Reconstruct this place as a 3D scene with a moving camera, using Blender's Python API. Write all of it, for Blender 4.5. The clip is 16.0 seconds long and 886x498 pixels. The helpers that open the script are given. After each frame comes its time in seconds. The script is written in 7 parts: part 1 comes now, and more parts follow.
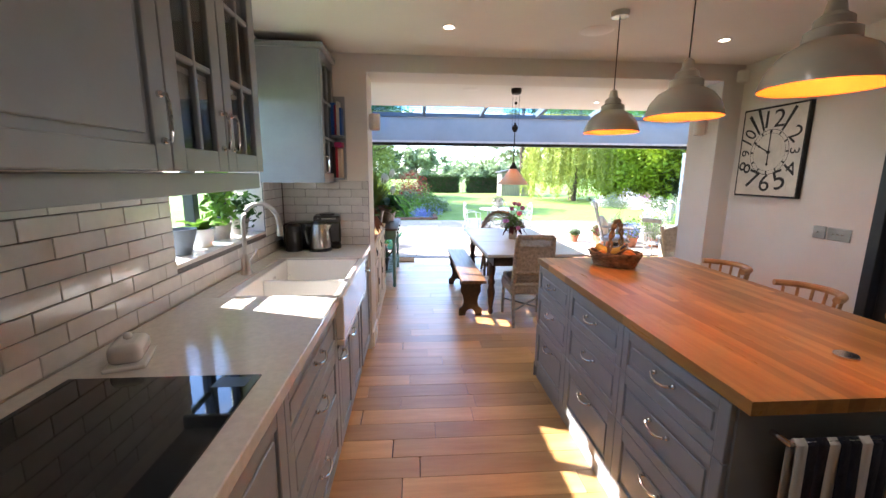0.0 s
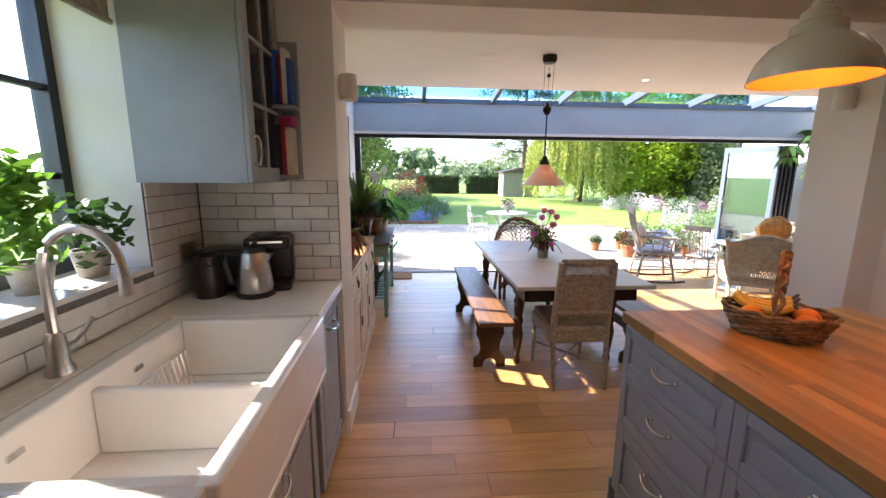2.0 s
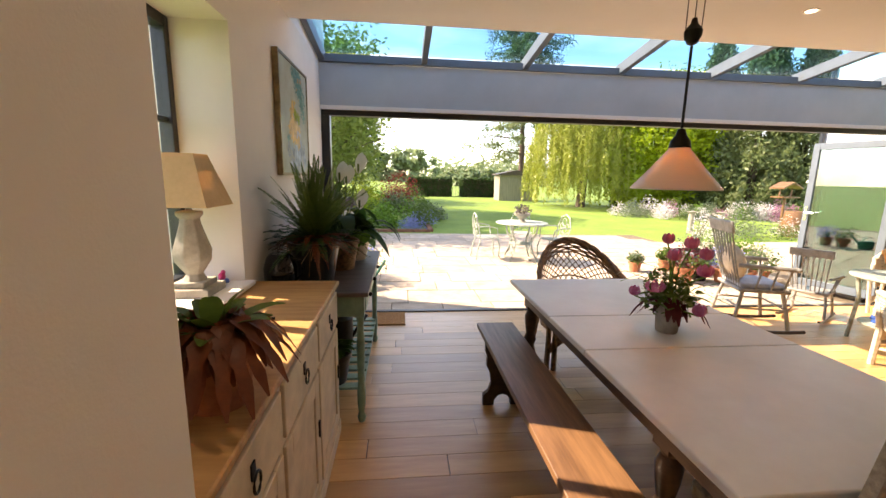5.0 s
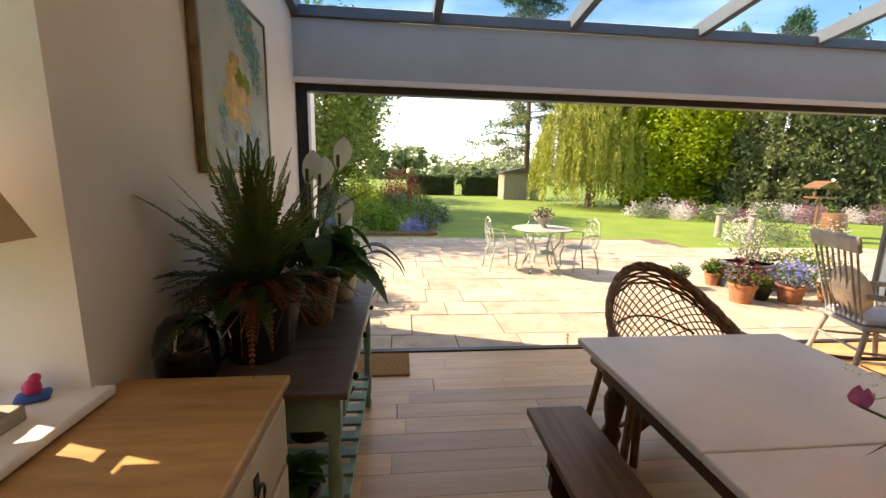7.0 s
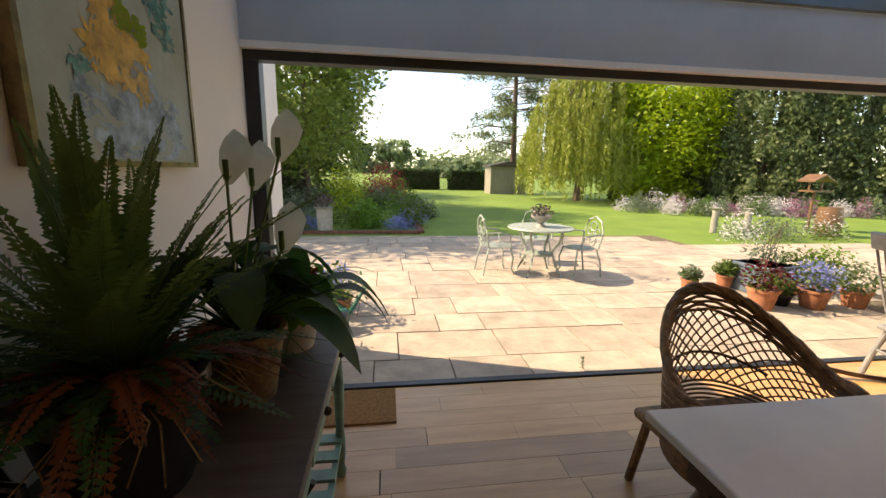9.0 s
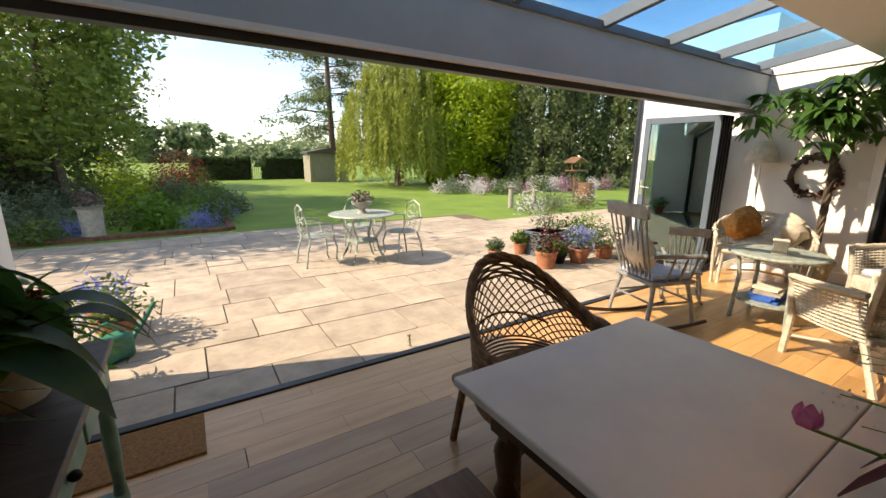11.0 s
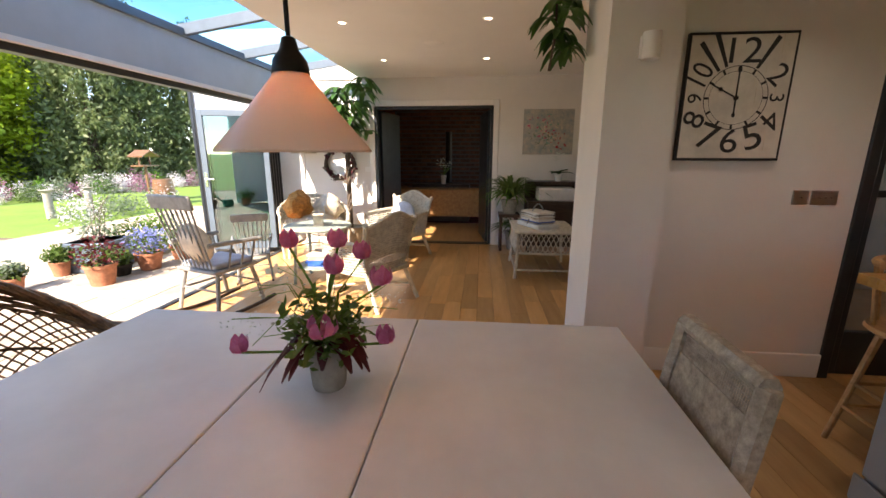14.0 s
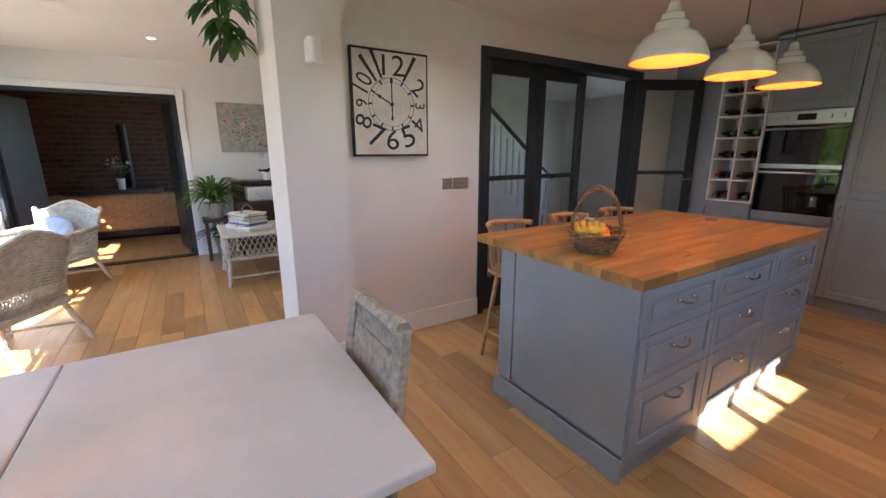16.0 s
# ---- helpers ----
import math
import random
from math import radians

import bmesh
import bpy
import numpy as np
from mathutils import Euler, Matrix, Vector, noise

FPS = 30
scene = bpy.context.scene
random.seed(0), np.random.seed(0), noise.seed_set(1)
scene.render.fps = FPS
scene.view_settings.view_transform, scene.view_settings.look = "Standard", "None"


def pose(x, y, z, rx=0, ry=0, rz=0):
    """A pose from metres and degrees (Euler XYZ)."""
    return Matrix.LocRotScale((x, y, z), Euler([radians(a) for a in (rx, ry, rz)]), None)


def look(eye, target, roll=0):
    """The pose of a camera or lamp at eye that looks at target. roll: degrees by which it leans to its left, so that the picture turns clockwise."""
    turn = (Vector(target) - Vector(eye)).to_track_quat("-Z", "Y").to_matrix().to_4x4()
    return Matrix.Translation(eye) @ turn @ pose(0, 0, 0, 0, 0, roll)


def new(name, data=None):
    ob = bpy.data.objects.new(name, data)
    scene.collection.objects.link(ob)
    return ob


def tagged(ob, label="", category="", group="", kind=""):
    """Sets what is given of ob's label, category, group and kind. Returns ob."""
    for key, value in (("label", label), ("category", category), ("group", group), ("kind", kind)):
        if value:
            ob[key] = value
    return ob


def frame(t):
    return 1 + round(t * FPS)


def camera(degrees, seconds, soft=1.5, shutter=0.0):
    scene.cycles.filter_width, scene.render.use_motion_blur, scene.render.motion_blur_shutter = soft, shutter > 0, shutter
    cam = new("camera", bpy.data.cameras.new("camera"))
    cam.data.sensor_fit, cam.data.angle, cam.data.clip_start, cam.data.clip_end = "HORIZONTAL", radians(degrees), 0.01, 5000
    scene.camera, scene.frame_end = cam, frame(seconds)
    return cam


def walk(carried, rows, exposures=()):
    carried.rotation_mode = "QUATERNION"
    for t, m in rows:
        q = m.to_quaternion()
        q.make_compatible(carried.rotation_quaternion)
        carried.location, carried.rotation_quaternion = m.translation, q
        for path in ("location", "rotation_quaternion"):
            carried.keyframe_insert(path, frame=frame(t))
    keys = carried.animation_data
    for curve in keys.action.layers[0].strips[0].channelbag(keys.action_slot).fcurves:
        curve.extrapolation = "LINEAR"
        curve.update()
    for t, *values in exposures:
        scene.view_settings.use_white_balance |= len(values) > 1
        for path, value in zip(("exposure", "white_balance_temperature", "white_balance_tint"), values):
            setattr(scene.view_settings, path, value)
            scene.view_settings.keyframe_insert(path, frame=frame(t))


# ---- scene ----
cam = camera(95.5, 16.0)
METRES, EYE, TILT, LEAN, TURN = 5.25, 1.47, 0.0, 0.0, -4.1
PATH = [
    (0, (0.535, 0.788, 1.515), (0.679, 2.75, 1.148), 0.5),
    (0.5, (0.537, 1.044, 1.515), (0.676, 3.004, 1.142), 0.5),
    (1, (0.546, 1.38, 1.508), (0.69, 3.34, 1.137), 0.5),
    (1.5, (0.543, 1.688, 1.496), (0.688, 3.648, 1.127), 0.5),
    (2, (0.545, 2.025, 1.488), (0.697, 3.986, 1.123), 0.5),
    (2.5, (0.554, 2.348, 1.498), (0.7, 4.309, 1.132), 0.4),
    (3, (0.534, 2.696, 1.478), (0.678, 4.657, 1.113), 0.4),
    (3.5, (0.512, 2.997, 1.474), (0.681, 4.957, 1.11), 0.6),
    (4, (0.507, 3.327, 1.451), (0.702, 5.286, 1.096), 1.0),
    (6.5, (0.486, 4.678, 1.428), (0.694, 6.636, 1.077), 1.2),
    (7, (0.478, 4.952, 1.436), (0.682, 6.908, 1.074), 1.25),
    (7.5, (0.469, 5.163, 1.436), (0.682, 7.117, 1.067), 1.25),
    (8, (0.475, 5.374, 1.438), (0.691, 7.326, 1.06), 1.2),
    (10.5, (0.56, 5.63, 1.43), (1.317, 7.429, 0.994), 0.7),
    (11, (0.6, 5.599, 1.427), (1.644, 7.247, 0.986), 0.4),
    (11.5, (0.637, 5.551, 1.419), (1.938, 7.002, 0.974), 0.3),
    (12, (0.68, 5.486, 1.408), (2.213, 6.69, 0.959), 0.3),
    (12.5, (0.705, 5.406, 1.41), (2.394, 6.373, 0.958), 0.1),
    (13, (0.718, 5.362, 1.412), (2.53, 6.067, 0.95), 0.25),
    (13.5, (0.728, 5.248, 1.396), (2.618, 5.717, 0.94), 0.05),
    (14, (0.727, 5.159, 1.395), (2.665, 5.341, 0.935), 0.1),
    (14.5, (0.717, 5.084, 1.397), (2.659, 4.987, 0.93), 0.0),
    (15, (0.707, 5.047, 1.394), (2.605, 4.624, 0.928), -0.1),
    (15.5, (0.672, 5.024, 1.393), (2.471, 4.287, 0.924), -0.05),
    (16, (0.625, 4.993, 1.392), (2.273, 3.963, 0.921), -0.1),
]
EXPO = [(0.0, 3.85, 6200, 17), (1.5, 3.5, 6400, 18), (3.5, 3.3, 7700, 22), (6.5, 2.6, 10000, 22), (8.0, 2.3, 9700, 20), (11.0, 1.9, 8500, 15), (12.5, 2.2, 8000, 17), (14.5, 3.2, 7300, 19), (15.5, 3.75, 7600, 16), (16.0, 4.0, 5800, 14)]
walk(cam, [(t, look(eye, target, roll)) for t, eye, target, roll in PATH], EXPO)

# ---- daylight ----
SUN = Vector((1.0, -0.34, -0.86)).normalized()
world = bpy.data.worlds.new("world")
scene.world = world
world.use_nodes = True
wn = world.node_tree.nodes
wl = world.node_tree.links
sky = wn.new("ShaderNodeTexSky")
sky.sky_type = "NISHITA"
sky.sun_disc = False
sky.sun_elevation = math.asin(-SUN.z)
sky.sun_rotation = math.atan2(-SUN.x, -SUN.y)
sky.dust_density = 0.0
sky.ozone_density = 3.0
sky.altitude = 1200
# soft clouds laid over the sky
co = wn.new("ShaderNodeTexCoord")
mp = wn.new("ShaderNodeMapping")
mp.inputs["Scale"].default_value = (2.2, 2.2, 7.0)
nz = wn.new("ShaderNodeTexNoise")
nz.inputs["Scale"].default_value = 1.6
nz.inputs["Detail"].default_value = 9
nz.inputs["Roughness"].default_value = 0.55
ramp = wn.new("ShaderNodeValToRGB")
ramp.color_ramp.elements[0].position = 0.50
ramp.color_ramp.elements[1].position = 0.72
mx = wn.new("ShaderNodeMix")
mx.data_type = "RGBA"
mx.inputs["B"].default_value = (3.6, 3.7, 3.9, 1)
wl.new(co.outputs["Generated"], mp.inputs["Vector"])
wl.new(mp.outputs["Vector"], nz.inputs["Vector"])
wl.new(nz.outputs["Fac"], ramp.inputs["Fac"])
wl.new(ramp.outputs["Color"], mx.inputs["Factor"])
wl.new(sky.outputs["Color"], mx.inputs["A"])
wl.new(mx.outputs["Result"], wn["Background"].inputs["Color"])
wn["Background"].inputs["Strength"].default_value = 0.10
sun = new("sun", bpy.data.lights.new("sun", "SUN"))
sun.data.energy = 2.2
sun.data.angle = radians(0.53)
sun.data.color = (1.0, 0.95, 0.86)
sun.matrix_world = look((0, 0, 30), Vector((0, 0, 30)) + SUN)


# ---- materials ----
def mat(name, color, rough=0.5, metal=0.0, var=0.12, scale=6.0, bump=0.0, bscale=60.0, stretch=(1, 1, 1), rand=0.0, color2=None, coat=0.0, trans=0.0, emit=None, spec=0.5, sub=0.0):
    m = bpy.data.materials.new(name)
    m.use_nodes = True
    n, l = m.node_tree.nodes, m.node_tree.links
    p = n["Principled BSDF"]
    p.inputs["Roughness"].default_value = rough
    p.inputs["Metallic"].default_value = metal
    p.inputs["Coat Weight"].default_value = coat
    p.inputs["Coat Roughness"].default_value = max(0.05, rough)
    p.inputs["Specular IOR Level"].default_value = spec
    if trans:
        p.inputs["Transmission Weight"].default_value = trans
    if emit:
        p.inputs["Emission Color"].default_value = (*emit[0], 1)
        p.inputs["Emission Strength"].default_value = emit[1]
    tc = n.new("ShaderNodeTexCoord")
    mpn = n.new("ShaderNodeMapping")
    mpn.inputs["Scale"].default_value = stretch
    l.new(tc.outputs["Object"], mpn.inputs["Vector"])
    nt = n.new("ShaderNodeTexNoise")
    nt.inputs["Scale"].default_value = scale
    nt.inputs["Detail"].default_value = 6
    nt.inputs["Roughness"].default_value = 0.65
    l.new(mpn.outputs["Vector"], nt.inputs["Vector"])
    mixn = n.new("ShaderNodeMix")
    mixn.data_type = "RGBA"
    c2 = color2 or tuple(c * (1 - 2.2 * var) for c in color)
    c1 = color if color2 else tuple(min(1, c * (1 + var)) for c in color)
    mixn.inputs["A"].default_value = (*c1, 1)
    mixn.inputs["B"].default_value = (*c2, 1)
    rm = n.new("ShaderNodeMapRange")
    rm.inputs["From Min"].default_value = 0.32
    rm.inputs["From Max"].default_value = 0.68
    l.new(nt.outputs["Fac"], rm.inputs["Value"])
    l.new(rm.outputs["Result"], mixn.inputs["Factor"])
    out = mixn.outputs["Result"]
    if rand:
        oi = n.new("ShaderNodeObjectInfo")
        hs = n.new("ShaderNodeHueSaturation")
        mr = n.new("ShaderNodeMapRange")
        mr.inputs["To Min"].default_value = 1 - rand
        mr.inputs["To Max"].default_value = 1 + rand
        l.new(oi.outputs["Random"], mr.inputs["Value"])
        l.new(mr.outputs["Result"], hs.inputs["Value"])
        l.new(out, hs.inputs["Color"])
        out = hs.outputs["Color"]
        va = n.new("ShaderNodeVectorMath")
        va.operation = "ADD"
        vs = n.new("ShaderNodeVectorMath")
        vs.operation = "SCALE"
        cx = n.new("ShaderNodeCombineXYZ")
        l.new(oi.outputs["Random"], cx.inputs["X"])
        l.new(oi.outputs["Random"], cx.inputs["Y"])
        l.new(cx.outputs["Vector"], vs.inputs[0])
        vs.inputs["Scale"].default_value = 37.0
        l.new(tc.outputs["Object"], va.inputs[0])
        l.new(vs.outputs["Vector"], va.inputs[1])
        l.new(va.outputs["Vector"], mpn.inputs["Vector"])
    l.new(out, p.inputs["Base Color"])
    if sub:
        p.inputs["Subsurface Weight"].default_value = sub
        p.inputs["Subsurface Radius"].default_value = (0.05, 0.05, 0.05)
    if bump:
        nb = n.new("ShaderNodeTexNoise")
        nb.inputs["Scale"].default_value = bscale
        nb.inputs["Detail"].default_value = 4
        l.new(mpn.outputs["Vector"], nb.inputs["Vector"])
        bp = n.new("ShaderNodeBump")
        bp.inputs["Strength"].default_value = bump
        bp.inputs["Distance"].default_value = 0.01
        l.new(nb.outputs["Fac"], bp.inputs["Height"])
        l.new(bp.outputs["Normal"], p.inputs["Normal"])
        rr = n.new("ShaderNodeMapRange")
        rr.inputs["To Min"].default_value = max(0.02, rough - 0.08)
        rr.inputs["To Max"].default_value = min(1, rough + 0.08)
        l.new(nt.outputs["Fac"], rr.inputs["Value"])
        l.new(rr.outputs["Result"], p.inputs["Roughness"])
    return m


def pane(name, tint, gloss=0.5):
    """thin window glass"""
    m = bpy.data.materials.new(name)
    m.use_nodes = True
    n, l = m.node_tree.nodes, m.node_tree.links
    n.remove(n["Principled BSDF"])
    tr = n.new("ShaderNodeBsdfTransparent")
    tr.inputs["Color"].default_value = (*tint, 1)
    gl = n.new("ShaderNodeBsdfGlossy")
    gl.inputs["Roughness"].default_value = 0.01
    ms = n.new("ShaderNodeMixShader")
    ms.inputs["Fac"].default_value = gloss
    l.new(tr.outputs["BSDF"], ms.inputs[1])
    l.new(gl.outputs["BSDF"], ms.inputs[2])
    l.new(ms.outputs["Shader"], n["Material Output"].inputs["Surface"])
    return m


def leafmat(name, c1, c2, scale=1.5, rough=0.5, through_light=0.45):
    m = mat(name, c1, rough, var=0.2, scale=scale, color2=c2)
    n, l = m.node_tree.nodes, m.node_tree.links
    p = n["Principled BSDF"]
    td = n.new("ShaderNodeBsdfTranslucent")
    ms = n.new("ShaderNodeMixShader")
    ms.inputs["Fac"].default_value = through_light
    src = p.inputs["Base Color"].links[0].from_socket
    l.new(src, td.inputs["Color"])
    l.new(p.outputs["BSDF"], ms.inputs[1])
    l.new(td.outputs["BSDF"], ms.inputs[2])
    l.new(ms.outputs["Shader"], n["Material Output"].inputs["Surface"])
    return m


M = {}
M["wall"] = mat("wall paint", (0.77, 0.725, 0.67), 0.75, var=0.03, scale=1.2, bump=0.06, bscale=220)
M["white"] = mat("white paint", (0.84, 0.81, 0.77), 0.5, var=0.03, scale=2, bump=0.03, bscale=200)
M["ceil"] = mat("ceiling paint", (0.83, 0.81, 0.77), 0.8, var=0.02, scale=1.0, bump=0.04, bscale=200)
M["render"] = mat("white render", (0.80, 0.80, 0.78), 0.85, var=0.05, scale=1.5, bump=0.25, bscale=90)
M["fascia"] = mat("grey fascia paint", (0.44, 0.48, 0.50), 0.6, var=0.05, scale=1.5, bump=0.05, bscale=150)
M["alu"] = mat("blue grey aluminium", (0.11, 0.145, 0.18), 0.4, var=0.06, scale=8)
M["black"] = mat("black aluminium", (0.012, 0.012, 0.014), 0.35, var=0.2, scale=10)
M["anthr"] = mat("anthracite paint", (0.022, 0.026, 0.032), 0.35, var=0.15, scale=7, bump=0.03, bscale=100)
M["cab"] = mat("grey cabinet paint", (0.29, 0.315, 0.335), 0.38, var=0.05, scale=3, bump=0.03, bscale=160, coat=0.1)
M["quartz"] = mat("pale quartz worktop", (0.70, 0.655, 0.585), 0.12, var=0.05, scale=40, bump=0.01, bscale=50)
M["ceramic"] = mat("white ceramic", (0.80, 0.77, 0.72), 0.1, var=0.02, scale=5, coat=0.4)
M["tile"] = mat("glazed white tile", (0.68, 0.665, 0.635), 0.09, var=0.05, scale=9, bump=0.10, bscale=14, rand=0.06)
M["grout"] = mat("grey grout", (0.16, 0.15, 0.145), 0.9, var=0.1, scale=60, bump=0.2, bscale=200)
M["oak"] = mat("oiled oak boards", (0.60, 0.345, 0.135), 0.34, coat=0.5, scale=3.2, color2=(0.44, 0.225, 0.075), stretch=(0.45, 3.5, 3.5), bump=0.10, bscale=16, rand=0.26)
M["oakgap"] = mat("dark joint", (0.06, 0.035, 0.02), 0.8, var=0.2)
M["block"] = mat("oiled wood block", (0.47, 0.255, 0.075), 0.30, scale=5, color2=(0.34, 0.16, 0.042), stretch=(6, 0.5, 6), bump=0.05, bscale=30, rand=0.32)
M["pine"] = mat("waxed pine", (0.57, 0.33, 0.14), 0.4, scale=4, color2=(0.34, 0.17, 0.06), stretch=(5, 0.5, 5), bump=0.06, bscale=22)
M["cream"] = mat("cream distressed paint", (0.66, 0.55, 0.40), 0.5, var=0.12, scale=5, bump=0.08, bscale=40)
M["dark"] = mat("dark stained wood", (0.075, 0.038, 0.020), 0.38, scale=5, color2=(0.030, 0.015, 0.009), stretch=(6, 0.6, 6), bump=0.06, bscale=24)
M["walnut"] = mat("brown bench wood", (0.24, 0.125, 0.062), 0.38, scale=5, color2=(0.12, 0.06, 0.03), stretch=(6, 0.5, 6), bump=0.08, bscale=22)
M["tabletop"] = mat("grey painted table top", (0.58, 0.57, 0.555), 0.36, var=0.05, scale=3, bump=0.03, bscale=60, coat=0.3)
M["chrome"] = mat("polished chrome", (0.75, 0.74, 0.72), 0.12, metal=1, var=0.03)
M["steel"] = mat("brushed steel", (0.52, 0.50, 0.47), 0.28, metal=1, var=0.06, scale=4, stretch=(1, 1, 20))
M["blackgloss"] = mat("black gloss glass", (0.006, 0.006, 0.008), 0.035, var=0.1, spec=0.6)
M["blackplastic"] = mat("black plastic", (0.015, 0.014, 0.014), 0.3, var=0.2, scale=20)
M["brass"] = mat("aged brass", (0.30, 0.22, 0.12), 0.35, metal=1, var=0.2, scale=20)
M["iron"] = mat("dark iron", (0.03, 0.025, 0.02), 0.45, metal=0.7, var=0.2, scale=20)
M["wickerbrown"] = mat("brown wicker", (0.24, 0.125, 0.055), 0.5, var=0.3, scale=30, bump=0.3, bscale=160)
M["wickerwhite"] = mat("weathered cream wicker", (0.55, 0.50, 0.40), 0.6, var=0.15, scale=20, bump=0.3, bscale=160)
M["wickergrey"] = mat("greige woven fibre", (0.40, 0.345, 0.27), 0.65, var=0.2, scale=40, bump=0.4, bscale=140)
M["greywood"] = mat("grey painted chair wood", (0.26, 0.26, 0.25), 0.5, var=0.15, scale=12, bump=0.06, bscale=60)
M["green"] = mat("pale green paint", (0.20, 0.36, 0.29), 0.5, var=0.18, scale=7, bump=0.08, bscale=40)
M["greytop"] = mat("weathered brown top", (0.13, 0.10, 0.085), 0.5, scale=5, color2=(0.07, 0.05, 0.04), stretch=(5, 0.6, 5), bump=0.08, bscale=25)
M["terra"] = mat("terracotta", (0.42, 0.165, 0.085), 0.8, var=0.18, scale=14, bump=0.15, bscale=60)
M["soil"] = mat("dark soil", (0.045, 0.03, 0.02), 0.95, var=0.3, scale=30, bump=0.5, bscale=80)
M["stone"] = mat("buff sandstone slab", (0.45, 0.37, 0.285), 0.85, var=0.14, scale=3.5, bump=0.35, bscale=14, rand=0.14)
M["joint"] = mat("mortar joint", (0.17, 0.13, 0.085), 0.95, var=0.3, scale=15, bump=0.4, bscale=60)
M["coir"] = mat("coir mat", (0.40, 0.19, 0.065), 0.95, var=0.2, scale=60, bump=0.8, bscale=300)
M["glass"] = pane("clear glass", (0.97, 0.98, 0.975), 0.06)
M["roofglass"] = pane("blue tinted roof glass", (0.50, 0.74, 0.85), 0.05)
M["tealglass"] = pane("tinted door glass", (0.50, 0.76, 0.72), 0.18)
M["shade"] = leafmat("opal shade", (0.85, 0.70, 0.60), (0.82, 0.67, 0.57), 2, 0.25, 0.2)
M["enamel"] = mat("cream enamel", (0.62, 0.585, 0.51), 0.22, var=0.03, coat=0.3)
M["copper"] = mat("warm enamel inside", (0.90, 0.22, 0.025), 0.45, var=0.05)
M["bulb"] = mat("lit bulb", (1, 0.8, 0.5), 0.4, emit=((1.0, 0.36, 0.08), 2.5))
M["spotlit"] = mat("lit downlight", (1, 0.95, 0.85), 0.4, emit=((1.0, 0.86, 0.66), 1.2))
M["linen"] = leafmat("linen shade", (0.72, 0.52, 0.30), (0.66, 0.47, 0.26), 40, 0.8, 0.3)
M["cloth"] = mat("cream cloth", (0.66, 0.58, 0.46), 0.9, var=0.12, scale=12, bump=0.3, bscale=60)
M["orangecloth"] = mat("ochre knitted throw", (0.55, 0.24, 0.06), 0.95, var=0.2, scale=25, bump=0.5, bscale=120)
M["bluecloth"] = mat("pale blue cushion", (0.45, 0.50, 0.60), 0.9, var=0.1, scale=12, bump=0.2, bscale=90)
M["navy"] = mat("navy woven towel", (0.012, 0.014, 0.028), 0.95, var=0.2, scale=30, bump=0.4, bscale=120)
M["offwhite"] = mat("off white paper", (0.68, 0.66, 0.61), 0.8, var=0.06, scale=8)
M["clockface"] = mat("aged clock face", (0.66, 0.60, 0.52), 0.6, var=0.10, scale=5, bump=0.05, bscale=60)
M["ink"] = mat("black ink", (0.015, 0.013, 0.012), 0.6, var=0.2)
M["red"] = mat("red print", (0.42, 0.02, 0.035), 0.5, var=0.15)
M["blueprint"] = mat("blue print", (0.02, 0.10, 0.40), 0.5, var=0.15)
M["pinkprint"] = mat("pink print", (0.60, 0.03, 0.16), 0.5, var=0.15)
M["banana"] = mat("ripe banana skin", (0.78, 0.50, 0.05), 0.5, var=0.1, scale=20, color2=(0.62, 0.33, 0.03))
M["orange"] = mat("orange peel", (0.80, 0.25, 0.02), 0.5, var=0.1, scale=20, bump=0.2, bscale=150)
M["basket"] = mat("willow basket", (0.26, 0.145, 0.06), 0.6, var=0.35, scale=30, bump=0.2, bscale=120)
M["pottery"] = mat("grey stoneware", (0.34, 0.31, 0.26), 0.7, var=0.15, scale=12, bump=0.1, bscale=60)
M["tulip"] = leafmat("pink tulip petal", (0.62, 0.24, 0.42), (0.44, 0.08, 0.22), 30)
M["burgundy"] = leafmat("burgundy leaf", (0.15, 0.015, 0.02), (0.07, 0.012, 0.012), 12)
M["leaf"] = leafmat("dark green leaf", (0.045, 0.115, 0.022), (0.02, 0.055, 0.014), 8)
M["leafbright"] = leafmat("bright green leaf", (0.16, 0.33, 0.035), (0.08, 0.20, 0.02), 8)
M["leafglossy"] = leafmat("glossy houseplant leaf", (0.085, 0.20, 0.045), (0.045, 0.115, 0.028), 8, 0.3)
M["fern"] = leafmat("fern green", (0.13, 0.21, 0.04), (0.06, 0.11, 0.022), 8)
M["rust"] = leafmat("rust brown leaf", (0.26, 0.07, 0.025), (0.12, 0.035, 0.015), 12)
M["petal"] = leafmat("white petal", (0.70, 0.72, 0.64), (0.55, 0.58, 0.48), 8)
M["bark"] = mat("bark", (0.12, 0.085, 0.06), 0.9, scale=8, var=0.3, stretch=(3, 3, 0.6), bump=0.6, bscale=20)
M["grass"] = mat("mown grass", (0.17, 0.27, 0.035), 0.9, scale=0.6, color2=(0.10, 0.185, 0.024), bump=0.7, bscale=60)
M["willow"] = leafmat("willow leaves", (0.36, 0.40, 0.08), (0.22, 0.27, 0.045), 0.9)
M["lime"] = leafmat("yellow green leaves", (0.36, 0.46, 0.02), (0.22, 0.33, 0.02), 0.8)
M["conifer"] = leafmat("conifer needles", (0.20, 0.25, 0.10), (0.09, 0.13, 0.05), 0.9)
M["tree"] = leafmat("mid green leaves", (0.24, 0.32, 0.07), (0.12, 0.19, 0.04), 0.7)
M["hedge"] = leafmat("hedge leaves", (0.055, 0.11, 0.025), (0.03, 0.06, 0.016), 0.8)
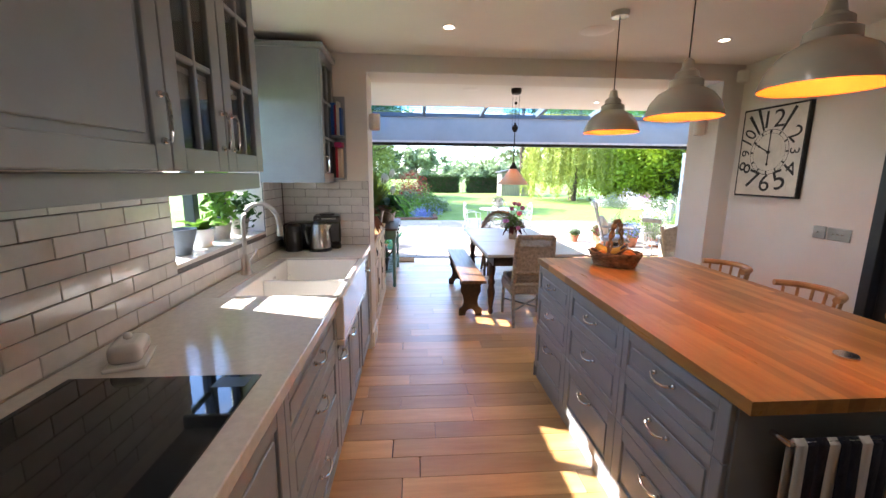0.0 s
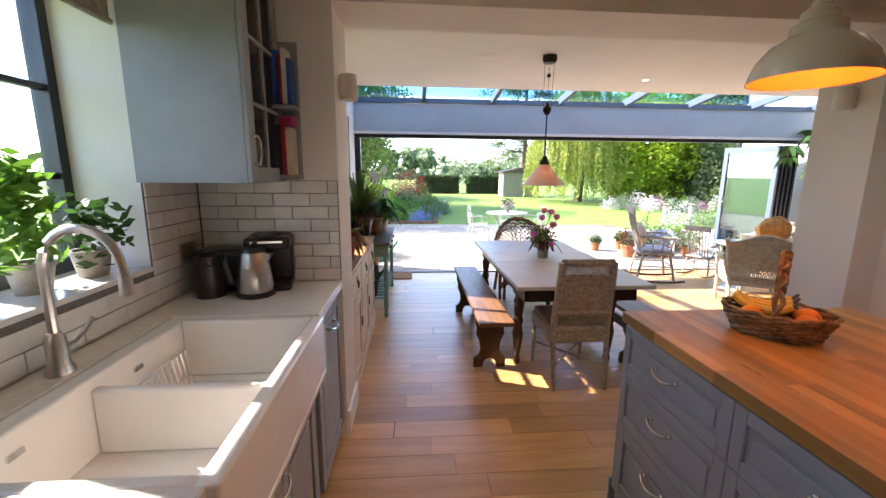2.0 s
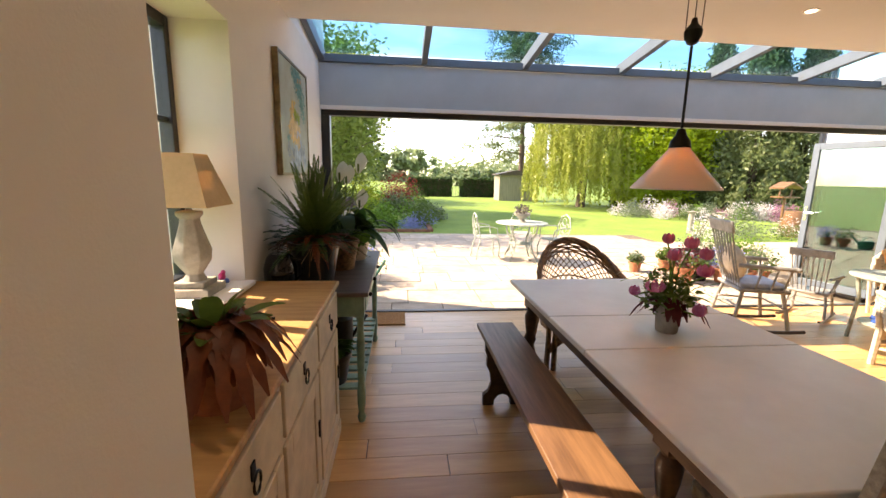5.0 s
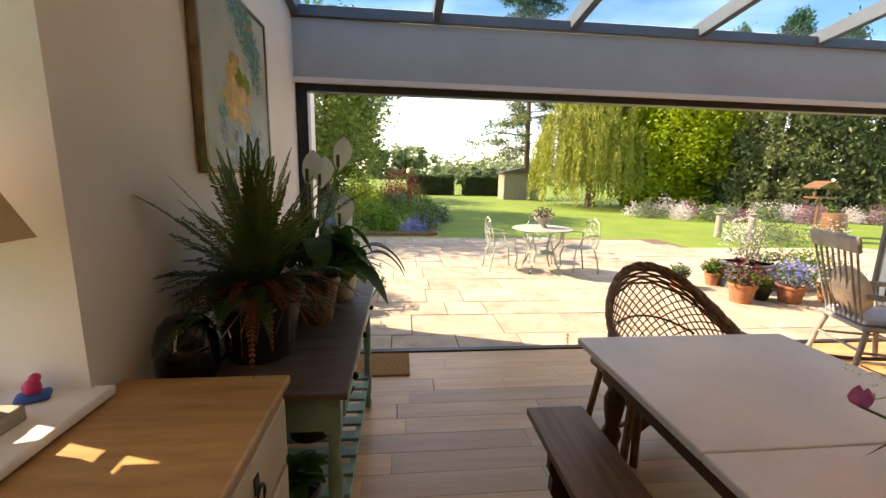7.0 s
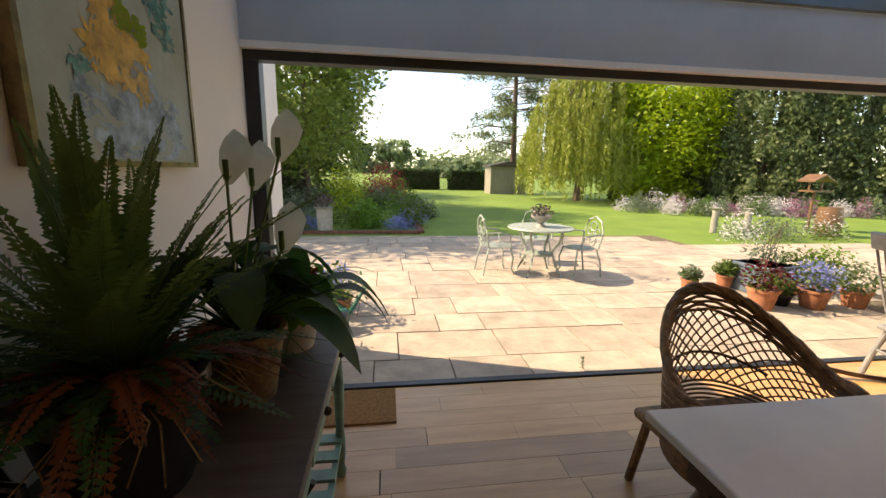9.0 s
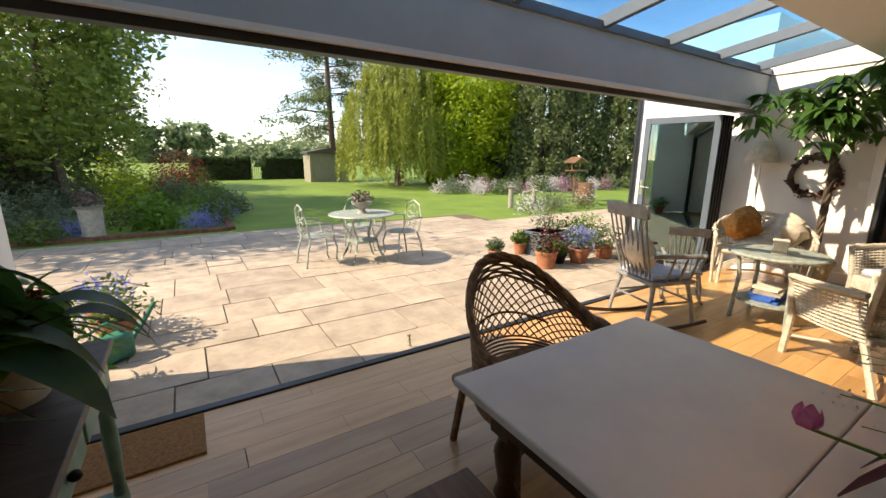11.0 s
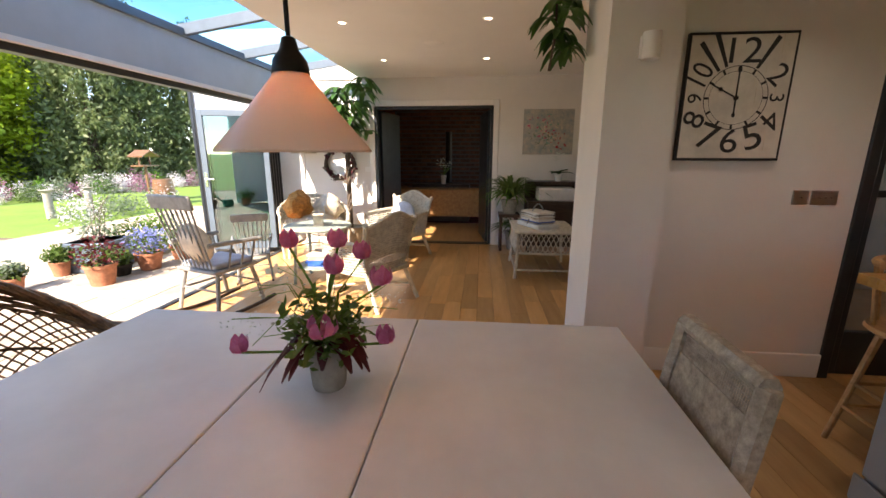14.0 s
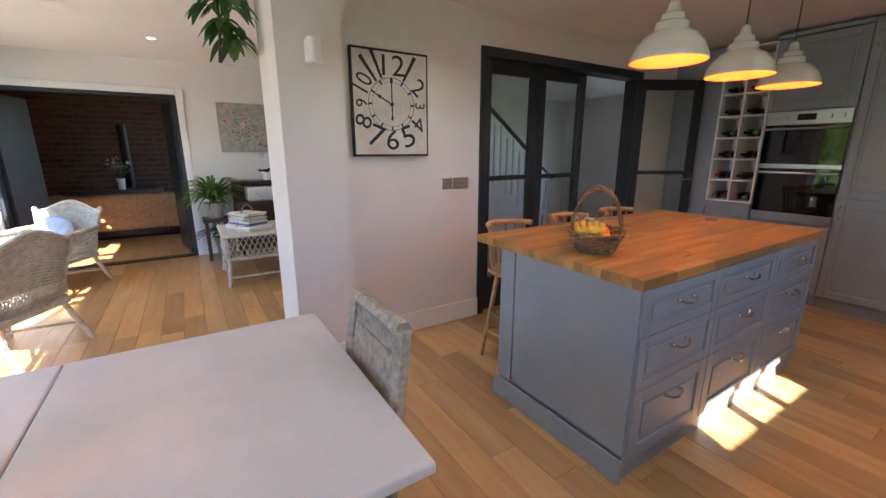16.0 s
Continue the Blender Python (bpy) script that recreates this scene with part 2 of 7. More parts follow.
M["flowerblue"] = leafmat("blue flowers", (0.25, 0.30, 0.62), (0.18, 0.22, 0.5), 6)
M["flowerwhite"] = leafmat("white flowers", (0.72, 0.70, 0.68), (0.6, 0.55, 0.6), 6)
M["flowerpink"] = leafmat("pink flowers", (0.42, 0.20, 0.30), (0.32, 0.14, 0.22), 6)
M["redshrub"] = leafmat("red shrub leaves", (0.35, 0.05, 0.045), (0.2, 0.04, 0.03), 4)
M["greyleaf"] = leafmat("silver green leaves", (0.20, 0.25, 0.17), (0.12, 0.17, 0.10), 4)
M["shed"] = mat("weathered shed boards", (0.30, 0.27, 0.21), 0.85, var=0.15, scale=4, stretch=(8, 8, 0.5), bump=0.2, bscale=30)
M["patina"] = mat("pale green metal", (0.38, 0.43, 0.37), 0.55, metal=0.2, var=0.2, scale=20, bump=0.2, bscale=80)
M["brick"] = mat("dark red brick", (0.20, 0.085, 0.05), 0.9, var=0.25, scale=10, bump=0.3, bscale=40, rand=0.25)
M["terrawall"] = mat("burnt orange wall", (0.42, 0.13, 0.045), 0.8, var=0.08, scale=2)
M["sofa"] = mat("gold patterned fabric", (0.38, 0.21, 0.085), 0.85, color2=(0.24, 0.12, 0.05), scale=18, bump=0.2, bscale=80)
M["rug"] = mat("red patterned rug", (0.20, 0.03, 0.035), 0.95, color2=(0.08, 0.025, 0.04), scale=14, bump=0.3, bscale=150)
M["stairwood"] = mat("white stair paint", (0.66, 0.63, 0.58), 0.5, var=0.04)
M["far"] = leafmat("distant woods", (0.26, 0.33, 0.17), (0.17, 0.23, 0.11), 0.15)
M["teal"] = mat("teal oil paint", (0.10, 0.30, 0.26), 0.5, var=0.3, scale=30, bump=0.2, bscale=60)
M["ochre"] = mat("ochre oil paint", (0.66, 0.40, 0.08), 0.5, var=0.25, scale=18, bump=0.2, bscale=60)
M["paleblue"] = mat("pale blue oil paint", (0.32, 0.42, 0.50), 0.5, var=0.3, scale=16, bump=0.2, bscale=60)
M["canplastic"] = mat("green plastic", (0.03, 0.20, 0.13), 0.4, var=0.15, scale=9)
M["artA"] = mat("pastel oil painting", (0.40, 0.46, 0.42), 0.6, scale=5, color2=(0.33, 0.34, 0.26), bump=0.15, bscale=30)
M["artB"] = mat("floral oil painting", (0.55, 0.45, 0.36), 0.35, scale=14, color2=(0.25, 0.30, 0.30), bump=0.15, bscale=40)


# ---- mesh tools ----
class Build:
    """collects simple solids into one mesh"""

    def __init__(self):
        self.bm = bmesh.new()

    def box(self, x0, y0, z0, x1, y1, z1, m=None):
        t = Matrix.Translation(((x0 + x1) / 2, (y0 + y1) / 2, (z0 + z1) / 2)) @ Matrix.Diagonal((abs(x1 - x0), abs(y1 - y0), abs(z1 - z0), 1))
        bmesh.ops.create_cube(self.bm, size=1, matrix=(m @ t) if m else t)
        return self

    def cyl(self, a, b, r0, r1=None, n=12):
        a, b = Vector(a), Vector(b)
        d = b - a
        q = d.to_track_quat("Z", "Y").to_matrix().to_4x4()
        bmesh.ops.create_cone(self.bm, cap_ends=True, segments=n, radius1=r0, radius2=r0 if r1 is None else r1, depth=d.length, matrix=Matrix.Translation((a + b) / 2) @ q)
        return self

    def ball(self, c, r, sx=1, sy=1, sz=1, u=12, v=8):
        bmesh.ops.create_uvsphere(self.bm, u_segments=u, v_segments=v, radius=r, matrix=Matrix.Translation(c) @ Matrix.Diagonal((sx, sy, sz, 1)))
        return self

    def lathe(self, prof, c=(0, 0, 0), n=20, close=False):
        rings = []
        for r, z in prof:
            rings.append([self.bm.verts.new((c[0] + r * math.cos(2 * math.pi * i / n), c[1] + r * math.sin(2 * math.pi * i / n), c[2] + z)) for i in range(n)])
        for a, b in zip(rings, rings[1:]):
            for i in range(n):
                self.bm.faces.new((a[i], a[(i + 1) % n], b[(i + 1) % n], b[i]))
        if close:
            self.bm.faces.new(rings[0][::-1])
            self.bm.faces.new(rings[-1])
        return self

    def tube(self, pts, r, n=6, r1=None):
        pts = [Vector(p) for p in pts]
        rings = []
        for i, p in enumerate(pts):
            d = pts[min(i + 1, len(pts) - 1)] - pts[max(i - 1, 0)]
            if d.length < 1e-7:
                d = Vector((0, 0, 1))
            d.normalize()
            up = Vector((0, 0, 1)) if abs(d.z) < 0.9 else Vector((1, 0, 0))
            s = d.cross(up).normalized()
            u = s.cross(d)
            rr = r if r1 is None else r + (r1 - r) * i / (len(pts) - 1)
            rings.append([self.bm.verts.new(p + rr * (math.cos(2 * math.pi * k / n) * s + math.sin(2 * math.pi * k / n) * u)) for k in range(n)])
        for a, b in zip(rings, rings[1:]):
            for k in range(n):
                self.bm.faces.new((a[k], a[(k + 1) % n], b[(k + 1) % n], b[k]))
        self.bm.faces.new(rings[0][::-1])
        self.bm.faces.new(rings[-1])
        return self

    def prism(self, outline, y0, y1, m=None):
        """outline of (x, z) pushed along y"""
        a = [self.bm.verts.new((x, y0, z)) for x, z in outline]
        b = [self.bm.verts.new((x, y1, z)) for x, z in outline]
        if m:
            for v in a + b:
                v.co = m @ v.co
        n = len(a)
        self.bm.faces.new(a)
        self.bm.faces.new(b[::-1])
        for i in range(n):
            self.bm.faces.new((a[i], b[i], b[(i + 1) % n], a[(i + 1) % n]))
        return self

    def strip(self, pts, side, widths, fold=0.0):
        """a leaf: a folded strip along pts"""
        rows = []
        for i, (p, w) in enumerate(zip(pts, widths)):
            p = Vector(p)
            up = Vector((0, 0, 1))
            rows.append((self.bm.verts.new(p - side * w + up * fold * w), self.bm.verts.new(p), self.bm.verts.new(p + side * w + up * fold * w)))
        for a, b in zip(rows, rows[1:]):
            self.bm.faces.new((a[0], a[1], b[1], b[0]))
            self.bm.faces.new((a[1], a[2], b[2], b[1]))
        return self

    def done(self, name, material, parent=None, bevel=0.0, smooth=True, seg=2):
        bmesh.ops.recalc_face_normals(self.bm, faces=self.bm.faces)
        me = bpy.data.meshes.new(name)
        self.bm.to_mesh(me)
        self.bm.free()
        me.materials.append(M[material])
        if smooth:
            me.polygons.foreach_set("use_smooth", [True] * len(me.polygons))
            me.set_sharp_from_angle(angle=radians(35))
        ob = new(name, me)
        if parent:
            ob.parent = parent
        if bevel:
            b = ob.modifiers.new("bevel", "BEVEL")
            b.width, b.segments, b.limit_method, b.angle_limit = bevel, seg, "ANGLE", radians(40)
        return ob


def thing(name, m, label, category, group=""):
    ob = new(name)
    ob.empty_display_size = 0.1
    ob.matrix_world = m
    return tagged(ob, label, category, group)


def struct(ob, label=""):
    return tagged(ob, label, "", "", "structure")


def rnd(a, b):
    return random.uniform(a, b)


# ---- the building ----
KC, DC = 2.42, 2.49


def wall_with_holes(name, axis, at, thick, a0, a1, z0, z1, holes, material="wall"):
    """a wall in the plane axis = at, from a0 to a1, with openings (b0, b1, zb, zt) through it"""
    bd = Build()
    cuts = sorted({a0, a1, *[h[0] for h in holes], *[h[1] for h in holes]})
    for p, q in zip(cuts, cuts[1:]):
        spans = [(z0, z1)]
        for b0, b1, zb, zt in holes:
            if b0 <= p and q <= b1:
                spans = [s for u, v in spans for s in ((u, min(v, zb)), (max(u, zt), v)) if s[1] - s[0] > 1e-4]
        for u, v in spans:
            if axis == "x":
                bd.box(at, p, u, at + thick, q, v)
            else:
                bd.box(p, at, u, q, at + thick, v)
    bmesh.ops.remove_doubles(bd.bm, verts=bd.bm.verts, dist=1e-5)
    return struct(bd.done(name, material, smooth=False))


WX, PY = -0.53, 4.14
wall_with_holes("wall_kitchen_left", "x", WX - 0.34, 0.34, -0.62, PY, 0, KC, [(2.62, 3.73, 1.10, 2.16)])
wall_with_holes("wall_kitchen_back", "y", -0.62, 0.30, WX, 3.28, 0, KC, [])
wall_with_holes("wall_kitchen_right", "x", 3.28, 0.14, -0.62, PY, 0, KC, [(0.93, 2.99, 0, 2.17)])
wall_with_holes("wall_opening", "y", PY, 0.37, WX - 0.34, 3.62, 0, DC, [(0.17, 3.10, 0, 2.29)])
wall_with_holes("wall_dining_left", "x", -0.61, 0.34, PY + 0.37, 8.0, 0, DC, [(5.20, 5.93, 0.90, 2.10)])
wall_with_holes("wall_sunroom_back", "y", 2.86, 0.30, 3.42, 7.0, 0, DC, [])
wall_with_holes("wall_sunroom_left", "x", 3.422, 0.198, 3.16, PY, 0, DC, [])
wall_with_holes("wall_sunroom_end", "x", 7.0, 0.16, 2.86, 8.0, 0, 2.62, [(5.0, 6.80, 0, 2.09)])
# fascia beam over the folding doors, with its plaster soffit
struct(Build().box(-0.61, 8.0, 2.085, 7.16, 8.30, 2.47).done("wall_fascia_beam", "fascia", bevel=0.006))
struct(Build().box(-0.27, 7.985, 2.05, 7.0, 8.05, 2.085).done("trim_soffit", "white"))
struct(Build().box(-0.61, 8.0, 0, -0.27, 8.36, 2.085).box(-0.61, 8.36, -0.02, -0.34, 9.0, 2.6).done("wall_outside_left", "render"))
struct(Build().box(7.001, 8.001, -0.05, 12, 9.75, 3.2).done("wall_outside_right", "render"))
# block added above the left wall, keeps sun through the roof off the table
struct(Build().box(-0.61, 6.9, 2.491, -0.272, 8.3, 3.15).done("wall_sun_block_left", "render"))
# floors under the boards
struct(Build().box(-0.61, -0.62, -0.12, 7.0, 8.12, -0.016).done("floor_screed", "oakgap"))
struct(Build().box(7.0, 3.2, -0.12, 11.6, 9.0, -0.004).done("floor_living", "oak"))
struct(Build().box(3.28, -2.2, -0.12, 7.2, 2.86, -0.004).done("floor_hall", "oak"))
# ceilings
struct(Build().box(WX - 0.34, -0.62, KC, 3.42, PY, KC + 0.2).done("ceiling_kitchen", "ceil"))
struct(Build().box(-0.61, PY, DC, 7.16, 7.0, DC + 0.22).box(3.42, 2.86, DC + 0.001, 7.16, PY, DC + 0.22).done("ceiling_dining", "ceil"))
struct(Build().box(7.16, 3.2, 2.5, 11.8, 9.0, 2.7).done("ceiling_living", "ceil"))
struct(Build().box(3.421, -2.4, 2.44, 7.2, 2.86, 2.9).done("ceiling_hall", "ceil"))
# living room and hall shells, with unseen gaps added to let daylight in
struct(Build().box(11.4, 3.2, 0, 11.6, 9.0, 2.5).box(7.16, 3.0, 0, 9.2, 3.2, 2.5).box(11.0, 3.0, 0, 11.6, 3.2, 2.5).box(9.2, 3.0, 0, 11.0, 3.2, 0.9).box(9.2, 3.0, 2.2, 11.0, 3.2, 2.5).box(7.16, 8.0, 0, 11.6, 8.2, 2.5).done("wall_living", "terrawall"))
struct(Build().box(7.05, -2.2, 0, 7.2, 2.86, 2.8).box(3.28, -2.4, 0, 3.5, -2.2, 2.8).box(5.0, -2.4, 0, 7.2, -2.2, 2.8).box(3.5, -2.4, 0, 5.0, -2.2, 0.9).box(3.5, -2.4, 2.2, 5.0, -2.2, 2.8).box(3.28, -2.2, 0, 3.42, -0.62, 2.8).box(3.42, 2.862, 2.49, 7.2, 3.0, 2.9).done("wall_hall", "wall"))
# roof light
RAFT = [-0.27 + i * 0.985 for i in range(8)]
for i, x in enumerate(RAFT):
    struct(Build().box(-0.027, -0.55, -0.05, 0.027, 0.55, 0.05, pose(x + (0.03 if i == 0 else 0), 7.5, 2.60, -8)).done("rafter", "alu", bevel=0.004))
struct(Build().box(-0.27, 7.97, 2.47, 7.0, 8.06, 2.54).box(-0.27, 6.96, 2.69, 7.0, 7.02, 2.76).done("trim_roof_rails", "alu", bevel=0.004))
struct(Build().box(-0.5, -0.56, -0.006, 6.9, 0.56, 0.006, pose(0.25, 7.5, 2.655, -8)).done("window_roof_glass", "roofglass", smooth=False)).visible_shadow = False
struct(Build().prism([(7.0, 2.47), (8.0, 2.47), (8.0, 2.55), (7.0, 2.75)], 6.98, 7.02, pose(0, 0, 0, 0, 0, 90) @ pose(0, -14.0 + 0.0, 0)).done("trim_roof_end", "white"))
# folding door track, sill and post
struct(Build().box(-0.27, 8.03, 2.0, 7.0, 8.12, 2.052).box(-0.272, 8.03, -0.01, -0.19, 8.12, 2.0).box(-0.27, 8.05, -0.014, 7.0, 8.11, 0.012).done("trim_door_track", "black", bevel=0.004))
# skirtings
struct(Build().box(0.155, PY + 0.03, 0, 0.185, PY + 0.37, 0.14).box(3.085, PY - 0.015, 0, 3.12, PY + 0.385, 0.14).box(3.262, 2.99, 0, 3.279, PY, 0.16).box(3.10, PY - 0.016, 0, 3.28, PY - 0.001, 0.14).box(3.1, 4.511, 0, 3.62, 4.525, 0.14).box(6.984, 3.2, 0, 6.999, 4.93, 0.14).box(6.984, 6.88, 0, 6.999, 8.0, 0.14).done("baseboard", "white", bevel=0.006))


# ---- kitchen units ----
def front(parent, name, x0, z0, w, h, handle=None, glazed=None, material="cab"):
    """a framed front in the local plane y = 0 that faces -y"""
    f = 0.065 if h > 0.25 else 0.045
    bd = Build()
    bd.box(x0 + 0.002, -0.02, z0 + 0.002, x0 + f, 0, z0 + h - 0.002).box(x0 + w - f, -0.02, z0 + 0.002, x0 + w - 0.002, 0, z0 + h - 0.002)
    bd.box(x0 + f, -0.0195, z0 + 0.002, x0 + w - f, 0, z0 + f).box(x0 + f, -0.0195, z0 + h - f, x0 + w - f, 0, z0 + h - 0.002)
    if not glazed:
        bd.box(x0 + f - 0.002, -0.010, z0 + f - 0.002, x0 + w - f + 0.002, -0.002, z0 + h - f + 0.002)
        g = 0.022
        if h > 0.13:
            bd.box(x0 + f + g, -0.016, z0 + f + g, x0 + w - f - g, -0.009, z0 + h - f - g)
    else:
        cols, rows = glazed
        for i in range(1, cols):
            x = x0 + f + (w - 2 * f) * i / cols
            bd.box(x - 0.009, -0.019, z0 + f, x + 0.009, -0.002, z0 + h - f)
        for j in range(1, rows):
            z = z0 + f + (h - 2 * f) * j / rows
            bd.box(x0 + f, -0.018, z - 0.009, x0 + w - f, -0.003, z + 0.009)
    ob = bd.done(name, material, parent, bevel=0.004)
    if glazed:
        Build().box(x0 + f, -0.009, z0 + f, x0 + w - f, -0.006, z0 + h - f).done("pane", "glass", ob, smooth=False)
    if handle:
        hx, hz, upright = handle
        L = 0.055
        pts = [(-L, 0, 0), (-L, -0.022, 0), (-L * 0.6, -0.03, -0.008), (0, -0.033, -0.012), (L * 0.6, -0.03, -0.008), (L, -0.022, 0), (L, 0, 0)]
        if upright:
            pts = [(p[2], p[1], p[0]) for p in pts]
        hd = Build().tube([(hx + p[0], p[1] - 0.019, hz + p[2]) for p in pts], 0.005, 8)
        for s in (-1, 1):
            c = (hx, -0.025, hz + s * L) if upright else (hx + s * L, -0.025, hz)
            hd.ball(c, 0.0095)
        hd.done("handle", "chrome", ob)
    return ob


def base_unit(m, w, d, rows, label, group, h=0.88, plinth=0.10):
    u = thing("base_cabinet", m, label, "cabinet", group)
    Build().box(0, 0.001, plinth, w, d, h).done("body", "cab", u)
    Build().box(0, 0.05, 0, w, d, plinth).done("plinth", "cab", u)
    z = h
    for k, hh in enumerate(rows):
        z -= hh
        front(u, "drawer_front", 0, z, w, hh, (w / 2, z + hh - (0.075 if hh < 0.3 else 0.10), False))
    return u


LX = 0.135
LROT = 90
for y0, w, rows in ((0.35, 0.74, (0.20, 0.29, 0.29)), (1.09, 0.80, (0.78,)), (1.89, 0.80, (0.20, 0.29, 0.29)), (3.605, 0.53, (0.78,))):
    base_unit(pose(LX, y0, 0, 0, 0, LROT), w, 0.62, rows, "grey painted kitchen base cabinet with chrome bow handles", "kitchen base cabinets")
su = thing("sink_cabinet", pose(LX, 2.70, 0, 0, 0, LROT), "grey painted base cabinet under the butler sink", "cabinet")
Build().box(0, 0.001, 0.10, 0.83, 0.62, 0.66).box(0, 0.05, 0, 0.83, 0.62, 0.10).done("body", "cab", su)
front(su, "door", 0, 0.10, 0.415, 0.55, (0.36, 0.60, False))
front(su, "door", 0.415, 0.10, 0.415, 0.55, (0.055, 0.60, False))
# worktop left of and beyond the sink
ct = thing("worktop", pose(0, 0, 0), "pale polished quartz worktop beside the sink", "worktop")
Build().box(WX + 0.012, 0.32, 0.885, 0.17, 2.695, 0.93).done("slab", "quartz", ct, bevel=0.004)
Build().box(WX + 0.012, 3.605, 0.885, 0.17, PY - 0.012, 0.93).box(WX + 0.012, 2.695, 0.885, -0.40, 3.605, 0.93).done("slab", "quartz", ct, bevel=0.004)
# double butler sink
sk = thing("butler_sink", pose(0, 0, 0), "white ceramic double bowl butler sink set in the worktop", "sink")
bd = Build().box(-0.40, 2.70, 0.67, 0.19, 3.60, 0.70)
bd.box(-0.40, 2.70, 0.70, -0.34, 3.60, 0.925).box(0.140, 2.70, 0.70, 0.19, 3.60, 0.925).box(-0.34, 2.70, 0.70, 0.140, 2.735, 0.925).box(-0.34, 3.56, 0.70, 0.140, 3.60, 0.925).box(-0.34, 3.11, 0.70, 0.14, 3.14, 0.895)
bd.done("bowl", "ceramic", sk, bevel=0.008, seg=3)
for y in (2.92, 3.33):
    Build().cyl((-0.09, y, 0.70), (-0.09, y, 0.704), 0.045).done("waste", "chrome", sk)
    Build().box(-0.342, y - 0.05, 0.86, -0.334, y - 0.01, 0.875).done("overflow", "chrome", sk)
rk = Build()
for i in range(13):
    y = 3.17 + i * 0.027
    rk.tube([(-0.30, y, 0.84), (-0.28, y, 0.71), (0.10, y, 0.71), (0.12, y, 0.84)], 0.0025, 5)
for x, z in ((-0.30, 0.84), (0.12, 0.84), (-0.2, 0.707), (0.0, 0.707)):
    rk.tube([(x, 3.16, z), (x, 3.50, z)], 0.003, 5)
tagged(rk.done("dish_rack", "steel"), "steel wire dish rack standing in the sink bowl", "rack")
tp = thing("mixer_tap", pose(-0.44, 3.15, 0.93), "brushed steel swan neck mixer tap behind the sink", "tap")
Build().lathe([(0.034, 0), (0.034, 0.012), (0.026, 0.03), (0.024, 0.10), (0.016, 0.12)], n=16, close=True).done("body", "steel", tp)
Build().tube([(0, 0, 0.10), (0, 0, 0.30), *[(0.10 - 0.10 * math.cos(a), 0, 0.30 + 0.11 * math.sin(a)) for a in np.linspace(0.2, math.pi - 0.1, 12)], (0.205, 0, 0.27)], 0.013, 10).cyl((0.205, 0, 0.28), (0.205, 0, 0.225), 0.016, 0.018).done("spout", "steel", tp)
Build().cyl((0, 0.02, 0.06), (0, 0.055, 0.06), 0.015).tube([(0, 0.05, 0.06), (0.02, 0.085, 0.10), (0.03, 0.10, 0.13)], 0.007, 8).done("lever", "steel", tp)
# hob
hb = thing("induction_hob", pose(0, 0, 0), "black glass induction hob flush in the worktop", "hob")
Build().box(-0.44, 1.12, 0.931, 0.09, 1.91, 0.937).done("glass", "blackgloss", hb, bevel=0.001)
Build().box(-0.02, 1.84, 0.9373, 0.07, 1.895, 0.9376).done("controls", "blackplastic", hb)
bt = thing("butter_dish", pose(-0.35, 2.03, 0.93, 0, 0, 20), "cream glazed lidded butter dish on the worktop", "dish")
Build().box(-0.055, -0.08, 0, 0.055, 0.08, 0.014).done("plate", "ceramic", bt, bevel=0.006)
Build().box(-0.045, -0.065, 0.013, 0.045, 0.065, 0.075).done("lid", "ceramic", bt, bevel=0.022, seg=4)
Build().ball((0, 0, 0.085), 0.013).done("knob", "ceramic", bt)


# wall cabinets
def wall_unit(m, w, d, z0, z1, doors, label):
    u = thing("wall_cabinet", m, label, "cabinet", "kitchen wall cabinets")
    bd = Build()
    bd.box(0, 0, z0, 0.018, d, z1).box(w - 0.018, 0, z0, w, d, z1).box(0.018, 0.001, z0, w - 0.018, d, z0 + 0.018).box(0.018, 0.001, z1 - 0.018, w - 0.018, d, z1).box(0.018, d - 0.01, z0 + 0.018, w - 0.018, d, z1 - 0.018)
    for k in (1, 2):
        z = z0 + (z1 - z0) * k / 3
        bd.box(0.018, 0.03, z, w - 0.018, d - 0.01, z + 0.018)
    bd.done("body", "cab", u)
    Build().box(-0.02, -0.045, z1, w + 0.012, d, z1 + 0.035).done("cornice", "cab", u, bevel=0.01)
    x = 0
    for dw, kind, side in doors:
        hx = x + (0.035 if side < 0 else dw - 0.035)
        front(u, "door", x, z0, dw, z1 - z0, (hx, z0 + 0.13, True), (2, 3) if kind else None)
        x += dw
    return u


wu = wall_unit(pose(-0.105, 0.50, 0, 0, 0, 90), 2.04, 0.41, 1.515, 2.36, ((0.66, 0, 1), (0.74, 0, 1), (0.32, 1, 1), (0.32, 1, -1)), "grey wall cabinets with panelled and glazed doors")
Build().box(0, 0.0, 1.45, 2.04, 0.02, 1.512).box(2.02, 0.02, 1.45, 2.04, 0.41, 1.512).done("pelmet", "cab", wu, bevel=0.003)
Build().box(0.20, 0.03, 1.47, 1.40, 0.40, 1.512).done("extractor", "steel", wu, bevel=0.003)
wall_unit(pose(-0.105, 3.70, 0, 0, 0, 90), 0.425, 0.42, 1.446, 2.33, ((0.425, 1, -1),), "grey wall cabinet with a glazed door in the corner")
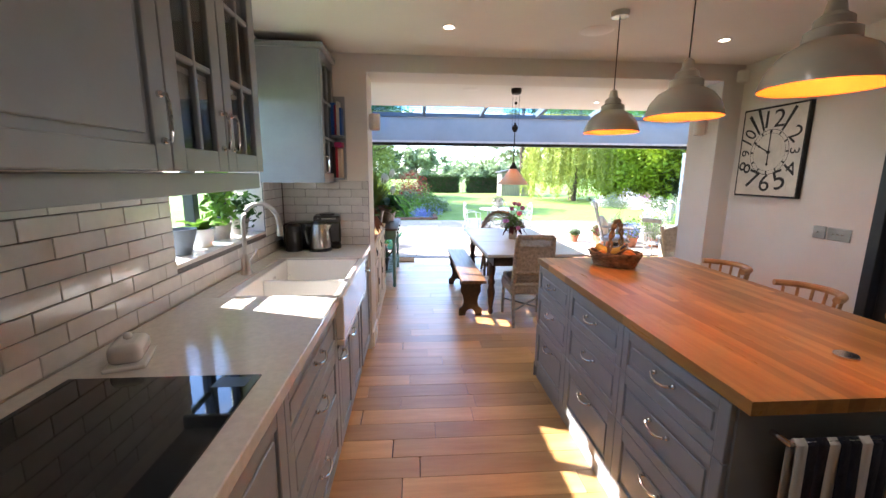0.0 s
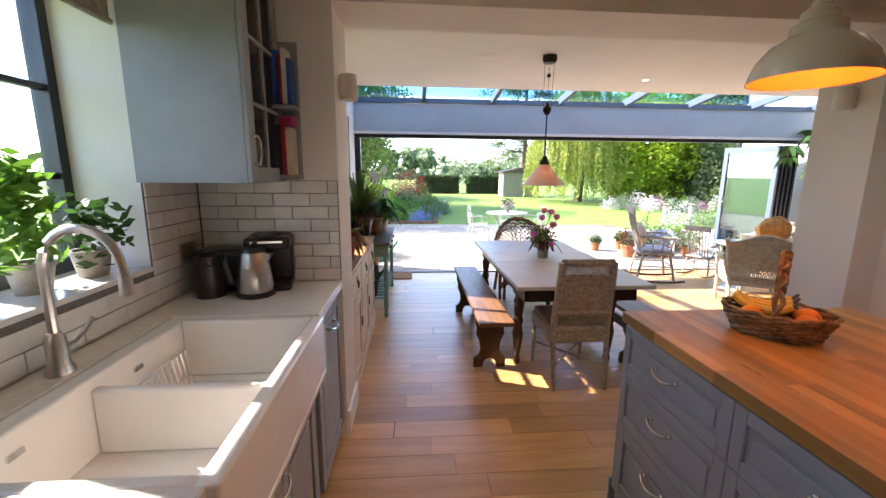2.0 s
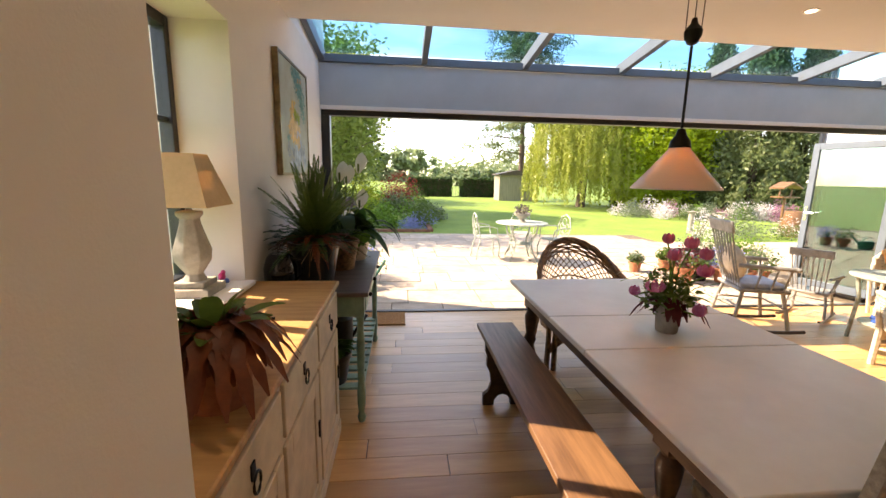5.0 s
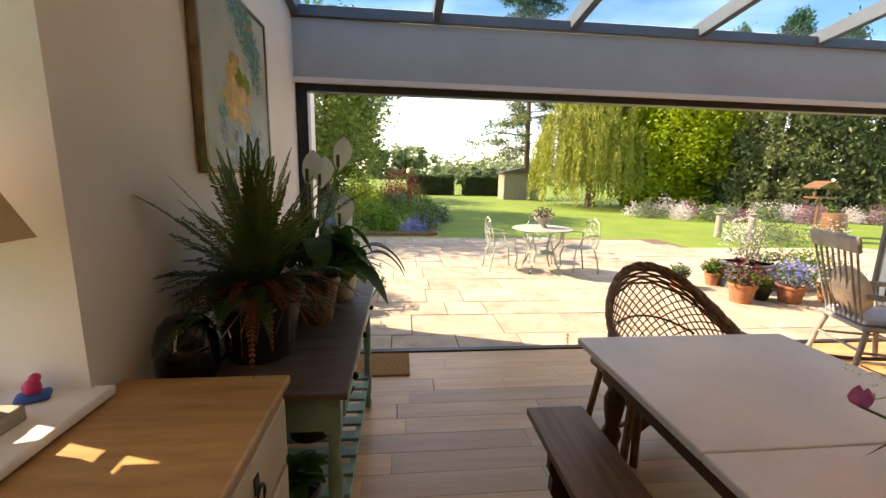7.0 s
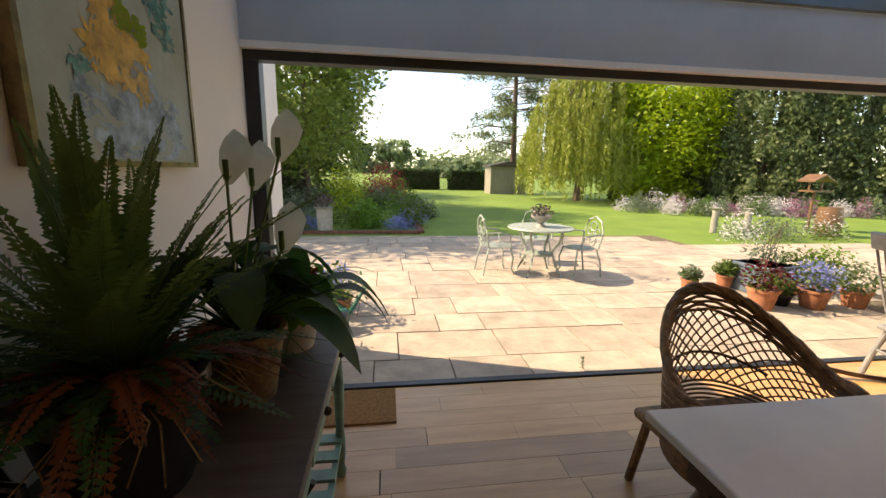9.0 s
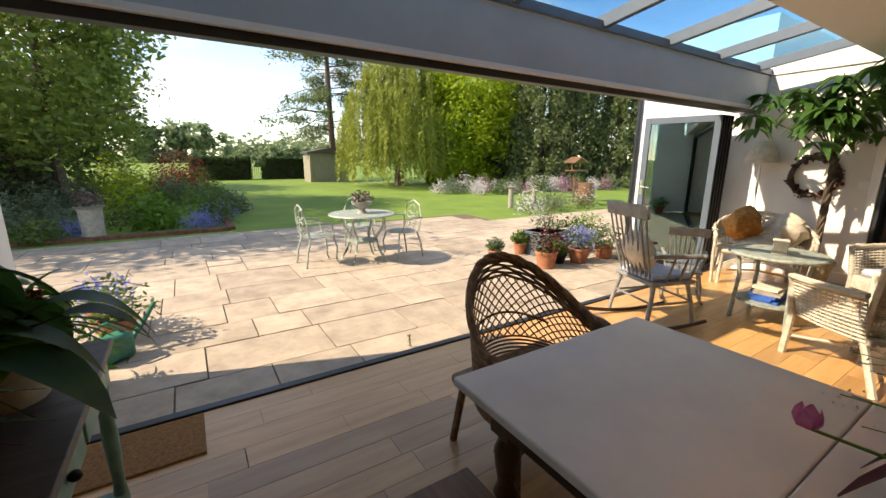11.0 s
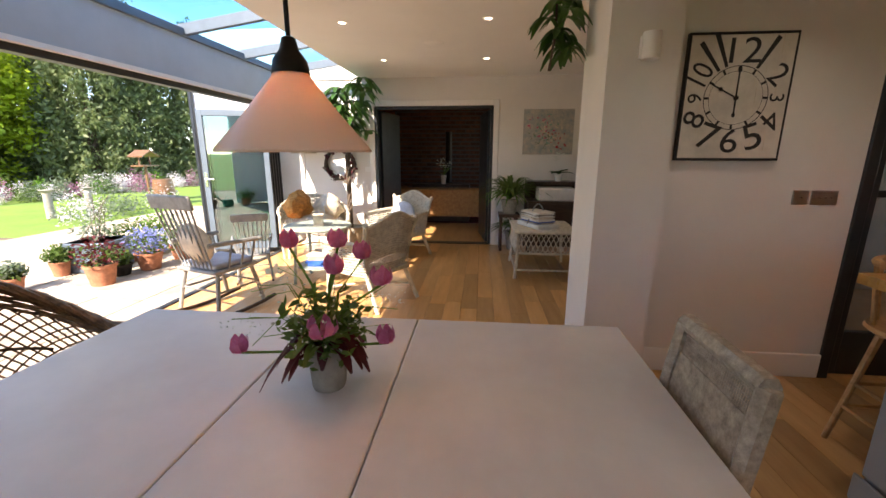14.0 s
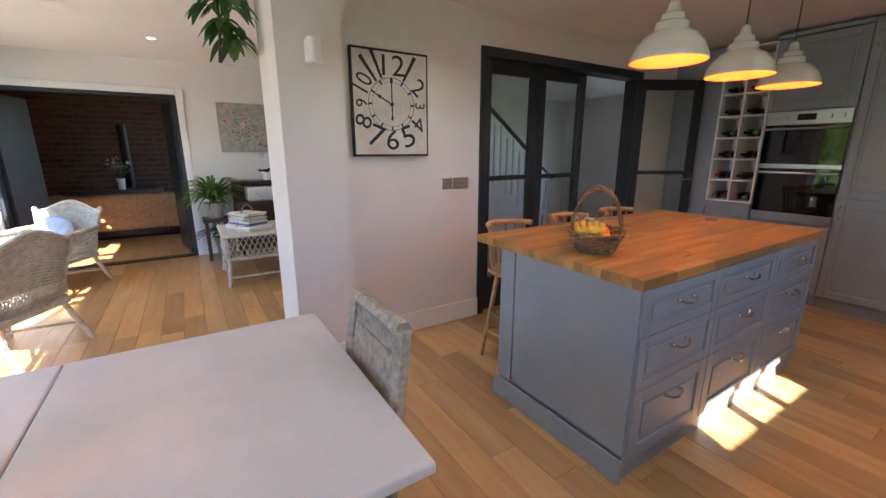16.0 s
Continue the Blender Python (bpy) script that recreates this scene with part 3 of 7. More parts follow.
for i, (x, z0, h, w, ma) in enumerate(((-0.095, 1.80, 0.235, 0.035, "blueprint"), (-0.075, 1.80, 0.22, 0.02, "red"), (-0.052, 1.80, 0.245, 0.022, "offwhite"), (-0.03, 1.80, 0.20, 0.018, "blueprint"), (-0.095, 1.475, 0.235, 0.03, "ink"), (-0.07, 1.475, 0.25, 0.02, "red"), (-0.05, 1.475, 0.22, 0.03, "cream"), (-0.075, 1.73, 0.04, 0.06, "pinkprint"))):
    bk = thing("book", pose(x, 4.085, z0 + (0.004 if i != 7 else -0.02)), "cookery book on the narrow shelf by the cabinet", "book", "cookery books")
    Build().box(0, -0.045, 0, w * 0.95, 0.045, h).done("cover", ma, bk, bevel=0.002)
    Build().box(0.003, -0.041, 0.004, w * 0.95 - 0.003, 0.0455, h + 0.001).done("pages", "offwhite", bk)
tagged(Build().box(-0.10, 4.035, 1.46, 0.0, PY - 0.006, 1.477).box(-0.10, 4.035, 1.783, 0.0, PY - 0.006, 1.80).box(-0.102, PY - 0.007, 1.46, -0.0, PY - 0.001, 2.10).done("book_shelf", "cab", bevel=0.002), "grey narrow book shelf on the end wall", "shelf")

# kitchen window with its dark frame and blind
wf = Build()
GX = -0.80
for y in (2.62, 3.69):
    wf.box(GX - 0.05, y, 1.10, GX + 0.02, y + 0.04, 2.16)
wf.box(GX - 0.05, 2.66, 1.10, GX + 0.02, 3.69, 1.16).box(GX - 0.05, 2.66, 2.11, GX + 0.02, 3.69, 2.16)
for y in (3.02, 3.34):
    wf.box(GX - 0.045, y - 0.03, 1.16, GX + 0.018, y + 0.03, 2.11)
for z in (1.47, 1.79):
    wf.box(GX - 0.03, 2.66, z - 0.012, GX + 0.005, 3.69, z + 0.012)
win = struct(wf.done("window_1", "anthr", bevel=0.004))
Build().box(GX - 0.012, 2.66, 1.16, GX - 0.008, 3.69, 2.11).done("pane", "glass", win, smooth=False).visible_shadow = False
bl = thing("roller_blind", pose(0, 0, 0), "taupe fabric roller blind rolled up in the window", "blind")
Build().box(-0.565, 2.63, 2.03, -0.56, 3.72, 2.16).done("fabric", "wickergrey", bl)
Build().cyl((-0.56, 2.63, 2.03), (-0.56, 3.72, 2.03), 0.012).done("bar", "wickergrey", bl)
struct(Build().box(-0.80, 2.62, 1.085, WX + 0.012, 3.73, 1.105).done("sill", "tile", bevel=0.003))

# appliances in the corner
ke = thing("kettle", pose(-0.18, 3.89, 0.93), "brushed steel electric kettle with black lid and base", "kettle")
Build().lathe([(0.0, 0.022), (0.075, 0.022), (0.078, 0.05), (0.070, 0.13), (0.060, 0.19), (0.054, 0.205)], n=24).done("body", "steel", ke)
Build().lathe([(0.0, 0), (0.085, 0), (0.085, 0.018), (0.0, 0.022)], n=24).lathe([(0.055, 0.203), (0.045, 0.222), (0.0, 0.228)], n=24).ball((0, 0, 0.232), 0.012).done("lid", "blackplastic", ke)
Build().tube([(-0.05, -0.03, 0.20), (-0.09, -0.055, 0.205), (-0.10, -0.06, 0.16), (-0.085, -0.05, 0.07)], 0.011, 8).done("handle", "blackplastic", ke)
Build().prism([(0.045, 0.20), (0.085, 0.195), (0.06, 0.15)], -0.02, 0.02).done("spout", "steel", ke)
cm = thing("coffee_machine", pose(-0.15, 4.025, 0.93, 0, 0, 10), "black coffee machine with a thin chrome line", "coffee machine")
Build().box(-0.10, -0.10, 0, 0.10, 0.10, 0.03).box(-0.10, 0.02, 0.03, 0.10, 0.10, 0.26).box(-0.10, -0.10, 0.20, 0.10, 0.02, 0.26).done("body", "blackplastic", cm, bevel=0.02, seg=3)
Build().box(-0.07, -0.104, 0.235, 0.07, -0.10, 0.245).done("trim", "chrome", cm)
Build().cyl((0, -0.03, 0.26), (0, -0.03, 0.275), 0.06, n=20).done("lid", "blackplastic", cm)
gr = thing("coffee_grinder", pose(-0.375, 3.88, 0.93), "black cylindrical coffee grinder on the worktop", "grinder")
Build().lathe([(0, 0), (0.06, 0), (0.06, 0.15), (0.055, 0.155), (0.055, 0.19), (0.03, 0.21), (0, 0.21)], n=20).done("body", "blackplastic", gr)
ts = thing("toaster", pose(-0.36, 4.03, 0.93), "black toaster at the back of the worktop", "toaster")
Build().box(-0.12, -0.09, 0, 0.12, 0.07, 0.20).done("body", "blackplastic", ts, bevel=0.03, seg=3)
tagged(Build().box(-0.53 + 0.008, 3.92, 1.08, -0.53 + 0.016, 4.06, 1.165).done("socket", "steel", bevel=0.002), "brushed steel double socket on the tiles", "socket")

# ---- island ----
isl = thing("kitchen_island", pose(0, 0, 0), "grey panelled kitchen island with oiled wood top", "island")
Build().box(1.462, 1.77, 0.0, 2.27, 3.57, 0.878).done("body", "cab", isl)
Build().box(1.445, 3.605, 0, 2.285, 3.592, 0.12).box(1.455, 3.57, 0.12, 2.16, 3.580, 0.878).box(2.165, 3.57, 0.12, 2.275, 3.582, 0.878).done("end_panel", "cab", isl, bevel=0.006)
y = 3.57
for w in (0.585, 0.61, 0.60):
    z = 0.875
    for hh in (0.20, 0.24, 0.335):
        z -= hh
        ob = front(isl, "drawer_front", 0, z, w, hh, (w / 2, z + hh - 0.085, False))
        ob.matrix_basis = pose(1.460, y, 0, 0, 0, -90)
    y -= w
top = Build().box(1.445, 1.725, 0.880, 2.471, 3.595, 0.905).done("worktop", "block", isl)
# staves of the wood block top
nx = 22
sw = (2.475 - 1.438) / nx
sm = {}
for i in range(nx):
    y = 1.71
    while y < 3.600 - 0.02:
        L = min(random.choice((0.30, 0.42, 0.55, 0.68)), 3.600 - y)
        if 3.600 - y - L < 0.14:
            L = 3.600 - y
        key = round(L, 3)
        if key not in sm:
            bd = Build().box(0.0001, 0.0001, 0, sw - 0.0001, L - 0.0001, 0.042)
            me_ob = bd.done("stave", "block", smooth=False)
            sm[key] = me_ob.data
            bpy.data.objects.remove(me_ob)
        s = new("stave", sm[key])
        s.parent = isl
        s.location = (1.438 + i * sw, y, 0.879)
        y += L
Build().tube([(1.55, 1.75, 0.80), (1.55, 1.70, 0.80), (2.20, 1.70, 0.80), (2.20, 1.75, 0.80)], 0.010, 8).done("towel_rail", "chrome", isl)
tw = thing("tea_towel", pose(1.72, 1.70, 0.80), "navy and white striped tea towel on the island rail", "towel")
for k in range(9):
    bd = Build()
    x = -0.14 + k * 0.032
    pts = [(x, 0.014, -0.34), (x, 0.016, -0.03), (x, 0.012, 0.0), (x, 0.0, 0.014), (x, -0.014, 0.0), (x, -0.02 + 0.006 * math.sin(k), -0.2), (x, -0.018, -0.40)]
    bd.strip(pts, Vector((1, 0, 0)), [0.016] * 7, 0.3 * (-1) ** k * 0.2)
    ob = bd.done("stripe", "navy" if k % 3 else "offwhite", tw)
    so = ob.modifiers.new("thick", "SOLIDIFY")
    so.thickness = 0.003
tw2 = thing("tea_towel", pose(2.02, 1.70, 0.80), "cream tea towel on the island rail", "towel")
ob = Build().strip([(0, 0.014, -0.30), (0, 0.016, -0.02), (0, 0, 0.014), (0, -0.014, 0), (0, -0.02, -0.42)], Vector((1, 0, 0)), [0.12] * 5, 0.0).done("cloth", "cloth", tw2)
ob.modifiers.new("thick", "SOLIDIFY").thickness = 0.003
tagged(Build().cyl((1.98, 1.95, 0.921), (1.98, 1.95, 0.933), 0.035, n=24).done("pop_up_socket", "chrome", bevel=0.003), "chrome pop up socket in the island top", "socket")

# basket of fruit
bs = thing("fruit_basket", pose(1.87, 3.33, 0.921, 0, 0, -45), "oval willow basket with a tall handle, full of fruit", "basket")
bd = Build()
for k in range(9):
    z = 0.006 + k * 0.011
    a, b = 0.125 + k * 0.005, 0.085 + k * 0.005
    bd.tube([(a * math.cos(t) + 0.004 * math.cos(12 * t + k * math.pi), b * math.sin(t) + 0.004 * math.sin(12 * t + k * math.pi), z + 0.003 * math.sin(14 * t + 2 * k)) for t in np.linspace(0, 2 * math.pi, 50)], 0.0075, 5)
bd.lathe([(0, 0.004), (0.1, 0.004)], n=16)
bd.done("weave", "basket", bs)
bd = Build()
for ph in (0, math.pi):
    bd.tube([(0.012 * math.cos(t * 9 + ph), 0.115 * math.cos(t), 0.07 + 0.23 * math.sin(t) + 0.008 * math.sin(t * 9 + ph)) for t in np.linspace(0, math.pi, 30)], 0.009, 6)
bd.done("handle", "basket", bs)


def banana(m):
    b = thing("banana", m, "ripe yellow banana in the basket", "fruit", "bananas in the basket")
    Build().tube([(-0.085, 0, 0.03), (-0.07, 0, 0.018), (-0.03, 0, 0.004), (0.02, 0, 0.002), (0.06, 0, 0.016), (0.085, 0, 0.035)], 0.018, 8, 0.013).done("skin", "banana", b)
    Build().tube([(0.083, 0, 0.033), (0.10, 0, 0.055)], 0.007, 6, 0.005).done("stalk", "greytop", b)


for k in range(5):
    banana(pose(1.825 + 0.016 * k, 3.345 + 0.018 * k, 1.008 + 0.006 * (k % 2), 10 * k - 20, 0, -62 + 9 * k))
for k, (x, y, z) in enumerate(((1.93, 3.27, 1.0), (1.965, 3.31, 0.985), (1.90, 3.24, 0.985), (1.80, 3.36, 0.985))):
    o = Build().ball((0, 0, 0), 0.038, sz=0.95, u=16, v=10).done("orange", "orange")
    o.location = (x, y, z)
    tagged(o, "whole orange lying in the willow basket", "fruit", "oranges in the basket")


# ---- pendants ----
def pendant(x, y):
    p = thing("pendant_lamp", pose(x, y, 1.765), "cream enamel dome pendant lamp, lit, with warm inside", "pendant lamp", "pendant lamps over the island")
    prof = [(0.155, 0.0), (0.150, 0.022), (0.135, 0.060), (0.105, 0.098), (0.070, 0.118), (0.066, 0.122), (0.064, 0.150), (0.046, 0.160), (0.044, 0.182), (0.026, 0.196), (0.020, 0.23), (0.008, 0.24)]
    Build().lathe(prof, n=32).done("shade", "enamel", p)
    Build().lathe([(r - 0.004 if i < 6 else r - 0.006, z + (0.0005 if i == 0 else -0.003)) for i, (r, z) in enumerate(prof[:9])] + [(0, 0.17)], n=32).done("inside", "copper", p)
    Build().ball((0, 0, 0.075), 0.03).done("bulb", "bulb", p)
    Build().cyl((0, 0, 0.235), (0, 0, KC - 1.765 - 0.02), 0.0028, n=6).done("cord", "blackplastic", p)
    Build().lathe([(0, KC - 1.765 - 0.03), (0.045, KC - 1.765 - 0.028), (0.05, KC - 1.765)], n=24).done("ceiling_rose", "enamel", p)
    li = new("pendant_light", bpy.data.lights.new("pendant_light", "POINT"))
    li.data.energy, li.data.color, li.data.shadow_soft_size = 0.35, (1.0, 0.5, 0.16), 0.03
    li.location = (x, y, 1.80)


for y in (3.18, 2.53, 1.92):
    pendant(1.70, y)
rf = thing("rise_and_fall_lamp", pose(1.725, 5.62, 1.40), "opal glass cone pendant on a rise and fall pulley, lit", "pendant lamp")
ob = Build().lathe([(0.185, 0.0), (0.183, 0.006), (0.115, 0.085), (0.048, 0.17), (0.040, 0.185)], n=40).done("shade", "shade", rf)
ob.modifiers.new("thick", "SOLIDIFY").thickness = 0.004
Build().lathe([(0.045, 0.18), (0.040, 0.21), (0.022, 0.235), (0.016, 0.26), (0.004, 0.265)], n=20).tube([(0, 0, 0.26), (0, 0, 0.60)], 0.006, 8).done("cap", "iron", rf)
Build().ball((0, 0, 0.12), 0.03).done("bulb", "bulb", rf)
Build().lathe([(0, 0.60), (0.02, 0.61), (0.034, 0.64), (0.036, 0.66), (0.014, 0.69), (0.01, 0.71)], n=16).done("counterweight", "iron", rf)
Build().tube([(-0.035, 0, 0.62), (-0.04, 0, 1.03)], 0.002, 5).tube([(0.035, 0, 0.64), (0.04, 0, 1.03)], 0.002, 5).tube([(0.0, 0, 0.70), (0.0, 0, 1.0)], 0.002, 5).ball((0, 0, 0.93), 0.018).done("cord", "iron", rf)
Build().lathe([(0.0, 1.02), (0.05, 1.03), (0.062, 1.06), (0.06, 1.089)], n=24).done("ceiling_rose", "iron", rf)
li = new("cone_light", bpy.data.lights.new("cone_light", "POINT"))
li.data.energy, li.data.color, li.data.shadow_soft_size = 0.5, (1.0, 0.45, 0.14), 0.03
li.location = (1.725, 5.62, 1.50)


def downlight(x, y, z):
    d = thing("downlight", pose(x, y, z), "small lit recessed ceiling downlight with white rim", "downlight", "ceiling downlights")
    Build().lathe([(0.028, -0.001), (0.042, -0.006), (0.046, -0.001)], n=24).done("rim", "white", d)
    Build().cyl((0, 0, -0.004), (0, 0, -0.001), 0.028, n=20).done("lens", "spotlit", d)
    li = new("downlight_beam", bpy.data.lights.new("downlight_beam", "SPOT"))
    li.data.energy, li.data.color, li.data.shadow_soft_size = 1.9, (1.0, 0.93, 0.84), 0.05
    li.data.spot_size, li.data.spot_blend = radians(130), 1.0
    li.location = (x, y, z - 0.012)


for x, y in ((0.76, 3.51), (2.63, 3.57), (0.76, 1.6), (2.7, 1.5)):
    downlight(x, y, KC)
for x, y in ((0.45, 5.0), (3.02, 6.37), (4.43, 5.13), (4.44, 6.38), (5.86, 6.36), (5.87, 5.13)):
    downlight(x, y, DC)
for x, y, z in ((1.70, 3.48, KC), (1.21, 5.71, DC), (5.15, 5.67, DC)):
    tagged(Build().lathe([(0, -0.008), (0.09, -0.007), (0.105, -0.001)], n=32).done("ceiling_speaker", "white"), "round white flush ceiling speaker", "speaker", "ceiling speakers").location = (x, y, z)
for x, s in ((0.17, 1), (3.10, -1)):
    sc = thing("wall_light", pose(x, 4.31, 1.90, 0, 0, 0 if s > 0 else 180), "white plaster up and down wall light", "wall light", "wall lights in the opening")
    Build().box(0.001, -0.045, -0.02, 0.02, 0.045, 0.09).cyl((0.045, 0, -0.03), (0.045, 0, 0.10), 0.045, n=24).done("body", "white", sc, bevel=0.004)
tagged(Build().box(3.20, 4.08, 2.28, 3.27, 4.138, 2.37).done("alarm_sensor", "white", bevel=0.012), "white alarm sensor in the wall corner", "sensor")

# ---- clock wall ----
ck = thing("wall_clock", pose(3.279, 3.762, 1.700, 0, 0, -90), "square distressed cream wall clock with black numerals", "clock")
Build().box(-0.275, -0.035, -0.335, 0.275, 0, 0.335).done("face", "clockface", ck, bevel=0.004)
bd = Build()
for x0, z0, x1, z1 in ((-0.28, -0.34, 0.28, -0.325), (-0.28, 0.325, 0.28, 0.34), (-0.28, -0.325, -0.268, 0.325), (0.268, -0.325, 0.28, 0.325)):
    bd.box(x0, -0.037, z0, x1, 0.0, z1)
bd.done("edge", "ink", ck, bevel=0.003)


def ring(bd, r, w, y, n=48):
    for i in range(n):
        a, b = 2 * math.pi * i / n, 2 * math.pi * (i + 1) / n
        vs = [bd.bm.verts.new((q * math.sin(t), y, q * math.cos(t))) for q, t in ((r, a), (r + w, a), (r + w, b), (r, b))]
        bd.bm.faces.new(vs)
    return bd


bd = Build()
ring(bd, 0.166, 0.004, -0.0365)
ring(bd, 0.140, 0.002, -0.0365)
for i in range(12):
    bd.box(-0.006, -0.0368, 0.142, 0.006, -0.0355, 0.166, pose(0, 0, 0, 0, 30 * i, 0))
bd.done("minute_ring", "ink", ck)
Build().box(-0.004, -0.041, -0.09, 0.004, -0.039, 0.15).ball((0, -0.04, 0.15), 0.011, sy=0.15, sz=1.7).ball((0, -0.04, -0.09), 0.010, sy=0.15, sz=1.3).done("minute_hand", "ink", ck)
Build().box(-0.004, -0.044, -0.01, 0.004, -0.042, 0.155, pose(0, 0, 0, 0, -62, 0)).ball(pose(0, 0, 0, 0, -62, 0) @ Vector((0, -0.043, 0.10)), 0.011, sy=0.15).cyl((0, -0.047, 0), (0, -0.037, 0), 0.012).done("hour_hand", "ink", ck)


def writing(parent, body, size, m, material, sx=1.0):
    cu = bpy.data.curves.new("numeral", "FONT")
    cu.body, cu.size, cu.extrude, cu.align_x, cu.align_y = body, size, 0.0006, "CENTER", "CENTER"
    tmp = new("tmp", cu)
    me = bpy.data.meshes.new_from_object(tmp)
    bpy.data.objects.remove(tmp)
    me.materials.append(M[material])
    ob = new("numeral", me)
    ob.parent = parent
    ob.matrix_basis = m @ Matrix.Diagonal((sx, 1, 1, 1))
    return ob


for k in range(1, 13):
    a = math.radians(30 * k)
    edge = min(0.268 / max(1e-6, abs(math.sin(a))), 0.325 / max(1e-6, abs(math.cos(a))))
    h = min(edge - 0.19, 0.15) * 0.95
    mid = 0.174 + h / 2
    if k in (1, 11):
        # the ones are long tapered bars that fan out from the ring
        bars = Build()
        for da in ((0,) if k == 1 else (-7, 7)):
            bars.prism([(-0.008, 0.176), (0.008, 0.176), (0.013, edge - 0.015), (-0.013, edge - 0.015)], -0.0368, -0.0355, pose(0, 0, 0, 0, 30 * k + da, 0))
        bars.done("numeral", "ink", ck, smooth=False)
    else:
        turn = {2: 40, 3: 90, 4: 130, 5: -20, 6: 0, 7: 20, 8: -70, 9: -90, 10: -65, 12: 0}[k]
        wide = 1.15 if k in (12, 6, 5, 7) else 1.05
        writing(ck, str(k), h / 0.69, pose(mid * math.sin(a), -0.0365, mid * math.cos(a), 0, turn, 0) @ pose(0, 0, 0, 90), "ink", wide if k != 10 else 0.8)
# worn patches on the face
bd = Build()
for k in range(26):
    x, z, w, h = rnd(-0.25, 0.25), rnd(-0.3, 0.3), rnd(0.002, 0.004), rnd(0.03, 0.14)
    bd.box(x, -0.0358, z, x + w, -0.0348, min(0.32, z + h))
tagged(bd.done("scratches", "cloth", ck), "", "", "", "stuff")
for y, w in ((3.30, 0.085), (3.17, 0.145)):
    sp = thing("switch_plate", pose(3.279, y, 1.15, 0, 0, -90), "brushed bronze light switch plate on the wall", "switch", "light switches")
    Build().box(-w / 2, -0.008, -0.042, w / 2, 0, 0.042).done("plate", "steel", sp, bevel=0.003)
    for i in range(1 if w < 0.1 else 3):
        x = -0.03 * (w > 0.1) + 0.03 * i
        Build().cyl((x, -0.02, 0), (x, -0.008, 0), 0.004).done("toggle", "chrome", sp)


# ---- black glazed doors to the hall ----
def glazed_leaf(name, m, w, h, label, material="anthr", mid=1.17):
    d = thing(name, m, label, "door", "black glazed hall doors")
    st = 0.085
    bd = Build().box(0, -0.02, 0.005, st, 0.02, h).box(w - st, -0.02, 0.005, w, 0.02, h).box(st, -0.0195, 0.005, w - st, 0.0195, 0.30).box(st, -0.0195, h - 0.10, w - st, 0.0195, h).box(st, -0.018, mid - 0.02, w - st, 0.018, mid + 0.02).box(st, -0.018, 0.66, w - st, 0.018, 0.69)
    bd.done("frame", material, d, bevel=0.004)
    Build().box(st, -0.003, 0.30, w - st, 0.003, h - 0.10).done("pane", "glass", d, smooth=False)
    return d


struct(Build().box(3.262, 2.93, 0, 3.43, 2.992, 2.17).box(3.262, 0.93, 0, 3.43, 0.99, 2.17).box(3.262, 0.99, 2.10, 3.43, 2.93, 2.172).done("door_frame_hall", "anthr", bevel=0.004))
glazed_leaf("hall_door", pose(3.34, 2.93, 0, 0, 0, -90), 0.60, 2.095, "black framed glazed door leaf, closed")
glazed_leaf("hall_door", pose(3.34, 2.325, 0, 0, 0, -90), 0.60, 2.095, "black framed glazed door leaf, closed")
lf = glazed_leaf("hall_door", pose(3.27, 1.0, 0, 0, 0, -118), 0.70, 2.095, "black framed glazed door leaf, standing open")
Build().box(0.645, -0.035, 1.0, 0.675, -0.02, 1.16).tube([(0.66, -0.035, 1.1), (0.66, -0.07, 1.1), (0.56, -0.07, 1.1)], 0.009, 8).done("handle", "chrome", lf)
# hall: stair with balustrade
stt = thing("staircase", pose(0, 0, 0), "white painted staircase with spindles and dark handrail", "staircase")
bd = Build()
for i in range(11):
    bd.box(5.2, 0.1 + 0.24 * i, 0, 6.1, 0.1 + 0.24 * (i + 1), 0.19 * (i + 1))
bd.done("flight", "stairwood", stt)
bd = Build()
rl = Build()
for i in range(7):
    for k in (0.06, 0.18):
        yy = 0.1 + 0.24 * i + k
        bd.box(5.22, yy - 0.015, 0.19 * (i + 1), 5.25, yy + 0.015, 0.19 * (i + 1) + 0.82)
rl.tube([(5.235, 0.05, 0.98), (5.235, 0.1 + 0.24 * 7, 0.98 + 0.19 * 7)], 0.032, 8)
bd.done("spindle", "stairwood", stt)
rl.done("handrail", "dark", stt)
dd = Build().box(7.03, 0.9, 0, 7.05, 1.9, 2.05).box(7.02, 0.8, 0, 7.05, 0.9, 2.12).box(7.02, 1.9, 0, 7.05, 2.0, 2.12)
struct(dd.done("door_hall_far", "white", bevel=0.004))
hc = thing("hall_console", pose(4.6, 2.5, 0), "pale painted console table in the hall", "table")
Build().box(-0.5, -0.2, 0.70, 0.5, 0.2, 0.74).done("top", "stairwood", hc, bevel=0.004)
bd = Build()
for sx in (-0.47, 0.47):
    for sy in (-0.17, 0.17):
        bd.box(sx - 0.02, sy - 0.02, 0, sx + 0.02, sy + 0.02, 0.70)
bd.done("leg", "stairwood", hc)

# ---- tall units on the back wall ----
TY = 0.31


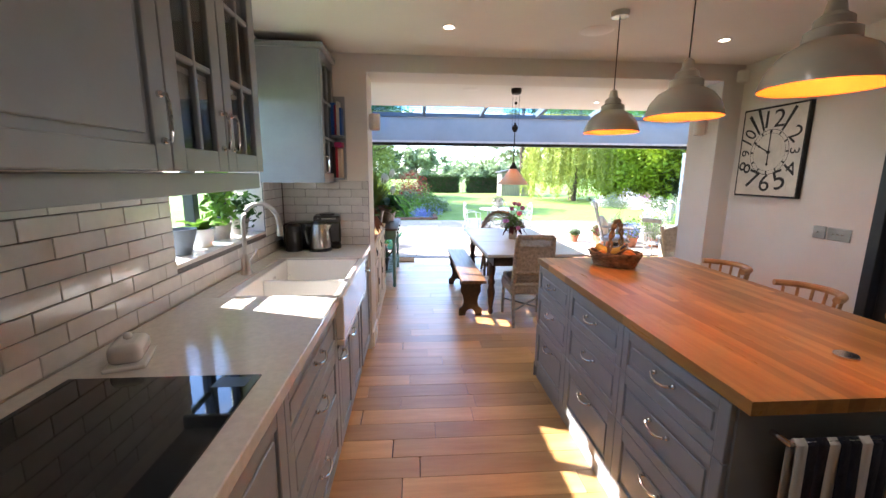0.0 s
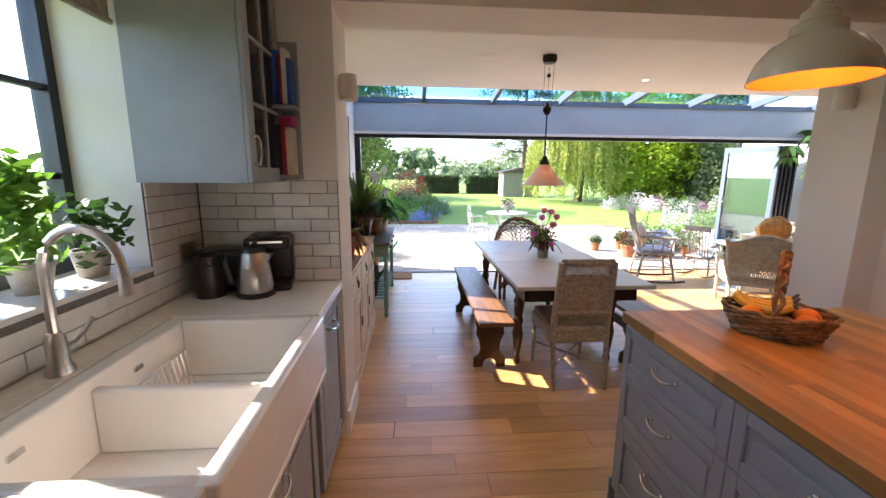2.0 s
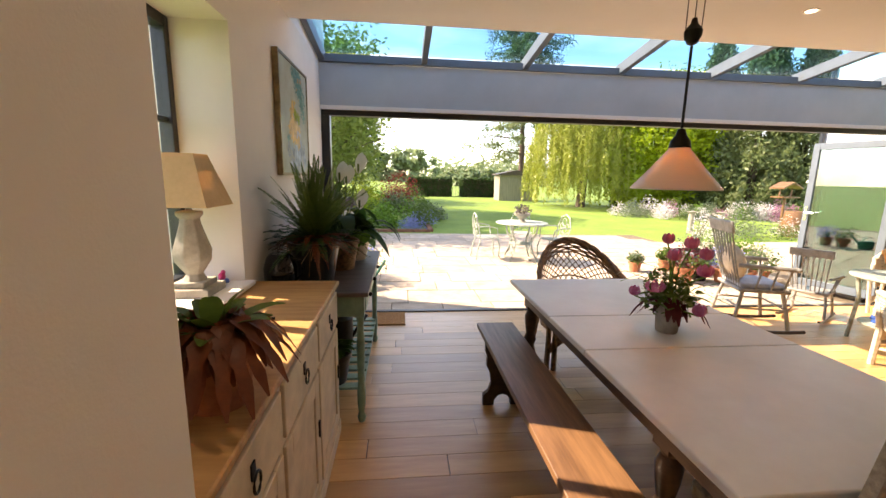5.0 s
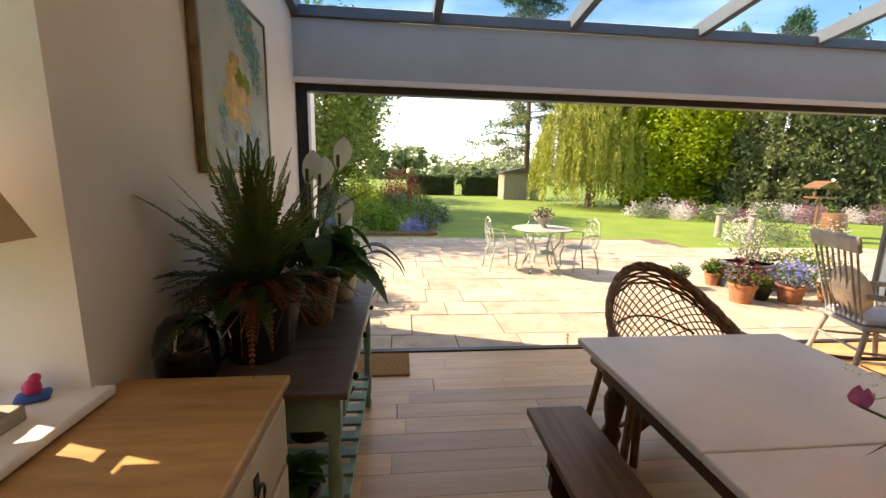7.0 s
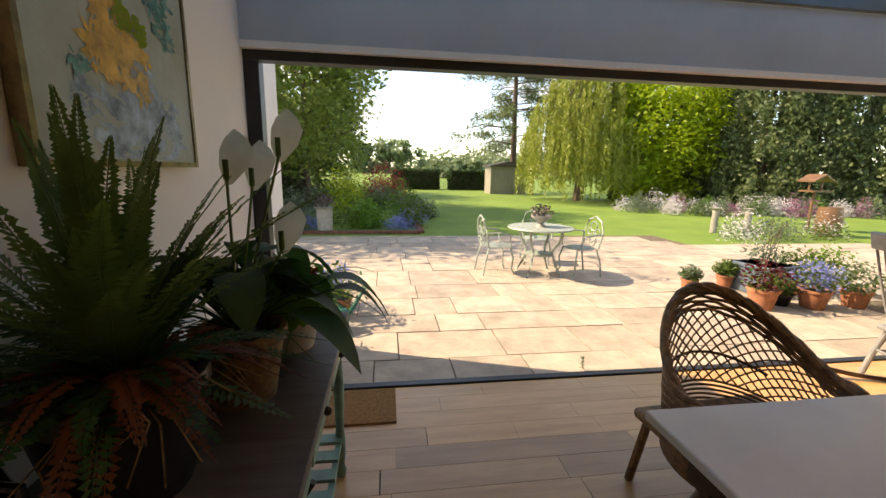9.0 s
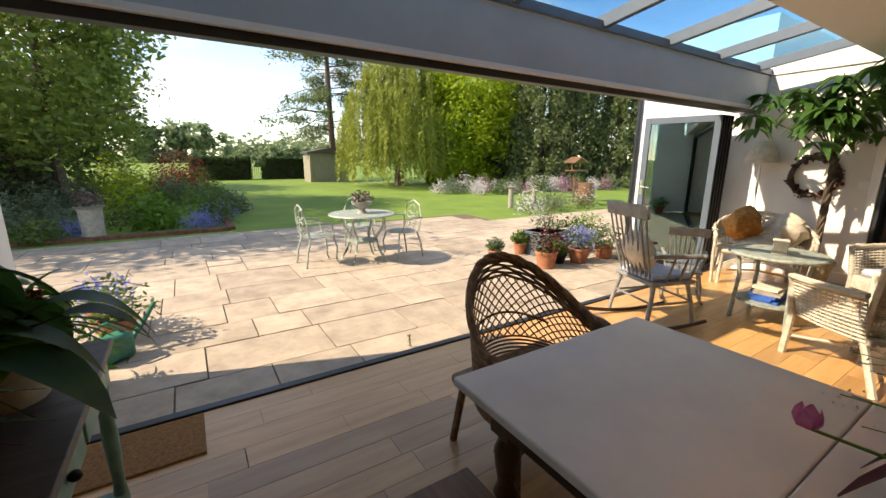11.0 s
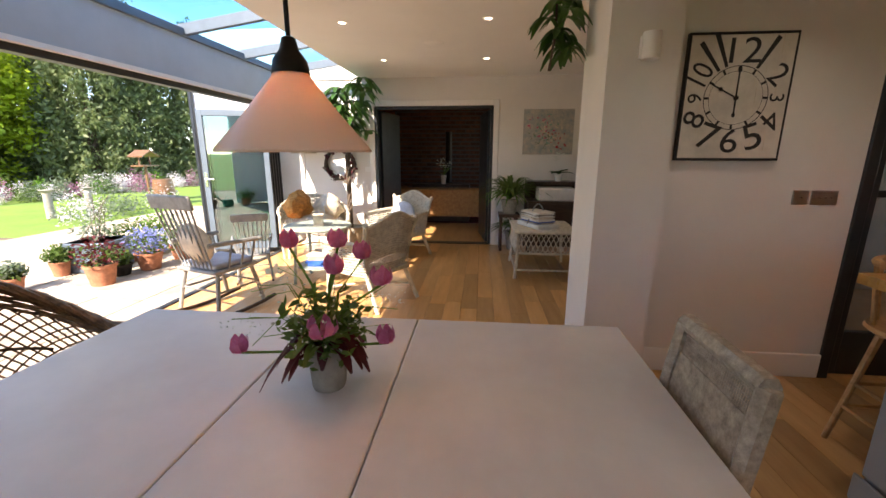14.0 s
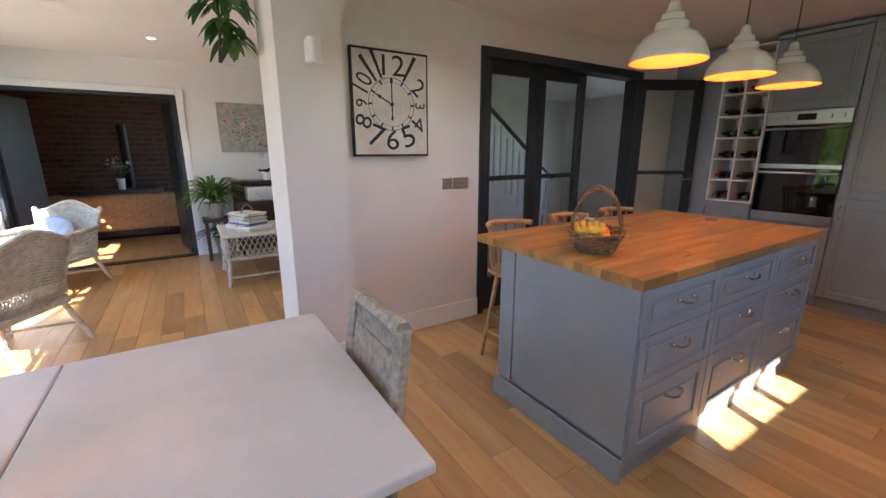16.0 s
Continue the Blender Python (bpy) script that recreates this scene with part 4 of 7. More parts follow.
def tall_unit(x0, x1, z_splits, label, handles=1):
    u = thing("tall_cabinet", pose(x1, TY, 0, 0, 0, 180), label, "cabinet", "tall kitchen cabinets")
    w = x1 - x0
    Build().box(0, 0.001, 0.12, w, 0.62, 2.36).box(0, 0.04, 0, w, 0.62, 0.12).done("body", "cab", u)
    Build().box(0, -0.045, 2.36, w, 0.62, 2.395).done("cornice", "cab", u, bevel=0.008)
    for a, b in zip(z_splits, z_splits[1:]):
        front(u, "door", 0, a, w, b - a, (0.04, (a + 0.12) if a > 1 else (b - 0.12), True) if b - a > 0.25 else None)
    return u


tall_unit(1.16, 1.755, (0.12, 1.0, 2.36), "grey tall larder cabinet with panelled doors")
tall_unit(0.55, 1.155, (0.12, 1.0, 2.36), "grey tall larder cabinet with panelled doors")
ov = thing("oven_housing", pose(2.375, TY, 0, 0, 0, 180), "grey tall cabinet housing a steel double oven", "oven")
Build().box(0, 0.001, 0.12, 0.615, 0.62, 0.74).box(0, 0.001, 1.74, 0.615, 0.62, 2.36).box(0, 0.02, 0.74, 0.615, 0.62, 1.74).box(0, 0.04, 0, 0.615, 0.62, 0.12).done("body", "cab", ov)
Build().box(0, -0.045, 2.36, 0.615, 0.62, 2.395).done("cornice", "cab", ov, bevel=0.008)
front(ov, "door", 0, 1.745, 0.615, 0.61, (0.04, 1.83, True))
front(ov, "drawer_front", 0, 0.12, 0.615, 0.31, (0.3, 0.36, False))
front(ov, "drawer_front", 0, 0.43, 0.615, 0.30, (0.3, 0.66, False))
for z0, z1 in ((0.75, 0.83), (1.235, 1.275), (1.62, 1.735)):
    Build().box(0.01, -0.013, z0, 0.605, 0.02, z1).done("steel_trim", "steel", ov, bevel=0.003)
for z0, z1 in ((0.83, 1.235), (1.275, 1.62)):
    od = Build().box(0.012, -0.01, z0, 0.603, 0.01, z1).done("oven_door", "blackgloss", ov, bevel=0.003)
    z = z1 - 0.037
    Build().tube([(0.03, -0.01, z), (0.03, -0.05, z), (0.585, -0.05, z), (0.585, -0.01, z)], 0.009, 8).done("handle", "steel", od)
for x in (0.08, 0.16, 0.46, 0.54):
    Build().cyl((x, -0.035, 1.68), (x, -0.012, 1.68), 0.02, n=16).done("knob", "steel", ov, bevel=0.002)
Build().box(0.24, -0.0155, 1.655, 0.37, -0.0135, 1.71).done("display", "blackgloss", ov)
# wine rack
wr = thing("wine_rack", pose(2.80, TY, 0, 0, 0, 180), "white open wine rack in two columns of squares", "wine rack")
bd = Build().box(0, 0, 0.885, 0.016, 0.40, 2.36).box(0.404, 0, 0.885, 0.42, 0.40, 2.36).box(0.202, 0, 0.885, 0.218, 0.40, 2.36).box(0.016, 0.38, 0.885, 0.404, 0.40, 2.36)
NR = 7
for i in range(NR + 1):
    z = 0.885 + (2.345 - 0.885) * i / NR
    bd.box(0.016, 0.001, z, 0.404, 0.38, z + 0.015)
bd.done("frame", "white", wr)
Build().box(0, 0.04, 0, 0.42, 0.6, 0.12).box(0, 0.001, 0.12, 0.42, 0.62, 0.88).done("body", "cab", wr)
front(wr, "door", 0, 0.12, 0.42, 0.76, (0.04, 0.78, True))
for i in range(NR):
    for cidx in range(2):
        for k in range(random.choice((1, 2, 2))):
            z = 0.90 + (2.345 - 0.885) * i / NR + 0.04
            xl = 0.06 + 0.2 * cidx + 0.08 * k
            bo = thing("wine_bottle", pose(2.80 - xl, TY - 0.02, z, 90, 0, 180), "dark glass wine bottle lying in the rack", "bottle", "bottles in the wine rack")
            Build().lathe([(0, -0.28), (0.037, -0.28), (0.037, -0.10), (0.014, -0.05), (0.014, -0.005), (0, -0.005)], n=12).done("glass", "blackgloss", bo)
            if random.random() < 0.5:
                Build().lathe([(0.0147, -0.05), (0.0147, -0.003), (0, -0.003)], n=12).done("capsule", random.choice(("red", "brass", "ink", "green")), bo)
tagged(Build().box(2.80, -0.30, 0, 3.278, TY - 0.002, 2.39).done("filler_panel", "cab", bevel=0.004), "grey painted filler panel beside the wine rack", "panel")


# ---- stools ----
def stool(x, y):
    s = thing("bar_stool", pose(x, y, 0, 0, 0, 90), "pine bar stool with a curved low back", "stool", "stools at the island")
    Build().lathe([(0, 0.62), (0.16, 0.62), (0.18, 0.635), (0.175, 0.65), (0.0, 0.642)], n=24).done("seat", "pine", s)
    bd = Build()
    for a in (45, 135, 225, 315):
        c, sn = math.cos(radians(a)), math.sin(radians(a))
        bd.tube([(0.11 * c, 0.11 * sn, 0.625), (0.21 * c, 0.21 * sn, 0)], 0.016, 8, 0.013)
    bd.done("leg", "pine", s)
    bd = Build()
    for z, r in ((0.20, 0.18), (0.33, 0.158)):
        p = [(r * math.cos(radians(a)), r * math.sin(radians(a)), z) for a in (45, 135, 225, 315, 45)]
        for u, v in zip(p, p[1:]):
            bd.tube([u, v], 0.009, 6)
    bd.done("rung", "pine", s)
    bd = Build()
    arc = [(0.175 * math.cos(radians(a)), -0.175 * math.sin(radians(a)) - 0.015, 0.93) for a in range(10, 171, 16)]
    bd.tube(arc, 0.018, 8)
    for a in range(26, 171, 21):
        bd.tube([(0.15 * math.cos(radians(a)), -0.15 * math.sin(radians(a)), 0.64), (0.175 * math.cos(radians(a)), -0.175 * math.sin(radians(a)) - 0.015, 0.93)], 0.008, 6)
    bd.done("backrest", "pine", s)


for y in (3.25, 2.68, 2.12):
    stool(2.52, y)

# ---- dining table, benches, chairs ----
tb = thing("dining_table", pose(0, 0, 0), "grey topped farmhouse dining table with dark turned legs", "table")
TX0, TX1, TY0, TY1, TZ = 1.257, 2.243, 4.615, 6.57, 0.74
for a, b in ((TY0, 5.40), (5.403, 5.81), (5.813, TY1)):
    Build().box(TX0, a, TZ - 0.03, TX1, b, TZ).done("leaf", "tabletop", tb, bevel=0.006, seg=3)
Build().box(TX0 + 0.08, TY0 + 0.10, TZ - 0.14, TX1 - 0.08, TY0 + 0.125, TZ - 0.03).box(TX0 + 0.08, TY1 - 0.125, TZ - 0.14, TX1 - 0.08, TY1 - 0.10, TZ - 0.03).box(TX0 + 0.08, TY0 + 0.1, TZ - 0.14, TX0 + 0.105, TY1 - 0.1, TZ - 0.03).box(TX1 - 0.105, TY0 + 0.1, TZ - 0.14, TX1 - 0.08, TY1 - 0.1, TZ - 0.03).done("apron", "dark", tb)
for x in (TX0 + 0.12, TX1 - 0.12):
    for y in (TY0 + 0.38, TY1 - 0.14):
        Build().box(x - 0.04, y - 0.04, 0.58, x + 0.04, y + 0.04, 0.71).lathe([(0.0, 0), (0.022, 0), (0.030, 0.03), (0.020, 0.06), (0.026, 0.10), (0.036, 0.18), (0.044, 0.26), (0.030, 0.32), (0.042, 0.36), (0.028, 0.40), (0.040, 0.47), (0.044, 0.52), (0.030, 0.56), (0.038, 0.58)], (x, y, 0), n=16).done("leg", "dark", tb)


def bench(x):
    b = thing("bench", pose(x, 5.60, 0), "dark brown wooden trestle bench with shaped ends", "bench", "benches at the table")
    Build().box(-0.125, -0.90, 0.42, 0.125, 0.90, 0.452).done("seat", "walnut", b, bevel=0.004)
    half = [(0.125, 0), (0.125, 0.07), (0.09, 0.10), (0.075, 0.15), (0.085, 0.22), (0.11, 0.27), (0.105, 0.33), (0.12, 0.36), (0.12, 0.42)]
    arch = [(-0.055, 0), (-0.05, 0.04), (-0.03, 0.065), (0, 0.075), (0.03, 0.065), (0.05, 0.04), (0.055, 0)]
    outline = half + [(-x, z) for x, z in half[::-1]] + arch
    for y in (-0.66, 0.62):
        Build().prism(outline, y, y + 0.032).done("trestle", "dark", b, smooth=False)
    Build().box(-0.015, -0.64, 0.22, 0.015, 0.63, 0.30).done("stretcher", "dark", b)


bench(1.145)
bench(2.34)


def woven_sheet(bd, fn, nu, nv, r, dense=True):
    """strands along both ways of a curved surface fn(u, v)"""
    for i in range(nu + 1):
        u = i / nu
        bd.tube([fn(u, v) for v in np.linspace(0, 1, 10)], r, 4)
    for j in range(nv + 1):
        v = j / nv
        ph = (j % 2) * math.pi
        bd.tube([fn(u, v) for u in np.linspace(0, 1, 14)], r, 4)


# woven chair at the head of the table, facing it
wc = thing("woven_dining_chair", pose(1.712, 4.815, 0, 0, 0, 0), "greige woven fibre dining chair with brown seat", "chair")
bk = lambda u, v: (-0.19 + 0.38 * u - (u - 0.5) * 0.03 * v, -0.20 - 0.065 * v, 0.42 + 0.50 * v)
bd = Build()
for a, b in (((0, 0), (0, 1)), ((1, 0), (1, 1)), ((0, 1), (1, 1)), ((0, 0.02), (1, 0.02)), ((0, 0.28), (1, 0.28))):
    bd.tube([bk(*a), bk(*b)], 0.026, 6)
woven_sheet(bd, bk, 44, 30, 0.0028)
bd.done("backrest", "wickergrey", wc)
ob = Build().box(-0.16, -0.01, 0.0, 0.16, 0.01, 0.30, pose(0, -0.218, 0.535, 7.4)).done("back_panel", "wickergrey", wc)
Build().box(-0.22, -0.22, 0.33, 0.22, 0.22, 0.44).done("seat_frame", "wickergrey", wc, bevel=0.02)
Build().box(-0.205, -0.19, 0.43, 0.205, 0.22, 0.475).done("cushion", "walnut", wc, bevel=0.02)
bd = Build()
for x in (-0.195, 0.195):
    bd.tube([(x, 0.20, 0.35), (x, 0.21, 0)], 0.018, 8, 0.014).tube([(x, -0.20, 0.42), (x * 0.95, -0.26, 0)], 0.020, 8, 0.015)
bd.tube([(-0.19, -0.235, 0.17), (0.19, 0.205, 0.17)], 0.009, 6).tube([(0.19, -0.235, 0.17), (-0.19, 0.205, 0.17)], 0.009, 6)
bd.done("leg", "wickergrey", wc)


def barrel_chair(m, material, label, lattice, hb=0.92, w=0.33, group=""):
    """wicker armchair with wrap-round back; faces -y"""
    c = thing("wicker_armchair", m, label, "armchair", group)

    def fn(u, v):
        a = math.pi * (u * 1.16 - 0.08)
        s = max(0.0, math.sin(a))
        top = 0.62 + (hb - 0.62) * s ** 1.3
        return (w * (1 + 0.10 * v) * -math.cos(a), w * 0.95 * math.sin(a) * (1 + 0.16 * v) - 0.02, 0.30 + (top - 0.30) * v)

    bd = Build()
    if lattice:
        for k in range(-9, 27):
            for sgn in (1, -1):
                pts = []
                for t in np.linspace(0, 1, 9):
                    u = (k + (sgn * t * 6 if sgn > 0 else 6 - t * 6)) / 24
                    if 0 <= u <= 1:
                        pts.append(fn(u, 0.30 + t * 0.55))
                if len(pts) > 1:
                    bd.tube(pts, 0.0042, 5)
        for j in range(9):
            bd.tube([fn(u, 0.02 + j * 0.035) for u in np.linspace(0, 1, 30)], 0.006, 5)
        for j in range(7):
            bd.tube([Vector(fn(u, 0.84 + j * 0.03)) + Vector((0, 0, 0.004 * math.sin(60 * u + j * 3))) for u in np.linspace(0, 1, 40)], 0.0075, 5)
        for u in (0.33, 0.66):
            bd.tube([fn(x, 0.52) for x in np.linspace(0.25, 0.75, 16)], 0.007, 5)
    else:
        for i in range(36):
            bd.tube([fn(i / 35, v) for v in np.linspace(0, 1, 8)], 0.005, 4)
        for j in range(22):
            if 5 < j < 10:
                continue
            bd.tube([Vector(fn(u, j / 21)) * (1 + 0.006 * math.sin(70 * u + math.pi * j)) for u in np.linspace(0, 1, 44)], 0.0095, 4)
    bd.done("woven_back", material, c)
    bd = Build()
    rim = [Vector(fn(u, 1.0)) for u in np.linspace(0, 1, 34)]
    for ph in (0, 2.1, 4.2):
        bd.tube([p + Vector((0.012 * math.cos(ph + i * 0.9), 0.012 * math.cos(ph + i * 0.9), 0.014 * math.sin(ph + i * 0.9))) for i, p in enumerate(rim)], 0.015, 6)
    for u in (0, 1):
        p = Vector(fn(u, 1))
        bd.tube([p, p + Vector((0, -0.05, -0.05)), p + Vector((0, -0.05, -0.26)), (p.x * 0.95, -0.12, 0.0)], 0.02, 7)
    bd.done("rim", material, c)
    Build().prism([(-w, 0), (w, 0), (w, 0.05), (-w, 0.05)], -0.14, 0.28, pose(0, 0, 0.36)).done("seat", material, c, bevel=0.02)
    bd = Build()
    for x in (-w * 0.85, w * 0.85):
        bd.tube([(x * 0.9, 0.26, 0.36), (x, 0.31, 0.0)], 0.02, 7)
        bd.tube([(x, -0.12, 0.36), (x * 1.02, -0.14, 0)], 0.02, 7)
    ap = [(-w + 2 * w * t, -0.13, 0.30 - 0.16 * abs(2 * t - 1) ** 2) for t in np.linspace(0, 1, 12)]
    for k in range(4):
        bd.tube([(x, y, z - 0.02 * k + 0.05) for x, y, z in ap], 0.008, 5)
    bd.tube([(-w * 0.85, 0, 0.13), (0, 0.1, 0.15), (w * 0.85, 0, 0.13)], 0.012, 6)
    bd.done("leg", material, c)
    return c


barrel_chair(pose(1.93, 6.82, 0, 0, 0, 4), "wickerbrown", "dark brown wicker armchair with open lattice back", True, 0.93, 0.33)


def high_wicker(m, cushion):
    """cream wicker armchair with a tall shaped back; faces -y"""
    c = thing("wicker_armchair", m, "cream painted wicker armchair with winged high back", "armchair", "cream wicker chairs")

    def fn(u, v):
        x = (u - 0.5) * (0.50 + 0.16 * v)
        return (x, 0.26 + 0.10 * v - 0.10 * abs(2 * u - 1) ** 2 * 0.6, 0.34 + (0.50 + 0.05 * math.cos((u - 0.5) * 6.2) - 0.02) * v)

    bd = Build()
    for i in range(30):
        bd.tube([fn(i / 29, v) for v in np.linspace(0, 1, 6)], 0.006, 4)
    for j in range(24):
        if 3 < j < 7:
            continue
        bd.tube([Vector(fn(u, j / 23)) + Vector((0, 0.005 * math.sin(60 * u + math.pi * j), 0)) for u in np.linspace(0, 1, 30)], 0.0105, 4)
    for k in range(-3, 15):
        bd.tube([fn(min(1, max(0, k / 14)), 0.14), fn(min(1, max(0, (k + 2) / 14)), 0.33)], 0.005, 4)
        bd.tube([fn(min(1, max(0, (k + 2) / 14)), 0.14), fn(min(1, max(0, k / 14)), 0.33)], 0.005, 4)
    bd.done("woven_back", "wickerwhite", c)
    bd = Build()
    bd.tube([fn(u, 1.02) for u in np.linspace(0, 1, 20)], 0.018, 7)
    for u in (0, 1):
        bd.tube([fn(u, 1.06), fn(u, 0.5), fn(u, 0), (fn(u, 0)[0] * 1.12, 0.36, 0)], 0.022, 7)
        bd.ball(Vector(fn(u, 1.08)), 0.026)
    bd.done("frame", "wickerwhite", c)
    bd = Build()
    for s in (-1, 1):
        arm = lambda u, v, s=s: (s * (0.27 + 0.06 * v + 0.03 * math.sin(u * math.pi)), 0.24 - 0.50 * u, 0.32 + (0.30 - 0.02 * u) * v)
        for i in range(14):
            bd.tube([arm(i / 13, 0), arm(i / 13, 1)], 0.005, 4)
        for j in range(12):
            bd.tube([arm(u, j / 11) for u in np.linspace(0, 1, 10)], 0.009, 4)
        bd.tube([arm(u, 1.02) for u in np.linspace(0, 1.05, 12)] + [(s * 0.31, -0.28, 0.52), (s * 0.29, -0.26, 0.30), (s * 0.29, -0.28, 0)], 0.024, 7)
    bd.done("arm", "wickerwhite", c)
    Build().box(-0.27, -0.27, 0.30, 0.27, 0.27, 0.345).box(-0.27, -0.275, 0.22, 0.27, -0.262, 0.32).done("seat", "wickerwhite", c, bevel=0.012)
    if cushion:
        Build().box(-0.24, -0.25, 0.345, 0.24, 0.22, 0.42).done("cushion", "bluecloth", c, bevel=0.035, seg=4)
    bd = Build()
    bd.tube([(-0.27, 0.30, 0.14), (0, 0.0, 0.17), (0.28, -0.27, 0.14)], 0.012, 6).tube([(0.27, 0.30, 0.14), (0, 0.0, 0.17), (-0.28, -0.27, 0.14)], 0.012, 6)
    bd.done("stretcher", "wickerwhite", c)
    return c


high_wicker(pose(4.43, 6.22, 0, 0, 0, 150), False)
high_wicker(pose(6.10, 6.28, 0, 0, 0, 240), True)
pl = thing("cushion", pose(6.22, 6.24, 0.60, -20, 0, 240), "white square cushion leaning on the wicker chair", "cushion")
Build().ball((0, 0, 0), 0.2, 1, 0.4, 0.8, 16, 10).done("cover", "bluecloth", pl)


# ---- dining room, left side ----
ch = thing("pine_sideboard", pose(0.15, 4.50, 0, 0, 0, 90), "pine sideboard with cream front and black ring handles", "sideboard")
Build().box(-0.01, -0.02, 0.855, 1.53, 0.415, 0.88).done("top", "pine", ch, bevel=0.006)
Build().box(0, 0.0, 0.06, 1.52, 0.41, 0.855).box(-0.008, -0.012, 0, 1.528, 0.41, 0.075).done("body", "cream", ch, bevel=0.003)
for k in range(3):
    x = 0.02 + k * 0.50
    d = Build().box(x, -0.014, 0.66, x + 0.47, 0, 0.83).done("drawer", "cream", ch, bevel=0.004)
    for hx in (x + 0.235,):
        bd = Build().box(hx - 0.012, -0.018, 0.745, hx + 0.012, -0.013, 0.785)
        bd.tube([(hx + 0.022 * math.cos(t), -0.024, 0.735 + 0.026 * math.sin(t)) for t in np.linspace(0, 2 * math.pi, 14)], 0.0035, 5)
        bd.done("handle", "iron", d)
    f = Build().box(x, -0.012, 0.10, x + 0.07, 0, 0.63).box(x + 0.40, -0.012, 0.10, x + 0.47, 0, 0.63).box(x + 0.07, -0.012, 0.10, x + 0.40, 0, 0.17).box(x + 0.07, -0.012, 0.56, x + 0.40, 0, 0.63).box(x + 0.07, -0.004, 0.17, x + 0.40, 0.002, 0.56).done("door", "cream", ch, bevel=0.003)
    Build().box(x + 0.43, -0.02, 0.36, x + 0.445, -0.011, 0.43).done("latch", "iron", f)
sc = thing("secateurs", pose(-0.06, 5.40, 0.882, 0, 0, 35) @ Matrix.Diagonal((0.75, 0.75, 0.75, 1)), "pair of secateurs with dark handles on the sideboard", "secateurs")
Build().tube([(0.01, 0, 0.008), (0.05, 0.012, 0.009), (0.11, 0.03, 0.009)], 0.007, 6).tube([(0.01, 0, 0.008), (0.05, -0.012, 0.009), (0.11, -0.03, 0.009)], 0.007, 6).done("grip", "blackplastic", sc)
Build().prism([(-0.06, 0.004), (0.012, 0.0), (0.015, 0.009), (-0.01, 0.012)], -0.004, 0.004).done("blade", "brass", sc)
# console
cs = thing("green_console", pose(0.30, 6.08, 0, 0, 0, 90), "pale green painted console with drawers and slatted shelf", "console table")
CL, CD, CH = 1.24, 0.52, 0.80
Build().box(-0.02, -0.02, CH - 0.025, CL + 0.02, CD, CH).done("top", "greytop", cs, bevel=0.004)
Build().box(0.02, 0.012, CH - 0.15, CL - 0.02, CD - 0.02, CH - 0.025).done("apron", "green", cs)
for k in range(3):
    d = Build().box(0.07 + k * 0.38, 0, CH - 0.135, 0.42 + k * 0.38, 0.013, CH - 0.04).done("drawer", "green", cs, bevel=0.003)
    Build().ball((0.245 + k * 0.38, -0.012, CH - 0.085), 0.014).done("knob", "iron", d)
for x in (0.03, CL - 0.03):
    for y in (0.03, CD - 0.05):
        Build().box(x - 0.025, y - 0.025, CH - 0.15, x + 0.025, y + 0.025, CH - 0.025).lathe([(0, 0), (0.018, 0), (0.026, 0.03), (0.016, 0.06), (0.024, 0.12), (0.024, 0.2), (0.018, 0.26), (0.025, 0.45), (0.018, 0.6), (0.025, 0.65)], (x, y, 0), n=12).done("leg", "green", cs)
bd = Build()
for k in range(11):
    bd.box(0.03 + k * 0.113, 0.02, 0.20, 0.09 + k * 0.113, CD - 0.04, 0.215)
bd.box(0.02, 0.02, 0.18, CL - 0.02, 0.045, 0.2).box(0.02, CD - 0.07, 0.18, CL - 0.02, CD - 0.045, 0.2)
bd.done("slatted_shelf", "green", cs)


# ---- potted plants ----
def pot(bd, r0, r1, h, z=0.0):
    bd.lathe([(0, z), (r0, z), (r1, z + h * 0.86), (r1 * 1.08, z + h * 0.86), (r1 * 1.08, z + h), (r1 * 0.95, z + h), (r1 * 0.9, z + h * 0.9), (0, z + h * 0.9)], n=20)


def fronds(bd, c, n, length, width, lift, droop, seg=7, jag=0.0, spread=1.0):
    for k in range(n):
        a = rnd(0, 2 * math.pi)
        L = length * rnd(0.6, 1.1)
        el = rnd(lift * 0.5, lift)
        d = Vector((math.cos(a) * spread, math.sin(a) * spread, 0))
        side = Vector((-math.sin(a), math.cos(a), 0))
        pts, ws = [], []
        for i in range(seg + 1):
            t = i / seg
            p = Vector(c) + d * (L * t * math.cos(el)) + Vector((0, 0, L * (t * math.sin(el) - droop * t * t)))
            pts.append(p)
            w = width * (math.sin(math.pi * min(0.97, 0.12 + 0.85 * t)) ** 0.8)
            ws.append(w * (1 - jag * (i % 2)) + 0.0008)
        bd.strip(pts, side, ws, 0.35)


def potted(name, m, label, potmat, pr, ph, leaves, category="plant", group=""):
    p = thing(name, m, label, category, group)
    b = Build()
    pot(b, pr * 0.75, pr, ph)
    b.done("pot", potmat, p)
    Build().lathe([(0, ph * 0.905), (pr * 0.9, ph * 0.905)], n=16).done("soil", "soil", p)
    for material, fn in leaves:
        b = Build()
        fn(b)
        b.done("foliage", material, p)
    return p


